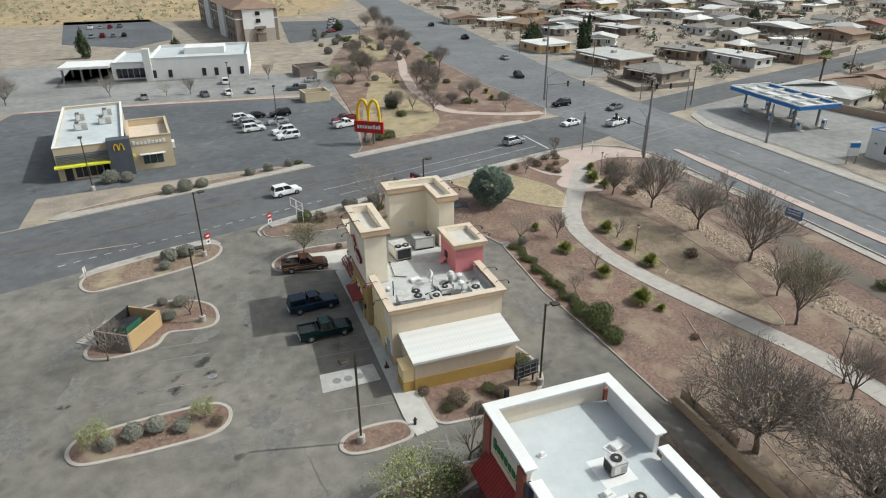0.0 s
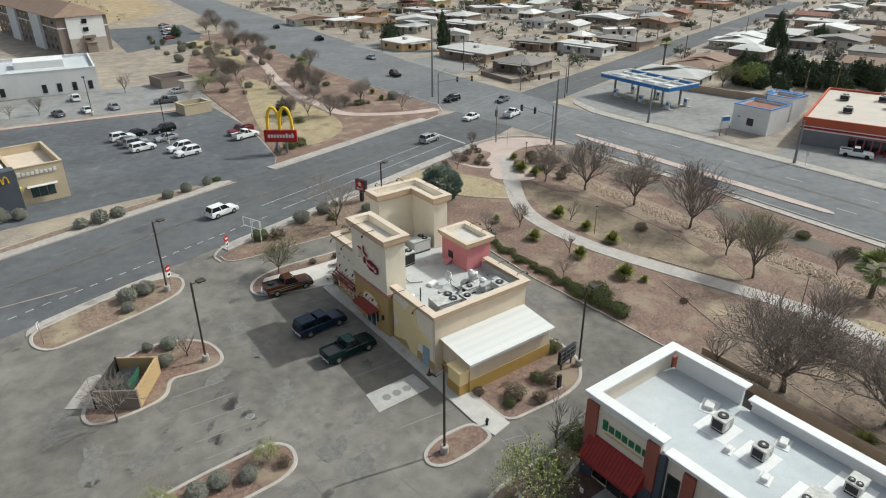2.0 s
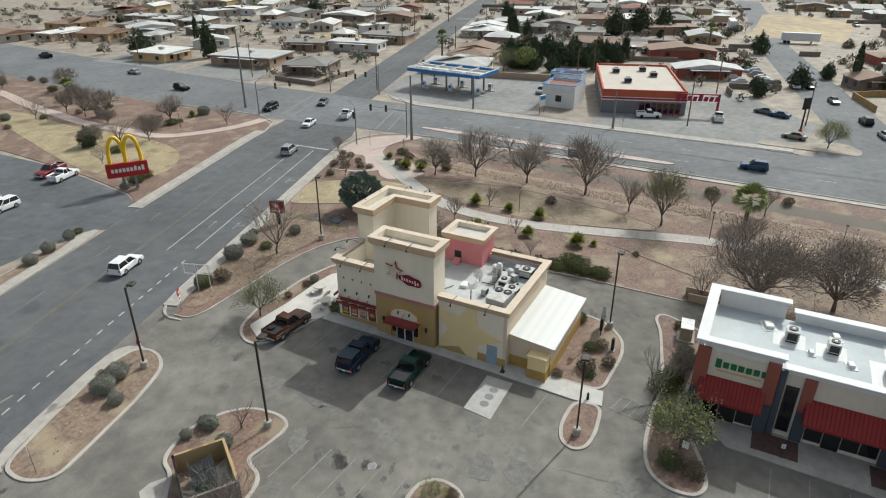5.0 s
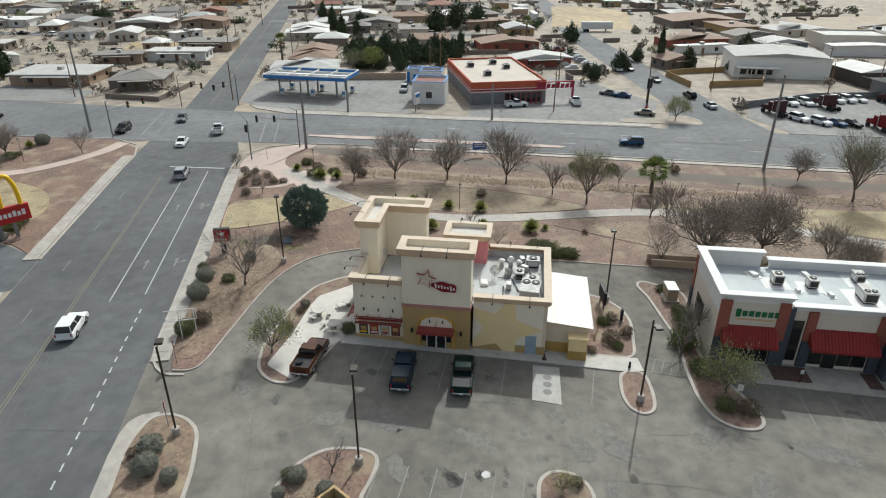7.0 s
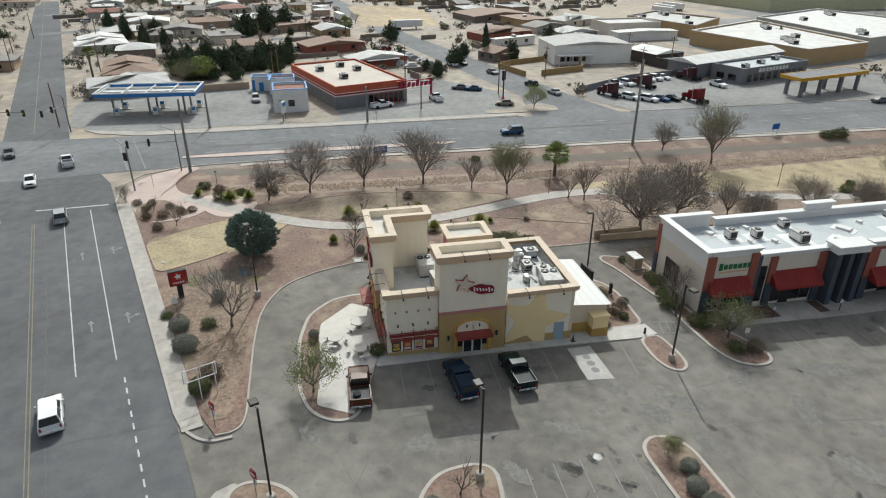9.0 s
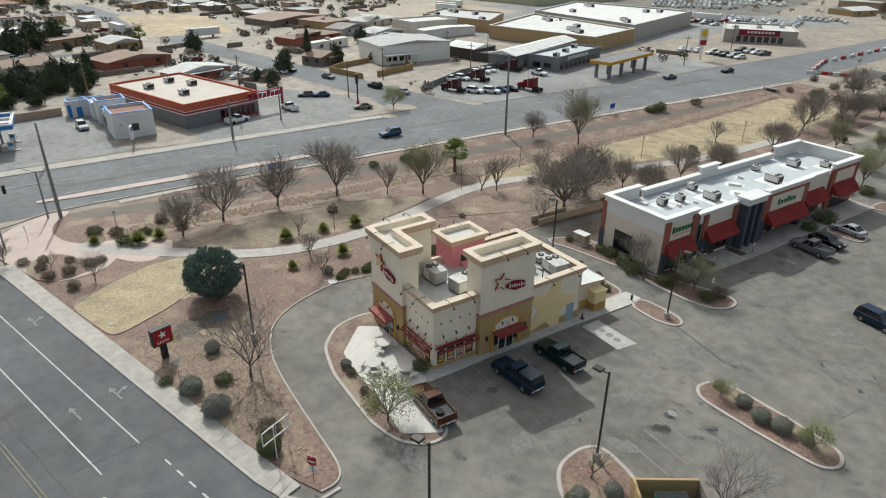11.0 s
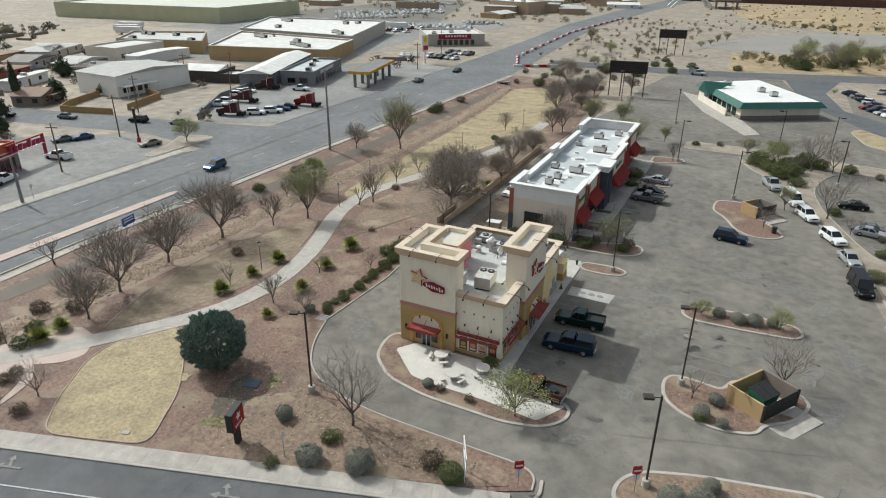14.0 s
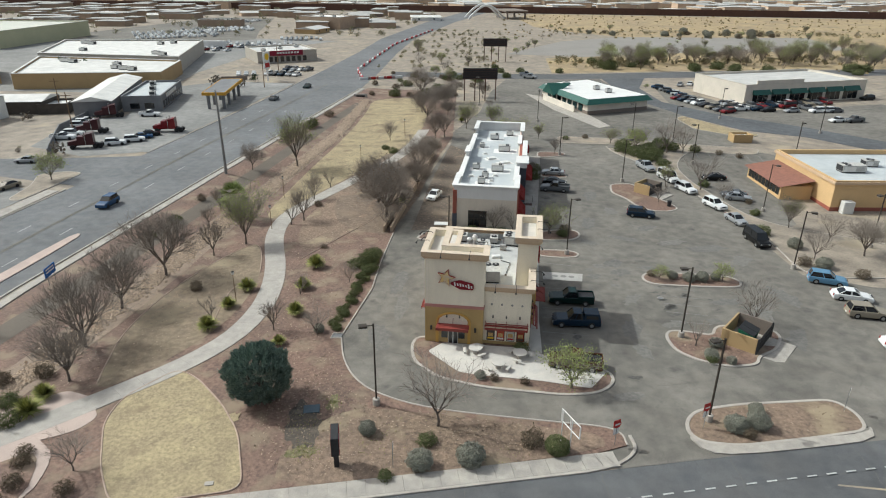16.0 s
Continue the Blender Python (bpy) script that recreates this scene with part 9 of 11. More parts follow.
def shed(x, y, w, d, h, rz, wall, roofm, label, name="outbuilding", category="shed"):
    r = thing(name, label, category, on(x, y, rz))
    flat_block(r, -w / 2, w / 2, -d / 2, d / 2, h, wall, roofm, 1.0)


shed(26, 166.5, 6.5, 5, 2.4, 8, BEIGE, DARK, "beige block dumpster pen at the lot edge", "dumpster_pen", "enclosure")
shed(31, 203, 9, 8, 2.6, 8, TAUPE, DARK, "taupe block dumpster pen behind the clinic", "dumpster_pen", "enclosure")
shed(34, 192, 7, 3.5, 2.8, 8, PALEWALL, WHITE, "pale block shed with a white roof", "storage_shed")

# ---- clinic, hotel ----
c = thing("clinic_building", "long low white flat-roofed clinic with narrow windows", "clinic", pose(-14.6, 210.6, 0, 0, 0, -6))
flat_block(c, 0, 28, 0, 26, 6.4, WHITE, ROOFWHITE, 0.7, "main_wall")
flat_block(c, -11, -0.2, 4, 26, 5.0, WHITE, ROOFWHITE, 0.6, "wing_wall")
part("tower", box(-1.2, 0.8, -0.8, 1.4, -0.5, 9.2, 0.05), PALEMETAL, c, "grey entrance tower")
part("penthouse", box(9, 21, 10, 18, 5.7, 7.6, 0.05), WHITE, c)
f = front("y", 0, -1)
for a in (0.6, 5, 14.5, 18, 21.6, 25.4):
    windows(c, f, a, a + 1.2, 0.8, 3.0, 1, 0.05)
windows(c, front("y", 4, -1), -10, -2, 0.5, 3.2, 5, 0.1)
part("canopy_roof", box(-25, -11.2, 2, 13, 3.9, 4.6, 0.05), WHITE, c, "white entrance canopy roof")
for x in (-24, -19, -14):
    for y in (2.6, 12.4):
        part("canopy_post", box(x - 0.25, x + 0.25, y - 0.25, y + 0.25, -0.5, 3.9), GREYMETAL, c)
h = thing("hotel_building", "four-storey taupe and white hotel with a brown hip roof", "hotel", pose(15, 280, 0, 0, 0, 8))
part("main_wall", box(0, 17, 0, 85, -0.5, 12.5), TAUPE, h)
part("white_bay", box(3, 15.5, -0.5, 0, 5.0, 12.4), WHITE, h, "white stucco bay")
part("grey_bay", box(3, 15.5, -0.7, 0, -0.5, 5.0), mat("pale_taupe", (0.40, 0.35, 0.30), (0.36, 0.315, 0.27), size=3, fine=15), h)
part("white_band", box(-0.1, 17.1, -0.1, 85.1, 8.6, 9.0), WHITE, h)
part("roof", Geo().add([(-1, -1, 12.5), (18, -1, 12.5), (18, 86, 12.5), (-1, 86, 12.5), (8.5, 8, 16.5), (8.5, 77, 16.5)], [(0, 1, 4), (1, 2, 5, 4), (2, 3, 5), (3, 0, 4, 5), (0, 3, 2, 1)]), BROWNROOF, h, "brown hip roof")
for z in (1.2, 4.2, 7.2, 10.0):
    windows(h, front("x", 0, -1), 2, 82, z, z + 1.5, 14, 0.6)
    windows(h, front("x", 17, 1), 2, 82, z, z + 1.5, 14, 0.6)
    windows(h, front("y", -0.7, -1), 8, 10, z, z + 1.5, 1, 0.1)
part("porch_roof", box(7.5, 11.5, -2.6, -0.72, 3.2, 3.5, 0.03), BROWNROOF, h)
part("porch_wall", box(7.8, 11.2, -2.3, -0.72, -0.5, 3.19), TAUPE, h)
part("balcony", box(7.4, 11.6, -1.8, -0.72, 5.0, 5.9, 0.03), TAUPE, h)
part("side_bay", box(-0.9, 0, 18, 30, -0.5, 12.4), WHITE, h)
part("side_bay", box(-0.9, 0, 50, 62, -0.5, 12.4), WHITE, h)

# ---- fuel station ----
drape("fuel_lot", [(104.6, 116), (112, 126), (131, 130), (152, 128), (148, 100), (140, 84), (124, 72.5), (106, 74)], 0.055, PALELOT, 12, label="pale concrete forecourt of the fuel station")
fc = thing("fuel_canopy", "long blue and white fuel station canopy", "canopy", on(121.9, 110.2, -94.5))
part("deck", box(-10.8, 10.8, -5.2, 5.2, 4.75, 4.95), PALEMETAL, fc)
part("fascia", hollow(rect(-11.0, 11.0, -5.4, 5.4), inset(rect(-11.0, 11.0, -5.4, 5.4), 0.2), 4.7, 5.5), BLUE, fc, "blue canopy fascia")
part("white_trim", hollow(inset(rect(-11.0, 11.0, -5.4, 5.4), -0.03), inset(rect(-11.0, 11.0, -5.4, 5.4), 0.22), 5.503, 5.75), WHITE, fc)
for i in range(5):
    part("roof_beam", box(-10.6 + 5.25 * i, -10.4 + 5.25 * i, -5.1, 5.1, 4.953, 5.5), PALEMETAL, fc)
for y in (-2, 2):
    part("roof_beam", box(-10.7, 10.7, y - 0.1, y + 0.1, 4.953, 5.4), PALEMETAL, fc)
part("marker_plate", box(-11.03, -11.0, -1.2, 1.2, 4.8, 5.5), WHITE, fc)
for x in (-7.8, 0, 7.8):
    for y in (-3.2, 3.2):
        part("column", box(x - 0.2, x + 0.2, y - 0.2, y + 0.2, 0, 4.6, 0.02), GREYMETAL, fc)
PUMP = thing("fuel_pump", "blue and white fuel pump on a kerbed island", "fuel pump", pose(0, 0, 0), "fuel pumps")
part("island", box(-1.5, 1.5, -0.5, 0.5, 0, 0.15, 0.03), CONCRETE, PUMP)
part("cabinet", box(-0.5, 0.5, -0.3, 0.3, 0.153, 1.9, 0.04), PALEMETAL, PUMP)
part("display", box(-0.4, 0.4, -0.32, -0.303, 1.0, 1.6), BLUE, PUMP)
part("hose", Geo().pipe([(0.5, 0, 1.7), (0.75, 0, 1.2), (0.55, 0, 0.6)], 0.03), DARK, PUMP)
base = on(121.9, 110.2, -94.5, 0.06)
for i, (x, y) in enumerate([(x, y) for x in (-8.5, 0, 8.5) for y in (-3.2, 3.2)]):
    m = base @ pose(x + 1.2, y, 0)
    if i:
        copy_thing(PUMP, m)
    else:
        PUMP.matrix_basis = m
kiosk = thing("station_shop", "white stepped station shop with blue coping and clay-red flat roofs", "shop building", on(115.0, 78.5, 1.5))
flat_block(kiosk, 0, 8.2, -4, 4, 5.4, WHITE, TILE, 0.5, "front_wall", BLUE)
flat_block(kiosk, 14.6, 19.4, -1.6, 4.4, 5.2, WHITE, TILE, 0.5, "rear_wall", BLUE)
flat_block(kiosk, 8.22, 14.58, -1, 3.8, 3.9, WHITE, PALEROOF, 0.4, "link_wall", BLUE)
flat_block(kiosk, 19.42, 27.5, 1.0, 5.0, 3.8, WHITE, PALEROOF, 0.4, "wing_wall", BLUE)
flat_block(kiosk, 24.6, 28.5, 5.02, 9.4, 3.7, WHITE, PALEROOF, 0.4, "wing_wall", BLUE)
windows(kiosk, front("x", 0, -1), -0.9, 0.7, 1.5, 3.0, 1, 0.1)
part("sign_panel", plate(front("x", 0, -1), -2.6, 2.4, 3.7, 4.4, 0.01, 0.06), PALEMETAL, kiosk, "pale arched sign panel")
part("sign_panel_top", plate(front("x", 0, -1), -1.4, 1.2, 4.403, 4.7, 0.01, 0.06), PALEMETAL, kiosk)
windows(kiosk, front("y", 3.8, 1), 9.0, 13.6, 0.6, 2.5, 3, 0.2)
part("door", plate(front("x", 24.6, -1), 6.4, 7.6, 0, 2.3, 0.01, 0.06), BLUE, kiosk, "blue steel door")
part("corner_panel", plate(front("x", 24.6, -1), 8.6, 9.4, 0, 3.0, 0.01, 0.05), BLUE, kiosk, "blue painted corner")
part("wall_lamp", plate(front("x", 0, -1), 2.3, 2.7, 2.9, 3.1, 0.01, 0.2), GREYMETAL, kiosk)
drape("shop_gap", [(105.0, 76.5), (108, 82.6), (114.8, 83.4), (115, 74.2), (134, 75.6), (136, 73.6), (118, 68.6), (105.0, 67.2)], 0.07, DIRT, 8, label="bare tan dirt gap beside the station shop")
ss = thing("price_sign", "blue and white fuel price sign on posts", "sign", on(108.5, 80.2, -20))
for s in (-1, 1):
    part("post", box(s * 0.8 - 0.08, s * 0.8 + 0.08, -0.08, 0.08, 0, 4.0), GREYMETAL, ss)
part("panel", box(-1.0, 1.0, -0.18, 0.18, 1.6, 4.2, 0.03), WHITE, ss)
part("logo_band", box(-0.9, 0.9, -0.2, 0.2, 3.2, 4.0), BLUE, ss)
for k, c, x, y, a in (("sedan", "grey", 131.5, 33.6, 70), ("sedan", "midblue", 129.4, 30.4, 70), ("pickup", "white", 120.4, 42.6, 10), ("sedan", "tan", 112.0, 27.0, 75), ("suv", "black", 131.5, 13.2, 12)):
    car(k, c, x, y, a, far=True)
zs = thing("store_pole_sign", "black store sign cabinet on a black pole with red foot", "sign", on(116.6, 26.0, -35))
part("pole", Geo().tube((0, 0, 0), (0, 0, 7.2), 0.2, 0.16, 8), DARK, zs)
part("foot", Geo().tube((0, 0, 0), (0, 0, 1.0), 0.4, 0.4, 10), RED, zs)
part("panel", box(-0.9, 0.9, -0.25, 0.25, 5.2, 7.6, 0.05), DARK, zs, "black sign cabinet")
drape("store_island", round_poly([(104.6, 33.5), (104.4, 15.5), (108.5, 15.2), (112.4, 18.2), (108.8, 25), (107.2, 33)], 1.6), 0.14, DIRT, 6, 0.2, label="tan dirt island at the corner of the store lot")
kerb("store_island_kerb", round_poly([(104.6, 33.5), (104.4, 15.5), (108.5, 15.2), (112.4, 18.2), (108.8, 25), (107.2, 33)], 1.6), True)
fw_ = thing("boundary_wall", "tan block boundary wall behind the fuel station", "wall", kind="structure")
part("wall_body", Geo().box(0, 38, -0.15, 0.15, -0.3, 1.8, 0.0, on(137, 127, -80)), ADOBE, fw_)

# ---- parts store ----
drape("store_lot", [(104.5, 73), (124, 71), (150, 79), (156, 62), (150, 40), (124, 22), (104.5, 28)], 0.05, PALELOT, 12, label="pale asphalt lot of the parts store")
st = thing("parts_store", "flat-roofed auto parts store with red band and grey base", "shop building", on(134.0, 64.0, 17.6))
part("base_wall", box(-16.5, 16.5, -9.5, 9.5, -0.4, 2.9), GREYWALL, st, "grey block lower wall")
part("band_wall", hollow(rect(-16.5, 16.5, -9.5, 9.5), inset(rect(-16.5, 16.5, -9.5, 9.5), 0.35), 2.903, 5.5), mat("red_metal_band", (0.44, 0.105, 0.055), (0.39, 0.09, 0.048), size=2, fine=10), st, "orange-red metal band")
CREAMROOF = mat("cream_roof", (0.50, 0.44, 0.375), (0.44, 0.39, 0.335), size=4, fine=10, bump=0.1)
part("roof", box(-16.1, 16.1, -9.1, 9.1, 4.8, 5.05), CREAMROOF, st, "pale cream flat roof")
for z0, z1, mt in ((3.0, 3.25, WHITE), (3.35, 3.6, mat("maroon_band", (0.30, 0.02, 0.04), (0.26, 0.02, 0.035), size=2, fine=10)), (3.7, 3.85, WHITE)):
    part("stripe", hollow(inset(rect(-16.5, 16.5, -9.5, 9.5), -0.03), inset(rect(-16.5, 16.5, -9.5, 9.5), 0.0), z0, z1), mt, st)
windows(st, front("x", -16.5, -1), -8.5, 1.0, 0.3, 2.7, 7, 0.12, GLASS, RED)
for i in range(8):
    part("bollard", Geo().tube((-17.6, -8 + 1.3 * i, -0.1), (-17.6, -8 + 1.3 * i, 1.1), 0.12, 0.12, 8), RED, st)
PLUM = mat("plum_red_sign", (0.30, 0.02, 0.06), (0.26, 0.02, 0.05), size=1, fine=10, rough=0.5)
cs_ = part("sign_beam", box(-17.0, -16.7, -16.6, -6.5, 4.95, 5.2, 0.02), RED, st, "long red beam over the sign letters")
part("lower_beam", box(-17.0, -16.7, -16.6, -9.5, 3.3, 3.45, 0.02), PALEMETAL, st)
fz = front("x", -16.85, -1)
for i in range(8):
    a, h_ = -7.0 - 1.2 * i, (1.5, 1.05, 1.2, 1.05, 1.5, 1.05, 1.05, 1.05)[i]
    part("sign_letter", face_prism(fz, [(a, 3.55), (a - 0.85, 3.55), (a - 1.05, 3.55 + h_), (a - 0.2, 3.55 + h_)], 0.0, 0.25), PLUM, st, "slanted plum red sign letter")
part("canopy_post", box(-17.0, -16.5, -16.6, -16.1, -0.3, 5.2, 0.03), PLUM, st)
for x, y in ((-6, 3), (2, -4), (6, 5), (9, -2)):
    hvac_unit(on(134.0, 64.0, 17.6, 5.05) @ pose(x, y, 0), 2.0, 1.8, 1.2, 1, "store rooftop units")

# ---- other shops along the highway ----
def simple_shop(name, label, x, y, rz, sx, sy, h, wall, roofm, cat="shop building", glazing=(), gable=0.0, units=0):
    r = thing(name, label, cat, on(x, y, rz))
    if gable:
        part("wall", box(-sx / 2, sx / 2, -sy / 2, sy / 2, -0.4, h), wall, r)
        part("roof", Geo().add([(-sx / 2 - 0.4, -sy / 2 - 0.4, h), (sx / 2 + 0.4, -sy / 2 - 0.4, h), (sx / 2 + 0.4, sy / 2 + 0.4, h), (-sx / 2 - 0.4, sy / 2 + 0.4, h), (-sx / 2 - 0.4, 0, h + gable), (sx / 2 + 0.4, 0, h + gable)], [(0, 1, 5, 4), (2, 3, 4, 5), (0, 4, 3), (1, 2, 5), (0, 3, 2, 1)]), roofm, r)
    else:
        flat_block(r, -sx / 2, sx / 2, -sy / 2, sy / 2, h, wall, roofm, 0.5, "wall", wall)
    for axis, fixed, sign, a0, a1, z0, z1, n in glazing:
        windows(r, front(axis, fixed, sign), a0, a1, z0, z1, n, 0.35)
    for i in range(units):
        hvac_unit(on(x, y, rz, h - 0.5) @ pose(-sx / 2 + sx * (i + 0.5) / units, (i % 3 - 1) * sy * 0.2, 0), 2.0, 1.6, 1.1, 1, "shop rooftop units")
    return r


drape("truck_yard", [(100.5, -2), (113, 4), (130, -2), (138, -30), (128, -36), (140, -84), (128, -100), (100.4, -100)], 0.055, PALELOT, 14, label="pale asphalt yard with parked trucks and a petrol station")
m1 = simple_shop("corner_market", "grey flat-roofed corner market with dark windows", 131, -58, -73, 29, 11, 4.4, GREYWALL, ROOFWHITE, glazing=(("y", -5.5, -1, -13, 13, 0.6, 2.6, 9), ("x", -14.5, -1, -4, 4, 0.8, 2.4, 2)), units=3)
for i in range(9):
    part("sign_letter", box(-8 + 1.5 * i, -7 + 1.5 * i, -5.7, -5.5, 3.0, 4.0), WHITE, m1, "white block sign letter")
simple_shop("metal_warehouse", "long grey metal warehouse with a pale roof", 144, -56, -69.5, 44, 10, 4.2, GREYWALL, PALEROOF, "warehouse", gable=1.3)
yc = thing("fuel_canopy", "yellow trimmed petrol station canopy on dark columns", "canopy", on(109.6, -61.7, -77))
part("deck", box(-13, 13, -3.2, 3.2, 5.0, 5.22), GREYWALL, yc)
part("fascia", hollow(rect(-13.2, 13.2, -3.4, 3.4), inset(rect(-13.2, 13.2, -3.4, 3.4), 0.2), 4.4, 5.3), mat("amber_trim", (0.55, 0.30, 0.04), (0.5, 0.27, 0.04), size=2, fine=10), yc, "amber canopy fascia")
for x in (-11, -4, 4, 11):
    for y in (-2.2, 2.2):
        part("column", box(x - 0.4, x + 0.4, y - 0.4, y + 0.4, -0.1, 4.4, 0.02), GREYWALL, yc)
sg = thing("fuel_sign", "tall yellow and white petrol price sign", "sign", on(112.2, -104, 75))
part("post", box(-0.25, 0.25, -0.25, 0.25, 0, 5), WHITE, sg)
part("panel", box(-1.6, 1.6, -0.3, 0.3, 4.5, 10.5, 0.05), WHITE, sg)
part("emblem", Geo().tube((0, -0.36, 8.8), (0, 0.36, 8.8), 1.2, 1.2, 16), YELLOW, sg)
part("price_band", box(-1.3, 1.3, -0.33, 0.33, 5.0, 6.6), RED, sg)
CREAMWHITE = mat("cream_white_plaster", (0.80, 0.78, 0.72), (0.72, 0.70, 0.64), size=4, fine=14, bump=0.15)
w1 = simple_shop("white_warehouse", "tall plain white warehouse with a porch", 168.5, -18, -3, 18, 26, 6.0, CREAMWHITE, PALEROOF, "warehouse", gable=1.1)
part("porch_roof", box(-12.5, -9.5, 1, 12.6, 3.2, 3.4), PALEROOF, w1)
for y in (1.4, 5.0, 8.8, 12.2):
    part("porch_post", box(-12.3, -12.1, y - 0.1, y + 0.1, 0, 3.2), WHITE, w1)
windows(w1, front("x", -9, -1), 2, 11.5, 1.0, 2.4, 4, 0.3)
simple_shop("workshop", "white flat-roofed workshop building", 224, -61, 2, 16, 24, 5.0, PALEWALL, PALEROOF, "workshop", glazing=(("x", -8, -1, -10, 10, 1.0, 2.6, 6),))
simple_shop("long_shed", "long white metal shed with a low roof", 205, -60, 2, 6, 26, 3.4, WHITE, PALEROOF, "shed", gable=0.5)
DKWOOD = mat("dark_timber", (0.09, 0.075, 0.062), (0.065, 0.055, 0.047), size=1.5, fine=10, bump=0.3)
simple_shop("open_shed", "dark timber shed with a pale metal roof", 160, -40, 14, 13, 12, 3.6, DKWOOD, PALEROOF, "shed", gable=1.2)
simple_shop("small_shed", "low dark shed with a white flat roof", 151, -40.5, 22, 8, 9, 2.8, DKWOOD, PALEROOF, "shed")
def yard_wall(name, label, pts, h, mt):
    w = thing(name, label, "wall", kind="structure")
    g = Geo()
    for a, b in zip(pts, pts[1:]):
        d = Vector(b) - Vector(a)
        g.box(0, d.length, -0.12, 0.12, -0.3, h, 0, on(a[0], a[1], math.degrees(math.atan2(d.y, d.x))))
    part("wall_body", g, mt, w)


MUSTARD = mat("mustard_plaster", (0.36, 0.245, 0.105), (0.30, 0.205, 0.095), size=3, fine=12, bump=0.2, mid=0.12, mid_size=1.0)
yard_wall("garden_wall", "long mustard plaster garden wall", [(158.7, 14.6), (151, 12.4), (144, 10.5)], 1.6, MUSTARD)
yard_wall("garden_wall", "low mustard plaster wall behind the yard", [(158.7, 14.6), (163, 9), (167.5, -4)], 1.6, MUSTARD)
yard_wall("garden_wall", "mustard plaster wall with worn white patches", [(144.6, 5.4), (149.5, -9.9), (158, -12.4)], 1.7, MUSTARD)
yard_wall("block_wall", "grey block wall beside the truck yard", [(120.5, 4.5), (122.5, 1.5), (134.1, -17.9), (139.5, -43.5)], 1.6, GREYWALL)
yard_wall("garden_wall", "low block wall coloured brown for its shaded side round a corner garden", [(124, 162), (109.9, 161.3), (108.4, 146.0), (128, 146.4)], 1.2, TAUPE)


def poly_hall(name, label, poly, h, wall, roofm, units=0, cat="store building"):
    r = thing(name, label, cat)
    part("wall", hollow(poly, inset(poly, 0.5), -0.5, h), wall, r)
    part("roof", Geo().prism(inset(poly, 0.5), h - 0.9, h - 0.5), roofm, r)
    part("coping", hollow(inset(poly, -0.1), inset(poly, 0.6), h + 0.003, h + 0.2), roofm, r)
    cx, cy = sum(p[0] for p in poly) / len(poly), sum(p[1] for p in poly) / len(poly)
    rnd = random.Random(int(cx))
    for i in range(units):
        k, t = rnd.randrange(len(poly)), rnd.uniform(0.15, 0.75)
        hvac_unit(pose(cx + (poly[k][0] - cx) * t, cy + (poly[k][1] - cy) * t, h - 0.5), 2.6, 2.2, 1.3, 1, "store rooftop units")
    return r


poly_hall("shopping_hall", "large ochre store with a white flat roof", [(143, -84), (152, -115), (214, -116), (190, -71)], 5.2, BUILDTAN, PALEROOF, 9)
poly_hall("shopping_hall", "large pale store with a white flat roof", [(154, -117), (176, -182), (240, -168), (216, -118)], 6.2, PALEWALL, PALEROOF, 10)
poly_hall("shopping_hall", "low ochre store with a white flat roof", [(203, -81), (226, -107), (256, -92), (240, -70)], 5.0, BUILDTAN, PALEROOF, 5)
poly_hall("district_hall", "plain tan hall with a pale flat roof", [(148, -326), (142, -352), (172, -360), (179, -332)], 8.0, ADOBE, PALEROOF, 2)
poly_hall("district_hall", "long low store with a pale flat roof beside a car park", [(224, -334), (226, -346), (256, -340), (253, -327)], 4.5, ADOBE, PALEROOF, 3)
poly_hall("long_warehouse", "very long pale green metal warehouse", [(283, -175), (285, -252), (410, -236), (400, -156)], 8.5, mat("pale_green_metal", (0.50, 0.48, 0.31), (0.44, 0.43, 0.28), size=5, fine=8), mat("olive_roof", (0.55, 0.55, 0.48), (0.49, 0.49, 0.43), size=6, fine=8), 0, "warehouse")
fs_ = simple_shop("discount_store", "pale tan discount store with a crimson sign band", 130.5, -166, 36, 27, 24, 5.0, PALEWALL, PALEROOF, glazing=(("y", 12, 1, -9, 9, 0.4, 2.6, 7), ("x", -13.5, -1, -9, 9, 0.8, 2.4, 5)), units=3)
part("sign_band", plate(front("y", 12, 1), -7, 8, 3.0, 5.2, 0.02, 0.4, 0.04), mat("crimson_sign", (0.22, 0.015, 0.04), (0.19, 0.015, 0.035), size=2, fine=10), fs_)
for i in range(8):
    part("sign_letter", plate(front("y", 12, 1), -5 + 1.3 * i, -4.1 + 1.3 * i, 3.8, 4.6, 0.41, 0.5), WHITE, fs_, "white block sign letter")

# ---- shops south of the strip mall ----
drape("south_road", [(70, -123), (26, -125), (2, -128), (-63, -145.7), (-140, -165), (-320, -202), (-320, -220), (-140, -181), (-66, -162.8), (2, -141.4), (26, -138), (70, -136)], 0.05, STREET, 14, label="dark asphalt cross road south of the shops")
drape("south_lane", [(-30, -137), (-24.5, -112), (-28, -86), (-42, -67), (-60.3, -55), (-76, -41), (-130, 10), (-138, -2), (-140, 18), (-70, -30), (-57, -43), (-43, -48), (-31.7, -62), (-22, -84), (-16, -108), (-13, -132)][:7] + [(-128, 20), (-70, -30), (-57, -43), (-43, -48), (-31.7, -62), (-22, -84), (-16, -108), (-13, -132)], 0.065, DARKLOT, 12, label="dark asphalt lane curving past the shops")
drape("lane_lawn", round_poly([(-27.5, -60), (-30, -64), (-41, -48), (-46, -43.5), (-41, -40), (-30, -48)], 2.0), 0.14, GRASS, 6, 0.2, label="straw-coloured lawn island beside the lane")
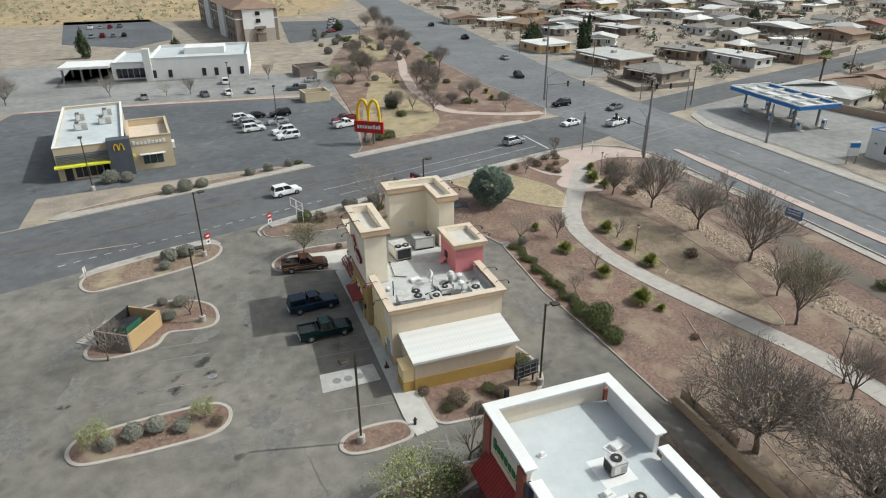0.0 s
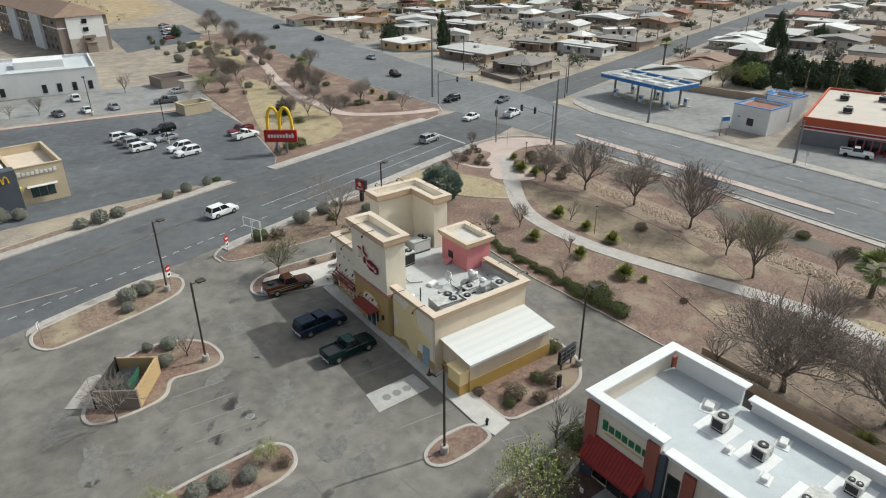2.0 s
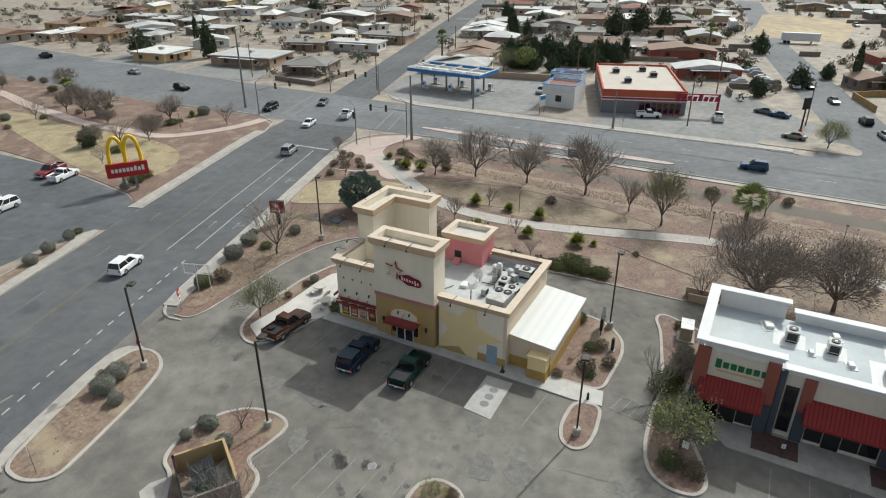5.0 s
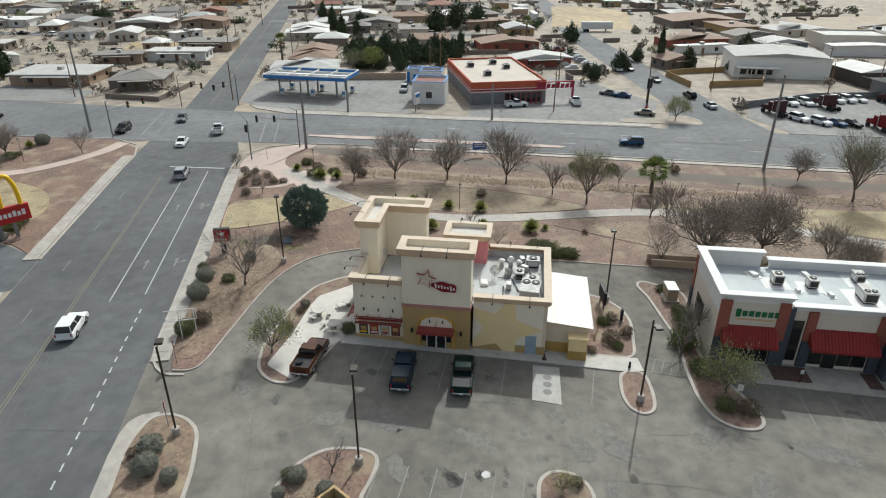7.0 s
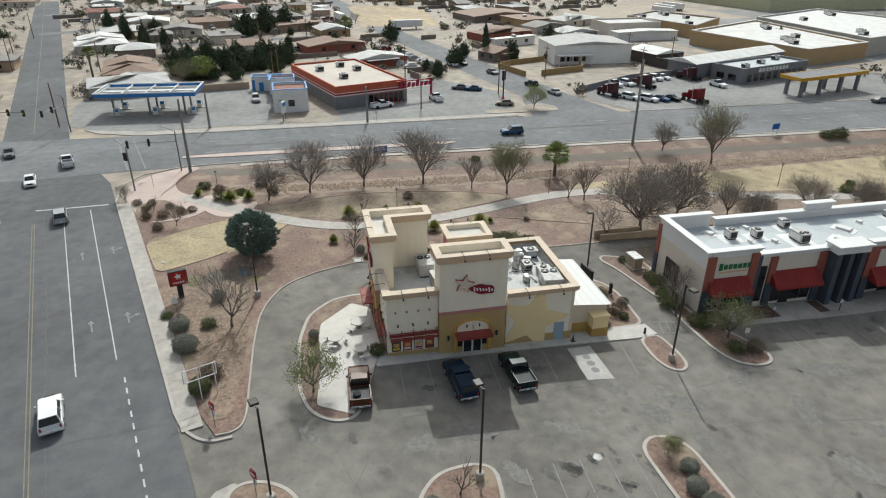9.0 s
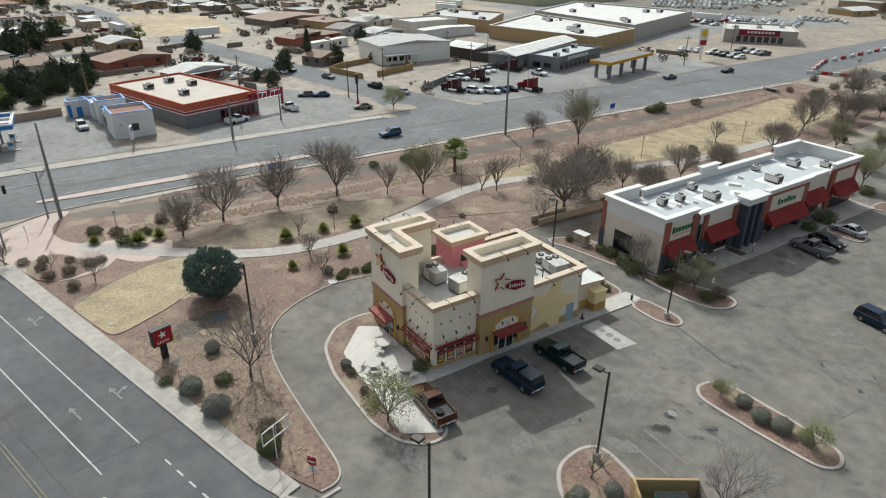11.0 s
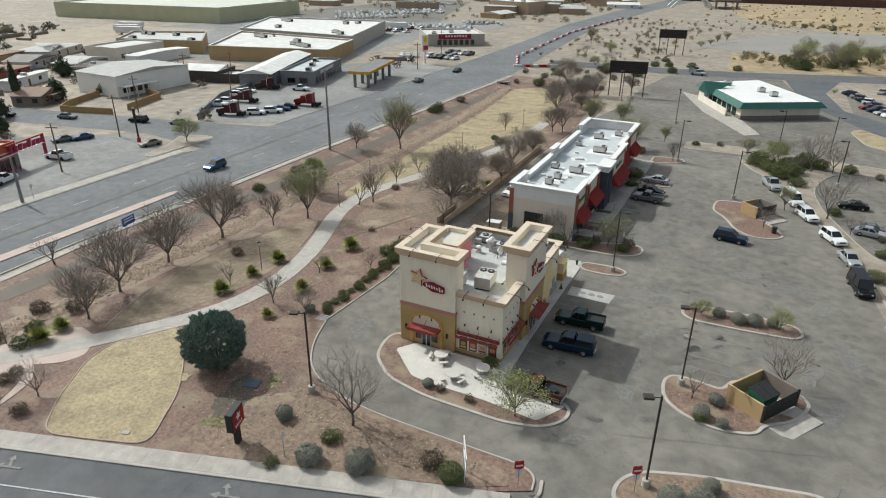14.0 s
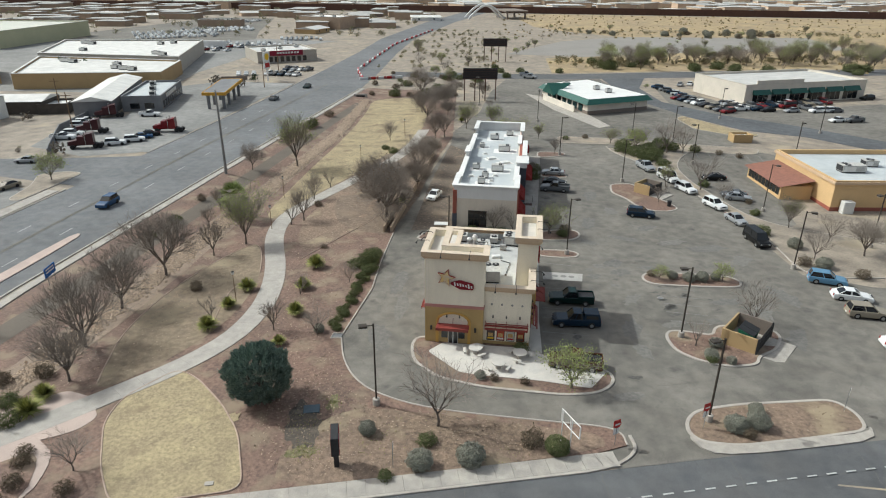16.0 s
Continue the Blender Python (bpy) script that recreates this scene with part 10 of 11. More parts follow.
kerb("lane_lawn_kerb", round_poly([(-27.5, -60), (-30, -64), (-41, -48), (-46, -43.5), (-41, -40), (-30, -48)], 2.0), True)
ub = thing("utility_box", "tan block utility enclosure on a lawn island", "enclosure", on(-38.6, -36.4, 10, 0.1))
part("walls", hollow(rect(-2.4, 2.4, -1.6, 1.6), inset(rect(-2.4, 2.4, -1.6, 1.6), 0.25), -0.3, 1.9), BUILDTAN, ub)
part("lid", box(-2.1, 2.1, -1.3, 1.3, 1.2, 1.35), PALEMETAL, ub)
drape("green_store_lot", [(34, -34), (29, -60), (28, -95), (24, -124), (-12, -131), (-16, -108), (-22, -84), (-32, -62), (-44, -44), (-34, -29), (-12, -37), (6, -40)], 0.045, LOT, 10, label="grey asphalt lot of the green-roofed store")
gs = thing("green_roof_store", "cream store with dark green mansard edge and white roof", "shop building")
GP = [(-21, -72), (-5, -100), (10.5, -88), (-2.5, -61)]
part("wall", Geo().prism(GP, -0.5, 3.4), PALEWALL, gs)
part("mansard", Geo().add([(x, y, z) for z, o in ((3.1, -1.2), (4.5, 0.2)) for x, y in inset(GP, o)], [(i, (i + 1) % 4, 4 + (i + 1) % 4, 4 + i) for i in range(4)]), TEAL, gs, "dark green metal mansard")
part("roof", Geo().prism(inset(GP, 0.22), 4.1, 4.42), WHITE, gs, "white flat roof")
part("dado", hollow(inset(GP, -0.05), inset(GP, 0.0), -0.4, 1.1), TAUPE, gs)
part("gable_front", Geo().add([(10.6, -83, 2.9), (7.0, -75.6, 2.9), (9.2, -78.8, 6.2), (1.5, -80, 4.0), (1.5, -81, 6.0)], [(0, 1, 2), (0, 2, 4), (1, 2, 4)]), TEAL, gs)
n_ = Vector((10.5 + 2.5, -88 + 61)).normalized()
for i in range(7):
    p0 = Vector((-2.5, -61)) + n_ * (3 + 3.4 * i)
    wd = part("shop_window", Geo().box(0, 2.4, -0.1, 0.12, 0.5, 2.6, 0, pose(p0.x, p0.y, 0, 0, 0, math.degrees(math.atan2(n_.y, n_.x)))), POLE, gs)
    part("pane", Geo().box(0.15, 2.25, 0.123, 0.14, 0.6, 2.5, 0, pose(p0.x, p0.y, 0, 0, 0, math.degrees(math.atan2(n_.y, n_.x)))), PALEGLASS, wd)
drape("green_store_walk", [(16, -93), (7, -66), (-4.5, -44.8), (-7.8, -47.5), (-3, -60.5), (11, -89)], 0.15, CONCRETE, 8, 0.2, label="pale concrete apron of the green-roofed store")
for x, y, rz in ((3.0, -86.0, 25), (-6.2, -79.5, 25), (-9.4, -74.6, 25)):
    hvac_unit(pose(x, y, 4.43, 0, 0, rz), 1.8, 1.5, 1.2, 1, "store rooftop units")
gw = thing("screen_wall", "low cream wall beside the green-roofed store", "wall", kind="structure")
part("wall_body", Geo().box(-21, 0, -0.15, 0.15, -0.3, 1.9, 0, on(1.2, -64, 115)), PALEWALL, gw)
ds = thing("dollar_store", "long cream store with dark green awnings over dark windows", "shop building", on(-75, -95, 23.6))
flat_block(ds, -24, 24, -26, 0, 6.2, PALEWALL, PALEROOF, 0.6)
fd_ = front("y", 0, 1)
for i in range(6):
    a = -21 + 7.2 * i
    windows(ds, fd_, a, a + 6, 0.3, 3.0, 3, 0.08)
    part("awning", Geo().add([fd_(a - 0.2, 3.1, 0.02), fd_(a + 6.2, 3.1, 0.02), fd_(a + 6.2, 3.1, 1.3), fd_(a - 0.2, 3.1, 1.3), fd_(a - 0.2, 4.5, 0.02), fd_(a + 6.2, 4.5, 0.02)], [(0, 1, 2, 3), (3, 2, 5, 4), (0, 3, 4), (1, 5, 2)]), TEAL, ds, "dark green awning")
part("raised_parapet", box(2, 20, -0.4, 0.02, 6.2, 7.4), PALEWALL, ds)
drape("dollar_lot", [(-30, -76), (-48, -48), (-75, -36), (-120, -60), (-98, -94), (-54, -75), (-42, -100), (-30, -110)], 0.055, LOT, 14, label="grey asphalt lot of the dollar store")
ye = thing("orange_restaurant", "orange-yellow flat-roofed restaurant with a clay-tiled annex", "restaurant", on(-40.5, 13.6, 188))
flat_block(ye, 0, 26, 0, 22, 5.6, ORANGE, ROOFWHITE, 0.8)
part("cornice", hollow(inset(rect(0, 26, 0, 22), -0.3), inset(rect(0, 26, 0, 22), -0.0), 5.0, 5.5), CAP, ye)
part("plinth", hollow(inset(rect(0, 26, 0, 22), -0.05), inset(rect(0, 26, 0, 22), 0.0), -0.6, 0.7), BRICKRED, ye)
part("annex_wall", box(-6.2, -0.3, 6, 20, -0.6, 2.7), ORANGE, ye)
part("annex_roof", Geo().add([(-7.0, 5.4, 2.7), (-0.3, 5.4, 3.9), (-0.3, 20.6, 3.9), (-7.0, 20.6, 2.7)], [(0, 1, 2, 3)]), TILE, ye, "sloping clay-red annex roof")
windows(ye, front("x", -6.2, -1), 6.5, 19.5, 0.8, 2.3, 9, 0.1)
windows(ye, front("y", 0, -1), 14, 17, 0.8, 2.2, 1, 0.1)
part("back_door", plate(front("y", 0, -1), 18, 19.2, -0.2, 2.0, 0.01, 0.07), BRICKRED, ye)
part("tank", box(1.5, 3.5, -1.6, -0.2, -0.3, 2.2, 0.1), PALEMETAL, ye)
hvac_unit(on(-40.5, 13.6, 188, 4.8) @ pose(8, 9, 0), 4.5, 2.4, 1.4, 2, "restaurant rooftop units")
hvac_unit(on(-40.5, 13.6, 188, 4.8) @ pose(14, 13, 0), 2.5, 2.0, 1.2, 1, "restaurant rooftop units")
WEST_EDGE = [(-4.6, -25.6), (-5.9, -19.7), (-11.1, -12.2), (-13.7, -5.9), (-16.2, 3.2), (-18.9, 9.2), (-21.9, 17.6), (-23.4, 23.3), (-25.0, 32.0), (-25.3, 42.8), (-28, 44.8), (-38, 43.2)]
WEST_BACK = [(-46, 42), (-46, 30), (-30.5, 24.5), (-26.0, 20.0), (-24.0, 15.5), (-22.5, 11.4), (-21.0, 6.4), (-19.2, 1.0), (-18.0, -8.9), (-20, -17), (-23.0, -22.4)]
drape("west_lot", [(-8, -26), (-14, -6), (-21, 18), (-29, 25), (-32, 22), (-34, 6), (-32.4, -9), (-36, -14), (-62, -10), (-62, -24), (-40, -24.4), (-22, -25.5)], 0.03, LOT, 5, label="grey asphalt lot beside the orange restaurant")
drape("west_bed", smooth_line(WEST_EDGE + WEST_BACK, True, 1), 0.12, DIRT, 4, label="bare tan planting bed with shrubs between the lots")
kerb("west_kerb_1", smooth_line(WEST_EDGE), False)
kerb("west_kerb_2", smooth_line(WEST_BACK), False)
for i in range(6):
    line("stall_line", [(-25.0 - 2.8 * i, -22.4), (-24.8 - 2.8 * i, -17.8)], 0.11, FADEDLINE, 0.05)
for y in (6.8, 12.6, 15.4):
    line("stall_line", [(-22.8 - 0.2 * (y > 10), y), (-27.2, y - 1.4)], 0.11, FADEDLINE, 0.05)


def billboard(x, y, rz, h, w, label):
    r = thing("billboard", label, "billboard", on(x, y, rz), "billboards")
    for i in range(4):
        part("post", box(-w / 2 + 0.5 + (w - 1) * i / 3 - 0.15, -w / 2 + 0.5 + (w - 1) * i / 3 + 0.15, -0.15, 0.15, -0.3, h), RUST, r)
    part("panel", box(-w / 2, w / 2, -0.5, -0.2, h - 0.3, h + 3.2, 0.03), DARK, r, "dark slatted back of the panel")
    for i in range(6):
        part("slat", box(-w / 2, w / 2, -0.2, -0.1, h + 0.55 * i, h + 0.08 + 0.55 * i), RUST, r)


billboard(30.5, -78, 10, 7.0, 11, "dark billboard seen from behind on four steel posts")
billboard(31.5, -176, 10, 7.0, 11, "far dark billboard on four steel posts")

# ---- poles and signals ----
def utility_pole(x, y, h, wood=True, arm=True, lean=0.0):
    r = thing("utility_pole", "weathered wooden utility pole with a crossarm" if wood else "tall grey steel utility pole", "utility pole", on(x, y, 20) @ pose(0, 0, 0, 0, lean, 0), "utility poles")
    part("pole", Geo().tube((0, 0, -0.5), (0, 0, h), 0.17 if wood else 0.3, 0.11 if wood else 0.16, 8), WOOD if wood else GREYMETAL, r)
    if arm:
        part("crossarm", box(-1.2, 1.2, -0.06, 0.06, h - 0.9, h - 0.75), WOOD, r)


utility_pole(75.6, 11.2, 17, False, False)
utility_pole(75.4, 96.4, 13, False, False)
utility_pole(81, 146, 18, False, False)
for x, y in ((112, 48), (140, 6), (148, 46), (146, 83), (170, 133), (180, 160), (200, 166), (230, 148), (160, 82), (215, 72), (108, 215), (110, 170), (124, 25), (150, -40), (108, -90), (118, -130), (160, -30), (250, 176), (132, -20), (230, 90), (112, 128)):
    utility_pole(x, y, 9.5)


def signal(x, y, rz, arm):
    r = thing("traffic_signal", "grey traffic signal pole with mast arm and black heads", "traffic signal", on(x, y, rz), "traffic signals")
    part("pole", Geo().tube((0, 0, 0), (0, 0, 7.5), 0.14, 0.1, 8), GREYMETAL, r)
    part("mast_arm", Geo().tube((0, 0, 5.6), (arm, 0, 6.1), 0.09, 0.05, 7), GREYMETAL, r)
    part("lamp_arm", Geo().tube((0, 0, 7.4), (2.2, 0, 8.6), 0.05, 0.04, 6), GREYMETAL, r)
    for k in (0.55, 0.97):
        hd = part("signal_head", box(arm * k - 0.2, arm * k + 0.2, -0.2, 0.2, 5.2, 6.5, 0.03), DARK, r)
        for j, mt in enumerate((LAMPRED, YELLOW, GREEN)):
            part("lens", Geo().tube((arm * k, -0.26, 6.25 - 0.4 * j), (arm * k, -0.19, 6.25 - 0.4 * j), 0.13, 0.13, 10), mt, hd)


signal(77.5, 138.6, -20, 9)
signal(66.5, 94.8 + 9, 60, 0.6)
signal(76.2, 98.0, 100, 8)
signal(107.5, 124.5, 165, 8)
signal(104, 137.5, -110, 8)
for x, y in ((104.4, 96), (102.6, 62), (58, 250)):
    utility_pole(x, y, 8, False, False)
bs = thing("blue_road_sign", "blue service sign on two posts beside the highway", "traffic sign", on(76.2, 62.5, 100))
for s in (-1, 1):
    part("post", Geo().tube((s * 0.8, 0, -0.2), (s * 0.8, 0, 2.4), 0.05, 0.05, 6), GREYMETAL, bs)
part("panel", box(-1.3, 1.3, -0.04, 0.04, 1.3, 2.6, 0.01), mat("sign_blue", (0.02, 0.12, 0.40), (0.02, 0.10, 0.34), size=1, fine=10), bs)
for z in (2.2, 1.8):
    part("text_bar", box(-1.0, 1.0, 0.042, 0.05, z, z + 0.2), WHITE, bs)
bs2 = thing("blue_road_sign", "blue service sign on two posts beside the highway", "traffic sign", on(76.0, -22, 100))
for s in (-1, 1):
    part("post", Geo().tube((s * 0.6, 0, -0.2), (s * 0.6, 0, 2.4), 0.05, 0.05, 6), GREYMETAL, bs2)
part("panel", box(-1.0, 1.0, -0.04, 0.04, 1.3, 2.5, 0.01), mat("sign_blue_far", (0.02, 0.12, 0.40), (0.02, 0.10, 0.34), size=1, fine=10), bs2)
cu = thing("culvert_headwall", "concrete culvert headwall with a dark opening", "culvert", on(70.5, -80, 8))
part("headwall", box(-2.2, 2.2, -0.3, 0.3, -1.0, 1.0, 0.03), CONCRETE, cu)
part("opening", box(-1.4, 1.4, 0.303, 0.34, -0.9, 0.6), DARK, cu)
for i in range(44):
    s = i / 43
    x = float(np.interp(s, (0, 0.1, 0.25, 0.6, 1.0), (66, 78, 86, 91, 84)))
    y = float(np.interp(s, (0, 0.1, 0.25, 0.6, 1.0), (-119, -113, -135, -235, -330)))
    dx, dy = (1, 0.5) if s < 0.1 else (0.35 - s * 0.5, -1)
    ob = box(-2.2, 2.2, -0.3, 0.3, 0, 0.95, 0.06).mesh("traffic_barrier", RED if i % 2 else WHITE)
    tagged(new("traffic_barrier", ob), "red plastic traffic barrier block" if i % 2 else "white plastic traffic barrier block", "barrier", "road barriers").matrix_basis = on(x, y, math.degrees(math.atan2(dy, dx)), 0.05)

# ---- neighbourhood ----
HOUSE_WALLS = (ADOBE, PALEWALL, ADOBE, PALEWALL, BUILDTAN, TAUPE, WHITE)
HOUSE_ROOFS = (PALEROOF, BROWNROOF, PALEROOF, GREYROOF, PALEROOF, TILE, PALEROOF, GREYROOF, PALEROOF, BROWNROOF)
WORDS = {ADOBE: "adobe", PALEWALL: "cream", BUILDTAN: "ochre", TAUPE: "taupe", WHITE: "white", ORANGE: "orange", DARK: "dark"}
RWORDS = {PALEROOF: "white", BROWNROOF: "brown", GREYROOF: "grey", TILE: "red"}


def house(x, y, rz, sx, sy, wall, roofm, style, label=""):
    r = thing("house", label or f"single-storey {WORDS[wall]} house with {RWORDS[roofm]} {'flat' if style == 0 else 'pitched'} roof", "house", on(x, y, rz), "town houses")
    h = 2.8
    part("wall", box(-sx / 2, sx / 2, -sy / 2, sy / 2, -0.4, h), wall, r)
    o = 0.6
    if style == 0:
        part("roof", box(-sx / 2 - o, sx / 2 + o, -sy / 2 - o, sy / 2 + o, h + 0.003, h + 0.35, 0.04), roofm, r)
        part("roof_unit", box(-0.8, 0.8, -0.6, 0.6, h + 0.353, h + 1.2, 0.05), HVAC, r)
    elif style == 1:
        part("roof", Geo().add([(-sx / 2 - o, -sy / 2 - o, h), (sx / 2 + o, -sy / 2 - o, h), (sx / 2 + o, sy / 2 + o, h), (-sx / 2 - o, sy / 2 + o, h), (-sx / 2 - o, 0, h + 1.4), (sx / 2 + o, 0, h + 1.4)], [(0, 1, 5, 4), (2, 3, 4, 5), (0, 4, 3), (1, 2, 5), (0, 3, 2, 1)]), roofm, r)
    else:
        k = sy / 2
        part("roof", Geo().add([(-sx / 2 - o, -sy / 2 - o, h), (sx / 2 + o, -sy / 2 - o, h), (sx / 2 + o, sy / 2 + o, h), (-sx / 2 - o, sy / 2 + o, h), (-sx / 2 + k, 0, h + 1.7), (sx / 2 - k, 0, h + 1.7)], [(0, 1, 5, 4), (2, 3, 4, 5), (0, 4, 3), (1, 2, 5), (0, 3, 2, 1)]), roofm, r)
    for f, span in ((front("x", -sx / 2, -1), sy), (front("y", -sy / 2, -1), sx), (front("y", sy / 2, 1), sx))[:1 if x > 185 else 3]:
        for k in (-0.28, 0.24):
            part("window", plate(f, span * k - 0.7, span * k + 0.7, 0.9, 2.1, 0.004, 0.05), GLASS, r)
    part("door", plate(front("x", -sx / 2, -1), -0.5, 0.5, 0, 2.1, 0.004, 0.06), WOOD, r)
    if x > 200:
        return
    part("porch_roof", box(-sx / 2 - 2.2, -sx / 2 - o - 0.003, -sy * 0.3, sy * 0.3, h - 0.25, h - 0.1), roofm, r)
    for s in (-1, 1):
        part("porch_post", box(-sx / 2 - 2.1, -sx / 2 - 1.95, s * sy * 0.28 - 0.08, s * sy * 0.28 + 0.08, -0.2, h - 0.25), wall, r)


TAKEN = [(115, 44, 12), (108, 55, 10), (128, 82, 16), (120, 30, 12), (136, 26, 12), (134, 64, 24), (121, 109, 20), (121, 80, 14), (131, -58, 24), (144, -56, 26), (109, -62, 22), (168, -18, 18), (224, -61, 16), (205, -60, 16), (156, -40, 12), (170, -90, 40), (200, -145, 55), (230, -88, 30), (345, -205, 75), (127, -159, 22), (118, -20, 22), (165, 95, 22), (110, -130, 25), (150, 5, 14),
         (255, 36, 14), (275, 26, 20), (300, 28, 24), (325, 26, 18), (182, -4, 9), (240, -12, 16), (250, -95, 26), (275, -75, 26), (290, -110, 30), (145, 230, 14), (108, 190, 8)]
# front corners as seen from the lots, depth, wall, roof, roof shape (0 flat, 1 gable, 2 hip)
HOUSES_NORTH = [
    (119.5, 195.8, 122.6, 174.2, 14, ADOBE, PALEROOF, 0), (117.5, 165.0, 121.3, 151.8, 13, TAUPE, GREYROOF, 2), (159.9, 178.9, 162.6, 160.1, 8, WHITE, PALEROOF, 0), (150.4, 191.5, 155.3, 178.2, 8, ADOBE, GREYROOF, 0),
    (227.8, 233.4, 231.1, 210.5, 11, TAUPE, PALEROOF, 1), (235.3, 207.0, 237.9, 189.2, 12, ADOBE, BROWNROOF, 1), (225.0, 296.0, 228.7, 276.0, 13, WHITE, PALEROOF, 0), (274.0, 323.0, 277.2, 300.8, 12, WHITE, GREYROOF, 1),
    (114.0, 301.0, 132.0, 300.0, 12, PALEWALL, BROWNROOF, 1), (150.0, 309.0, 171.0, 313.0, 13, BUILDTAN, BROWNROOF, 2), (150.9, 272.5, 166.0, 262.2, 11, WHITE, PALEROOF, 1), (139.0, 223.5, 148.5, 215.8, 8, WHITE, PALEROOF, 1),
    (212.2, 290.2, 227.8, 283.5, 12, PALEWALL, PALEROOF, 0), (227.6, 246.0, 240.0, 240.9, 10, PALEWALL, PALEROOF, 1), (200.2, 190.8, 211.0, 185.0, 4, WHITE, PALEROOF, 0),
]
HOUSES_EAST = [
    (155.4, 129.0, 157.4, 115.4, 12, ADOBE, BROWNROOF, 2), (168.0, 131.0, 170.5, 119.0, 10, ADOBE, BROWNROOF, 1), (208.2, 149.2, 213.2, 133.9, 11, PALEWALL, PALEROOF, 2), (272.1, 146.4, 274.5, 129.5, 12, PALEWALL, PALEROOF, 1),
    (243.2, 129.3, 245.5, 112.6, 10, PALEWALL, GREYROOF, 1), (193.2, 71.9, 200.0, 52.0, 12, BRICKRED, BROWNROOF, 1), (248.1, 82.8, 259.0, 65.6, 10, ADOBE, BROWNROOF, 0), (163.8, 58.9, 169.8, 41.8, 8, BRICKRED, PALEROOF, 1),
    (222.0, 152.0, 226.0, 138.0, 10, WHITE, PALEROOF, 1), (230.0, 134.0, 233.0, 122.0, 9, TAUPE, GREYROOF, 2), (290.0, 160.0, 294.0, 142.0, 12, ADOBE, PALEROOF, 0),
]
HOUSES_SOUTH = [
    (266.5, -6.4, 274.7, -37.0, 22, TAUPE, BROWNROOF, 1), (210.2, 5.2, 218.5, -17.5, 11, BRICKRED, BROWNROOF, 2), (195.9, 4.4, 203.0, -13.2, 2.6, WHITE, PALEROOF, 0), (168.5, 13.0, 173.5, 3.0, 8, TAUPE, BROWNROOF, 1),
    (243.0, -42.0, 254.4, -64.6, 14, PALEWALL, PALEROOF, 2), (196.0, -24.0, 200.0, -36.0, 7, TAUPE, GREYROOF, 0), (208.0, -27.0, 212.0, -43.0, 9, GREYWALL, PALEROOF, 1), (226.0, -22.0, 233.0, -38.0, 9, PALEWALL, GREYROOF, 1),
]
WORDS[BRICKRED], WORDS[GREYWALL] = "red brick", "grey block"
for lx, ly, rx, ry, dp, w, rf, stl in HOUSES_NORTH + HOUSES_EAST + HOUSES_SOUTH:
    d = Vector((rx - lx, ry - ly))
    away = Vector((-d.y, d.x)).normalized()
    c = Vector(((lx + rx) / 2, (ly + ry) / 2)) + away * dp / 2
    house(c.x, c.y, math.degrees(math.atan2(away.y, away.x)), dp, d.length, w, rf, stl)
    TAKEN += [(c.x + d.x * k, c.y + d.y * k, max(dp, 7) * 0.55) for k in (-0.3, 0.0, 0.3)]
house(119.5, 217.5, 96, 13, 13, ORANGE, PALEROOF, 0, "dark orange roadside grill building with a white flat roof")
TAKEN.append((119.5, 217.5, 12))
drape("straw_field", [(261.8, 47), (259.7, 12), (325, 6), (350, 24), (348, 46), (300, 46)], 0.06, SCRUB, 30, label="vacant lot of straw-coloured dead grass")
drape("dirt_yard", [(250, -70), (275, -60), (320, -70), (330, -140), (262, -150), (256, -112)], 0.05, mat("graded_dirt", (0.345, 0.285, 0.215), (0.29, 0.24, 0.183), size=12, fine=3, bump=0.3, mid=0.1, mid_size=4.0), 30, label="wide pale graded dirt yard with parked trailers")
drape("straw_lot", [(163, 196), (196, 206), (202, 188), (168, 182)], 0.05, SCRUB, 20, label="weedy vacant lot of dry grass between houses")
drape("cross_street", [(200.5, 171.8), (197.5, 166.5), (204, 230), (207, 275), (215, 330), (221, 330), (213, 272), (209.5, 228), (204.5, 176)], 0.045, HIGHWAY, 30, label="pale asphalt cross street between houses")
drape("grill_lot", [(106, 236), (108, 203), (124, 206), (128, 236)], 0.05, PALELOT, 14, label="pale asphalt forecourt of the roadside grill")
drape("corner_forecourt", [(104.5, 196), (104, 166), (117, 169), (119, 197)], 0.055, PALELOT, 14, label="pale asphalt forecourt of a corner shop")
cy = thing("cypress_tree", "tall thin dark green cypress tree", "cypress tree", on(177.5, 13.6))
part("trunk", Geo().tube((0, 0, -0.2), (0, 0, 9), 0.2, 0.06, 6), BARK, cy)
part("crown", leaf_ball(61, 1800, 1.05, 1.05, 5.6, 0.26, 0.3, 0.35, 0.8), PINE, cy)
cy2 = copy_thing(cy, on(143, 226))
for x, y, k, c_, a in ((208, 262, "sedan", "black", 84), (206, 248, "suv", "white", 84), (205, 226, "suv", "red", 84), (231, 95, "suv", "white", -70), (204, 80, "van", "white", 15), (206, 84, "suv", "white", 15), (207, 88, "pickup", "silver", 15), (203.5, 76, "sedan", "grey", 15)):
    car(k, c_, x, y, a, far=True)


def clear(x, y, r):
    if any((x - a) ** 2 + (y - b) ** 2 < (r + c) ** 2 for a, b, c in TAKEN):
        return False
    if abs(y - (129.5 + 0.287 * (x - 102))) < 7 + r or x < 106 + 0.06 * max(0, y - 100) + r:
        return False
    yl = float(np.interp(x, (98, 121, 188, 239, 355, 420), (12.5, 13, 25, 36.5, 48, 59)))
    return abs(y - yl) > 7 + r


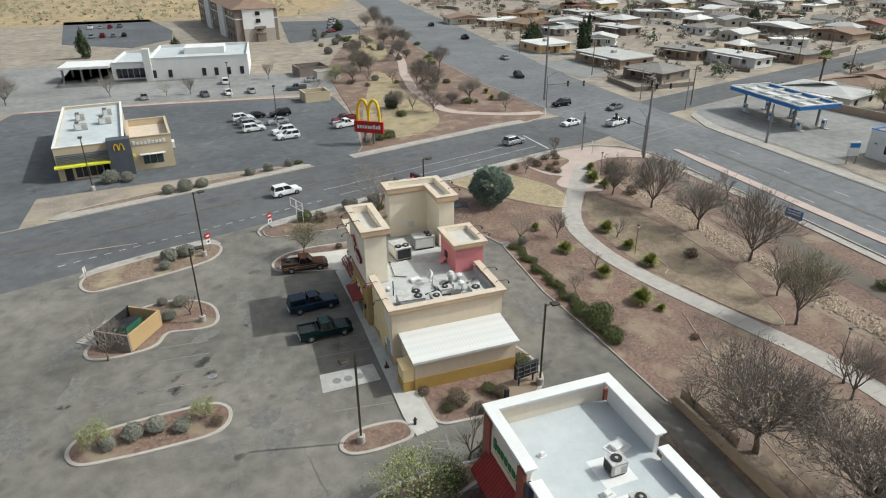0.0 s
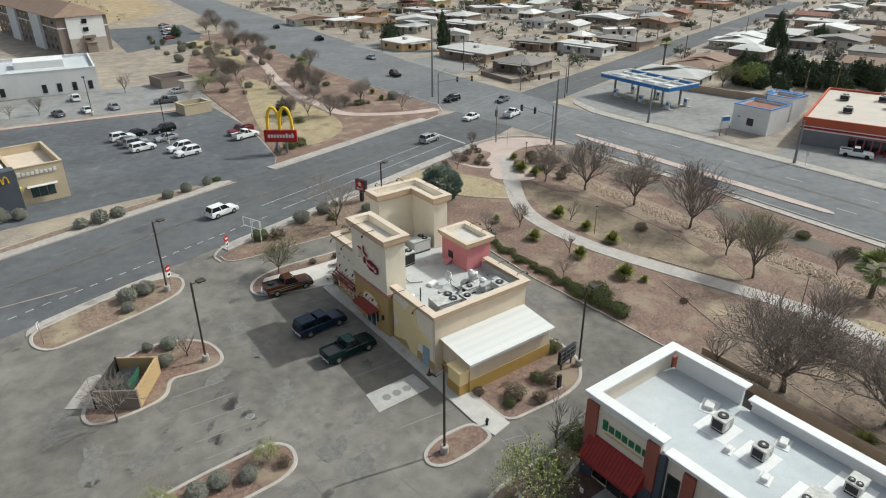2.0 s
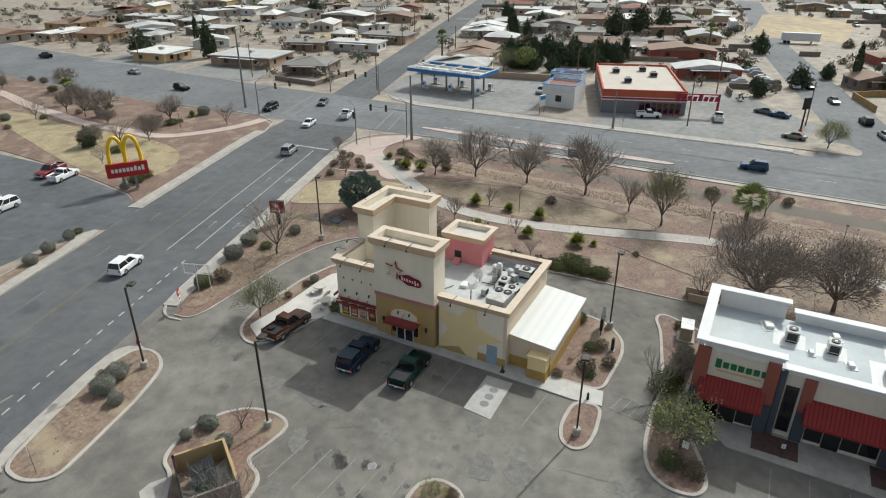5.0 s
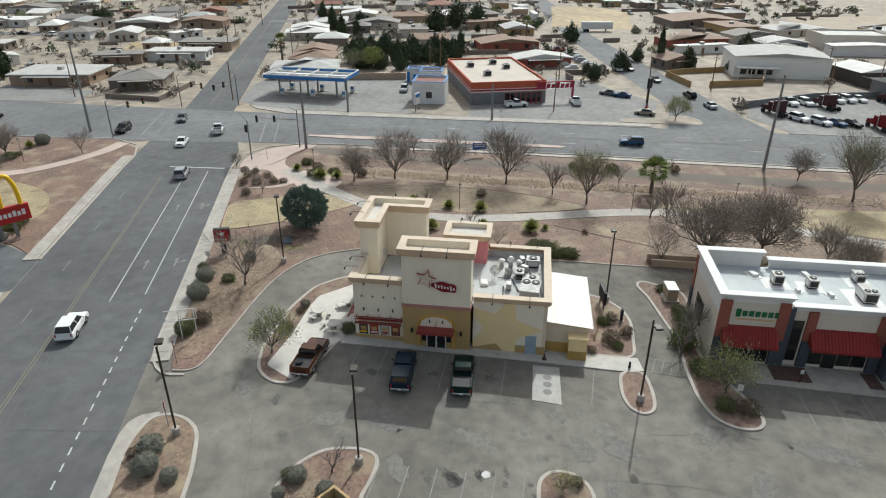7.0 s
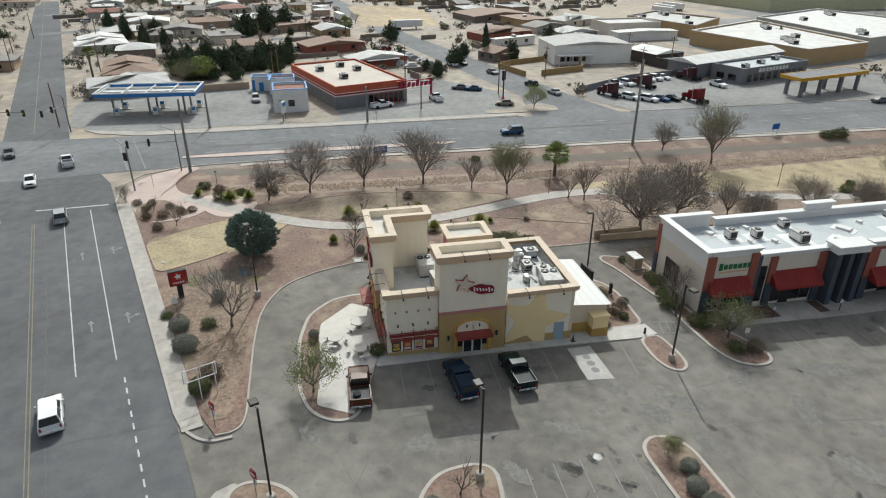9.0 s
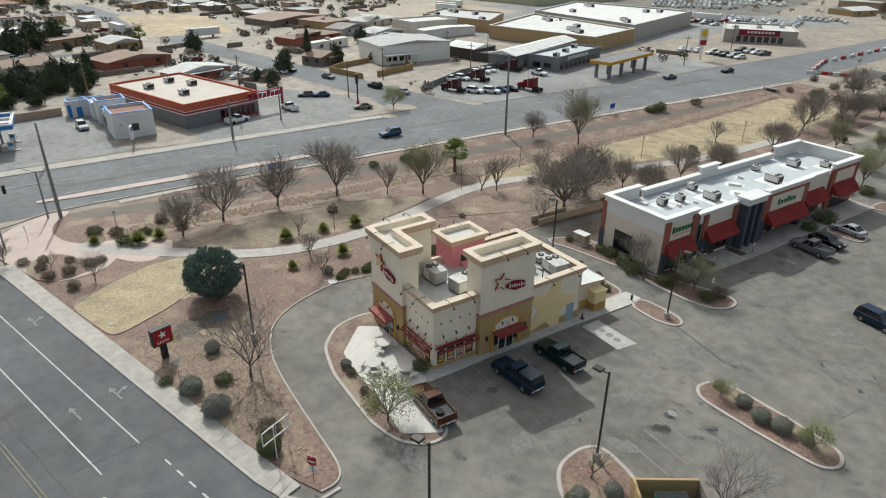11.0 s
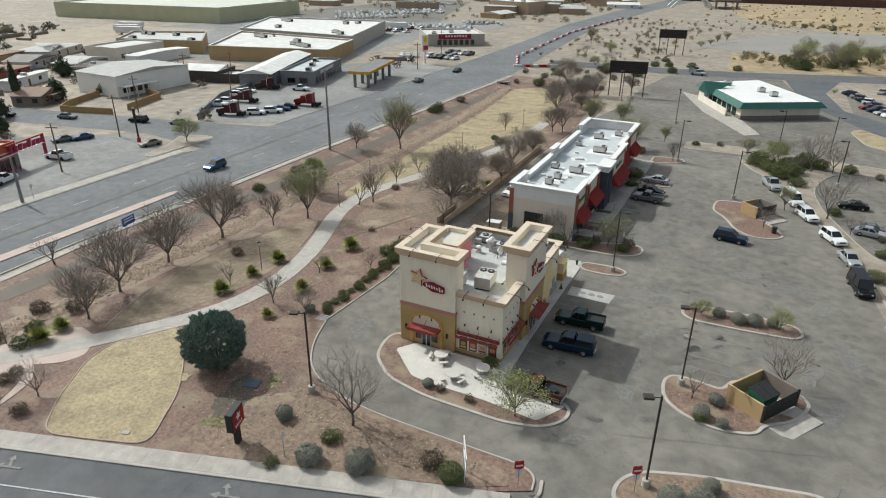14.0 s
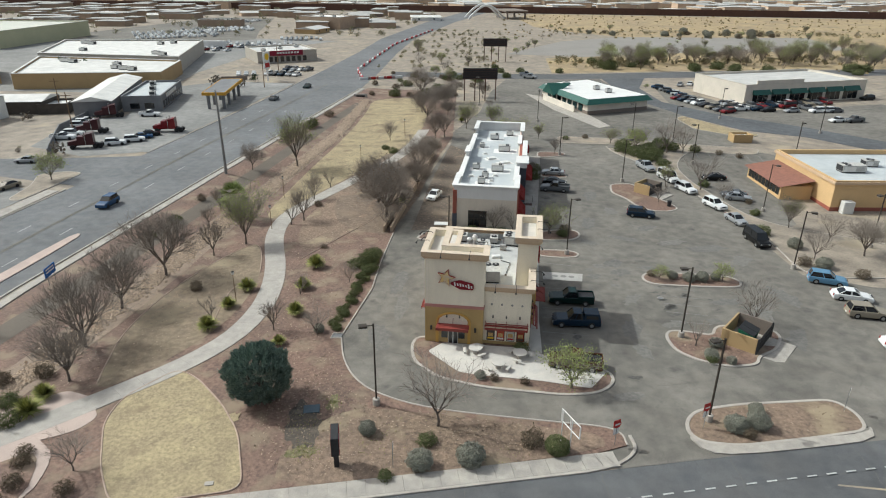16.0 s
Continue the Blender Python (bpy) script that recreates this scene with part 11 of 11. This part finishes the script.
rh = random.Random(8)
for u in np.arange(112, 520, 25.0):
    for v in np.arange(-150, 330, 19.5):
        x = u * 0.96 - v * 0.22 + rh.uniform(-4, 4) + 22
        y = u * 0.26 + v * 0.965 - 42 + rh.uniform(-3.5, 3.5)
        if rh.random() < 0.24 or not clear(x, y, 7) or (x > 250 and y < -60):
            continue
        k = rh.randrange(7)
        house(x, y, 12 + rh.choice((0, 90)) + rh.uniform(-7, 7), rh.uniform(7, 15), rh.uniform(7, 19), HOUSE_WALLS[k], HOUSE_ROOFS[rh.randrange(10)], rh.randrange(3))
        TAKEN.append((x, y, 7))
for i in range(260):
    x, y = rh.uniform(112, 430), rh.uniform(-90, 330)
    if not clear(x, y, 1.2):
        continue
    k = rh.random()
    if k < 0.14:
        pine(x, y, rh.uniform(0.4, 0.85), rh.randrange(2), i)
    elif k < 0.5:
        tree(("gnarly", "thin_a", "thin_b")[i % 3], x, y, rh.uniform(0.7, 1.1), 31 * i)
    elif k < 0.58:
        tree("green", x, y, rh.uniform(0.9, 1.3), 31 * i)
    else:
        shrub(("green", "brown", "sage")[i % 3], x, y, rh.uniform(1.0, 2.4), 0.0, i)
for i in range(60):
    x, y = rh.uniform(118, 360), rh.uniform(-60, 260)
    if clear(x, y, 2.5):
        car(("sedan", "suv", "pickup")[i % 3], ("white", "silver", "red", "grey", "white", "tan")[i % 6], x, y, 16 + rh.choice((0, 90, 180)), far=True)
# streets between the houses
for x0, y0, x1, y1 in ((221, 154, 236, 62), (262, 178, 312, 60), (330, 196, 376, 60)):
    d = Vector((x1 - x0, y1 - y0)).normalized()
    n_ = Vector((-d.y, d.x)) * 3.6
    drape("town_street", [(x0 + n_.x, y0 + n_.y), (x0 - n_.x, y0 - n_.y), (x1 - n_.x, y1 - n_.y), (x1 + n_.x, y1 + n_.y)], 0.04, HIGHWAY, 30, label="pale asphalt town street")

# parked cars and trucks along the highway
for k, c_, x, y, a in (("pickup", "white", 115.6, 57.0, -70), ("suv", "silver", 128.0, 87.2, 185), ("pickup", "white", 127, -9.6, 195), ("suv", "white", 127, -13.5, 195), ("suv", "white", 131, -22, 200), ("suv", "white", 132, -25, 200), ("sedan", "white", 133, -28, 200), ("suv", "white", 111.4, -6.7, 210), ("suv", "white", 108.8, -10.4, 210), ("sedan", "midblue", 108.6, -13.6, 210), ("sedan", "black", 108.4, -16.6, 210),
                       ("pickup", "white", 121, -38, 190), ("sedan", "silver", 121, 10.4, 12), ("sedan", "black", 166, 24.4, 193), ("sedan", "grey", 150, 19, 195), ("suv", "white", 165, 28, 15), ("suv", "midblue", 87.5, 33, 92), ("sedan", "grey", 96, -68, 270), ("sedan", "green", 93, -92, 90), ("pickup", "silver", 15, -128, 165), ("sedan", "silver", 97.5, 205, 85), ("suv", "black", 88, 175, 265), ("pickup", "black", 103, 255, 85), ("suv", "black", 104, 300, 85)):
    car(k, c_, x, y, a, far=True, dz=0.03)
rc = random.Random(3)
for i in range(9):
    car(("sedan", "suv", "pickup")[i % 3], ("white", "silver", "navy", "black", "white", "grey")[i % 6], 106 + 2.9 * (i % 5), -118 - 14 * (i // 5), 80 + rc.uniform(-4, 4), far=True)
for i in range(22):
    car(("sedan", "suv")[i % 2], ("red", "navy", "silver", "white", "black", "tan", "grey")[i % 7], -34 - 1.5 * i if i < 11 else -48 - 3.2 * (i - 11), -92 + 3.0 * i if i < 8 else (-84 + 2.8 * (i - 8) * 0.4 if i < 11 else -78 - 1.4 * (i - 11)), 30 if i < 11 else 112, far=True)
for i in range(26):
    car(("sedan", "suv", "pickup")[i % 3], ("white", "silver", "red", "black", "white", "grey")[i % 6], 168 + 6 * (i % 13), -190 - 16 * (i // 13), 75, far=True)


MAROON = mat("maroon_truck_paint", (0.055, 0.014, 0.017), (0.045, 0.012, 0.014), size=2, fine=10, rough=0.35, bump=0.0)


def semi(x, y, rz, col=MAROON, label="dark maroon semi truck tractor with a tall sleeper cab"):
    t = thing("truck_tractor", label, "truck", on(x, y, rz, 0.06), "semi trucks")
    part("frame", box(-3.6, 3.4, -0.45, 0.45, 0.7, 1.0), DARK, t)
    part("hood", Geo().add([(1.4, -1.0, 0.9), (3.6, -0.9, 0.9), (3.6, 0.9, 0.9), (1.4, 1.0, 0.9), (1.4, -0.95, 2.1), (3.4, -0.8, 1.7), (3.4, 0.8, 1.7), (1.4, 0.95, 2.1)], [(0, 3, 2, 1), (4, 5, 6, 7), (0, 1, 5, 4), (1, 2, 6, 5), (2, 3, 7, 6), (3, 0, 4, 7)]), col, t)
    part("cab", box(-0.2, 1.4, -1.15, 1.15, 0.9, 2.9, 0.08), col, t)
    part("sleeper", Geo().add([(-2.0, -1.2, 0.9), (-0.2, -1.2, 0.9), (-0.2, 1.2, 0.9), (-2.0, 1.2, 0.9), (-2.0, -1.15, 3.6), (0.1, -1.0, 3.2), (0.1, 1.0, 3.2), (-2.0, 1.15, 3.6)], [(0, 3, 2, 1), (4, 5, 6, 7), (0, 1, 5, 4), (1, 2, 6, 5), (2, 3, 7, 6), (3, 0, 4, 7)]), col, t)
    part("windscreen", box(1.4, 1.44, -1.0, 1.0, 2.1, 2.75), CARGLASS, t)
    part("grille", box(3.6, 3.66, -0.6, 0.6, 0.9, 1.6), CHROME, t)
    for xx in (2.6, -2.2, -3.3):
        for s in (-1, 1):
            part("wheel", Geo().tube((xx, s * 0.8, 0.52), (xx, s * 1.2, 0.52), 0.52, 0.52, 14), RUBBER, t)
    for s in (-1, 1):
        part("exhaust_stack", Geo().tube((-0.3, s * 1.25, 1.0), (-0.3, s * 1.25, 4.0), 0.08, 0.08, 6), CHROME, t)


semi(106.2, -21.5, 15, CARPAINT["red"], "bright red semi truck tractor with a tall sleeper cab")
semi(124.5, -17.0, 20)
semi(131.5, -35.0, 30)
semi(116.5, -3.0, 25)


def box_trailer(x, y, rz):
    t = thing("box_trailer", "long white box trailer parked on dirt", "trailer", on(x, y, rz), "trailers")
    part("body", box(-6.5, 6.5, -1.25, 1.25, 1.1, 3.9, 0.03), WHITE, t)
    for xx in (-5, -3.8):
        for s in (-1, 1):
            part("wheel", Geo().tube((xx, s * 0.8, 0.5), (xx, s * 1.2, 0.5), 0.5, 0.5, 12), RUBBER, t)
    part("landing_leg", box(3.8, 4.0, -0.9, 0.9, 0, 1.1), GREYMETAL, t)


for x, y, a in ((292, -118, 20), (300, -128, 20), (283, -112, 20), (283, 55, 10), (180, -200, 10), (251, 28, -82)):
    box_trailer(x, y, a)

# brush, small trees and yard walls between the houses, too many to count
def far_clumps(name, label, n, seed, where, size, mt, quads=40):
    rnd = random.Random(seed)
    g = Geo()
    k = 0
    while k < n:
        x, y = where(rnd)
        if x is None:
            continue
        k += 1
        s = rnd.uniform(*size)
        for _ in range(quads):
            u = Vector((rnd.gauss(0, 1), rnd.gauss(0, 1), rnd.gauss(0, 0.8)))
            u = u.normalized() * rnd.uniform(0.2, 1.0) * s * 0.75
            q = Vector((x, y, gz(x, y) + max(0.1, s * 0.55 + u.z * 0.85))) + Vector((u.x, u.y, 0))
            a = Vector((rnd.uniform(-1, 1), rnd.uniform(-1, 1), rnd.uniform(-1, 1))).normalized() * s * rnd.uniform(0.09, 0.22)
            b = a.orthogonal().normalized() * a.length * 0.6
            g.add([q - a, q + b, q + a, q - b], [(0, 1, 2, 3)])
    return tagged(new(name, g.mesh(name, mt)), label, "brush", kind="stuff")


def in_town(rnd):
    x, y = rnd.uniform(112, 560), rnd.uniform(-110, 420)
    return (x, y) if clear(x, y, 1.0) else (None, None)


def beyond_fence(rnd):
    return rnd.uniform(-600, 800), -556 - abs(rnd.gauss(0, 150))


def south_strip(rnd):
    x = rnd.uniform(30, 78)
    return x + rnd.uniform(-6, 6), rnd.uniform(-330, -140)


far_clumps("town_brush", "grey-brown leafless brush and small trees between houses", 1500, 5, in_town, (1.0, 3.2), TOWNBRUSH, 60)
far_clumps("town_scrub", "straw and olive weeds between houses", 900, 15, in_town, (0.6, 1.8), HAZEBRUSH, 26)
far_clumps("town_green", "dark green evergreen trees and shrubs between houses", 260, 6, in_town, (1.2, 3.4), PINE, 80)
def north_scrub(rnd):
    return rnd.uniform(-260, 60), rnd.uniform(376, 620)


far_clumps("north_brush", "grey-green desert brush beyond the hotel", 700, 11, north_scrub, (1.0, 3.4), HAZEBRUSH)
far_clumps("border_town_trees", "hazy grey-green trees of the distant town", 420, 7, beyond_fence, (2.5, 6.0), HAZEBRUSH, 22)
far_clumps("south_brush", "low grey-green brush beside the southern highway", 170, 9, south_strip, (0.6, 2.0), HAZEBRUSH, 60)


def wash(rnd):
    x = rnd.uniform(-170, 4)
    return x, float(np.interp(x, (-170, -105, -60, -12, 4), (-220, -203, -187, -176, -182))) + rnd.gauss(0, 7)


def scrub_line(rnd):
    x = rnd.uniform(-260, 0)
    return x, -338 + 0.06 * x + rnd.gauss(0, 9)


far_clumps("wash_brush", "olive and straw brush along a dry wash", 230, 23, wash, (0.9, 2.8), HAZEBRUSH, 60)
far_clumps("wash_brush", "olive brush line across the golden scrub field", 200, 29, scrub_line, (0.9, 2.6), HAZEBRUSH, 40)
rw_ = random.Random(31)
g = Geo()
for i in range(420):
    x, y = in_town(rw_)
    if x is None:
        continue
    L = rw_.uniform(5, 16)
    g.box(-L / 2, L / 2, -0.12, 0.12, -0.2, rw_.uniform(1.0, 1.8), 0, on(x, y, 16 + rw_.choice((0, 90)) + rw_.uniform(-3, 3)))
tagged(new("yard_walls", g.mesh("yard_walls", TAUPE)), "low block walls and fences between house yards", "fences", kind="stuff")

# dry fields, border fence and the town beyond
drape("scrub_south", [(-420, -226), (-140, -184), (-66, -165), (6, -144), (8, -192), (-12, -203), (-55, -227), (-110, -245), (-160, -262), (-160, -330), (-96, -318), (-42, -311), (-8, -345), (14, -380), (30, -470), (20, -536), (-420, -536)], 0.04, SCRUB, 60, label="dry golden desert scrub field")
drape("bare_field", [(28, -205), (-12, -202), (-55, -226), (-110, -244), (-160, -261), (-160, -332), (-96, -320), (-40, -312), (-2, -275), (15, -236)], 0.07, mat("bare_grey_field", (0.27, 0.25, 0.225), (0.235, 0.218, 0.197), size=15, fine=3), 60, label="bare grey graded field")
for i in range(62):
    k = rh.random()
    x = -12 - 150 * k + rh.uniform(-4, 4)
    y = float(np.interp(x, (-160, -105, -60, -12), (-212, -200, -185, -174))) + rh.gauss(0, 8) * (1 + k)
    tree(("budding", "vase_a", "budding", "gnarly")[i % 4], x, y, rh.uniform(0.65, 1.1), 31 * i)
for i, (x, y, z) in enumerate(((13.3, -235.8, 0.5), (19.3, -218, 0.5), (3.5, -301, 0.45), (24.9, -277, 0.4), (-69, -275, 0.35), (-62, -260, 0.35), (-79, -252, 0.5), (-89, -243, 0.55), (-80, -357, 0.5), (-38, -352, 0.5), (2, -366, 0.5), (50, -137, 0.8), (45, -114, 0.5), (52, -128, 0.7), (62.8, -155, 0.8), (70.7, -196, 0.8), (56, -172, 0.7),
                               (29, -266, 0.4), (17, -227, 0.45), (22.4, -206, 0.55), (8.8, -285, 0.5), (42, -159, 0.5), (-26.7, -111.3, 0.3), (26.6, -64.8, 0.5), (-150, -300, 0.6), (-120, -330, 0.6), (-190, -330, 0.7), (-170, -360, 0.6))):
    tree(("budding", "green", "gnarly")[i % 3] if z > 0.42 else "green", x, y, z * (1.6 if (i % 3 == 1 or z <= 0.42) else 1), 53 * i)
for i in range(44):
    shrub(("green", "sage", "brown")[i % 3], rh.uniform(-150, -10), rh.uniform(-345, -315) if i % 3 else rh.uniform(-180, -158), rh.uniform(1.6, 3.4), 0, i)
for x, y in ((32, -140.5), (27, -141.5), (19, -143.5), (30, -154), (3, -145), (24, -128)):
    shrub("green", x, y, 1.6, 0, int(x))
# cars parked round the dollar store
for i in range(10):
    car(("sedan", "suv")[i % 2], ("midblue", "navy", "silver", "grey", "navy", "white")[i % 6], -31.2 - 0.85 * i, -113 + 2.75 * i, 160, far=True)
for i, (k, c, x, y, a) in enumerate((("sedan", "silver", -40.4, -120.3, 250), ("sedan", "white", -44.3, -122.1, 250), ("suv", "grey", -47.4, -123.4, 250), ("van", "white", -51, -124.8, 250), ("suv", "black", -46.4, -113, 340), ("van", "white", -48, -109.8, 340), ("sedan", "tan", -49.6, -106.6, 340), ("sedan", "tan", -50.6, -103, 340), ("van", "white", -51.6, -98, 340), ("suv", "grey", -53, -94.4, 340),
                                     ("pickup", "white", -49.1, -75.3, 20), ("sedan", "navy", -54.6, -76.3, 20), ("sedan", "black", -57.2, -75.2, 20), ("van", "red", -65.2, -82.5, 22), ("sedan", "silver", -64.2, -75.5, 20), ("pickup", "grey", -70, -79.7, 110), ("suv", "white", -71.7, -76.3, 20), ("suv", "white", -74.8, -77, 20), ("sedan", "grey", -77.4, -77.6, 20), ("sedan", "white", -72.2, -63.1, 20), ("pickup", "grey", -77, -63.9, 20),
                                     ("suv", "black", -97, -101.7, 20), ("pickup", "silver", 16.4, -134.9, 190))):
    car(k, c, x, y, a, far=True)
bf = thing("border_fence", "long dark rust-coloured steel border fence", "fence", kind="structure")
part("fence_panel", box(-700, 900, -545.2, -545, 0, 6.0), RUST, bf)
rb_ = random.Random(77)
g, g2 = Geo(), Geo()
for i in range(420):
    x, y = rb_.uniform(-600, 800), -560 - abs(rb_.gauss(0, 170))
    w, d, hh = rb_.uniform(5, 22), rb_.uniform(5, 16), rb_.uniform(3, 8)
    m = pose(x, y, 0, 0, 0, rb_.uniform(0, 90))
    g.box(-w, w, -d, d, 0, hh, 0, m)
    g2.box(-w - 0.3, w + 0.3, -d - 0.3, d + 0.3, hh + 0.01, hh + 0.5, 0, m)
tagged(new("distant_town_walls", g.mesh("distant_town_walls", ADOBE)), "distant low town buildings beyond the fence", "buildings", kind="stuff")
tagged(new("distant_town_roofs", g2.mesh("distant_town_roofs", PALEROOF)), "pale flat roofs of the distant town", "roofs", kind="stuff")
for i in range(26):
    x, y = rb_.uniform(100, 420), rb_.uniform(-530, -270)
    if 170 < x < 310 and y > -420:
        continue
    house(x, y, rb_.uniform(0, 90), rb_.uniform(14, 30), rb_.uniform(10, 20), HOUSE_WALLS[i % 7], PALEROOF, i % 3)


# the far commercial district: paving, hundreds of parked cars and low roofs
drape("district_lot", [(178, -250), (205, -225), (262, -222), (300, -262), (282, -420), (232, -420), (196, -300)], 0.035, LOT, 40, label="grey asphalt car park behind the large stores")
drape("district_paving", [(138, -72), (148, -120), (150, -205), (128, -250), (270, -262), (300, -150), (262, -62)], 0.03, PALELOT, 40, label="wide pale asphalt round the large stores")
rd_ = random.Random(91)
PALECARS = leaf_mat("mixed_pale_car_paint", (0.16, 0.17, 0.18), (0.62, 0.62, 0.61))
g = Geo()


def tiny_car(g, x, y, rz):
    m = on(x, y, rz, 0.1)
    b = [(-2.2, -0.85, 0.25), (2.2, -0.85, 0.25), (2.2, 0.85, 0.25), (-2.2, 0.85, 0.25), (-2.15, -0.85, 0.95), (2.0, -0.85, 0.8), (2.0, 0.85, 0.8), (-2.15, 0.85, 0.95), (-1.9, -0.75, 1.0), (0.9, -0.75, 0.95), (0.9, 0.75, 0.95), (-1.9, 0.75, 1.0), (-1.4, -0.62, 1.5), (0.2, -0.62, 1.5), (0.2, 0.62, 1.5), (-1.4, 0.62, 1.5)]
    f = [(0, 1, 5, 4), (1, 2, 6, 5), (2, 3, 7, 6), (3, 0, 4, 7), (4, 5, 9, 8), (5, 6, 10, 9), (6, 7, 11, 10), (7, 4, 8, 11), (8, 9, 13, 12), (9, 10, 14, 13), (10, 11, 15, 14), (11, 8, 12, 15), (12, 13, 14, 15)]
    g.add(b, f, m)


for cx, cy, rz, rows_, cols in ((205, -200, 20, 5, 20), (165, -215, 20, 3, 14), (150, -250, 15, 2, 10), (236, -262, 35, 6, 17), (225, -300, 35, 4, 16), (240, -365, 70, 2, 18), (212, -30, 16, 2, 12), (178, 46, 16, 2, 10), (119, -114, 20, 1, 8)):
    for i in range(rows_):
        for j in range(cols):
            if rd_.random() < 0.7:
                u, v = (j - cols / 2) * 2.9, (i - rows_ / 2) * 7.5
                c, s_ = math.cos(radians(rz)), math.sin(radians(rz))
                tiny_car(g, cx + u * c - v * s_, cy + u * s_ + v * c, rz + 90 + rd_.choice((0, 180)))
tagged(new("distant_parked_cars", g.mesh("distant_parked_cars", PALECARS)), "rows of small parked cars in distant lots", "cars", kind="stuff")
g, g2 = Geo(), Geo()
for i in range(150):
    x, y = rd_.uniform(96, 620), rd_.uniform(-535, -262)
    if x < 110 + (-260 - y) * 0.05 or (x < 330 and y > -320) or (180 < x < 300 and y > -420) or (x < 180 and rd_.random() < 0.4):
        continue
    w, d, hh = rd_.uniform(4, 16), rd_.uniform(4, 12), rd_.uniform(3, 6)
    m = pose(x, y, 0, 0, 0, rd_.choice((10, 100)) + rd_.uniform(-8, 8))
    g.box(-w, w, -d, d, 0, hh, 0, m)
    g2.box(-w - 0.4, w + 0.4, -d - 0.4, d + 0.4, hh + 0.01, hh + 0.4, 0, m)
tagged(new("district_walls", g.mesh("district_walls", ADOBE)), "low tan walls of far district buildings", "buildings", kind="stuff")
tagged(new("district_roofs", g2.mesh("district_roofs", PALEROOF)), "pale flat roofs of far district buildings", "roofs", kind="stuff")


def in_district(rnd):
    return rnd.uniform(100, 640), rnd.uniform(-535, -255)


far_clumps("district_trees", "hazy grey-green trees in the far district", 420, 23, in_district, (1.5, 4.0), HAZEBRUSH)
ar = thing("port_canopy", "white arched steel canopy over the far border crossing", "canopy", pose(60, -470, 0, 0, 0, 20))
for k in (0, 14):
    pts = [(-16 + 32 * i / 12, k, 11 * math.sin(math.pi * i / 12)) for i in range(13)]
    part("arch", Geo().pipe(pts, 0.9, 6), WHITE, ar)
part("roof_slab", box(-34, -14, -10, 24, 6.0, 7.2, 0.1), TAUPE, ar)
for x in (-32, -16):
    for y in (-8, 22):
        part("column", box(x - 0.7, x + 0.7, y - 0.7, y + 0.7, 0, 6.0), TAUPE, ar)
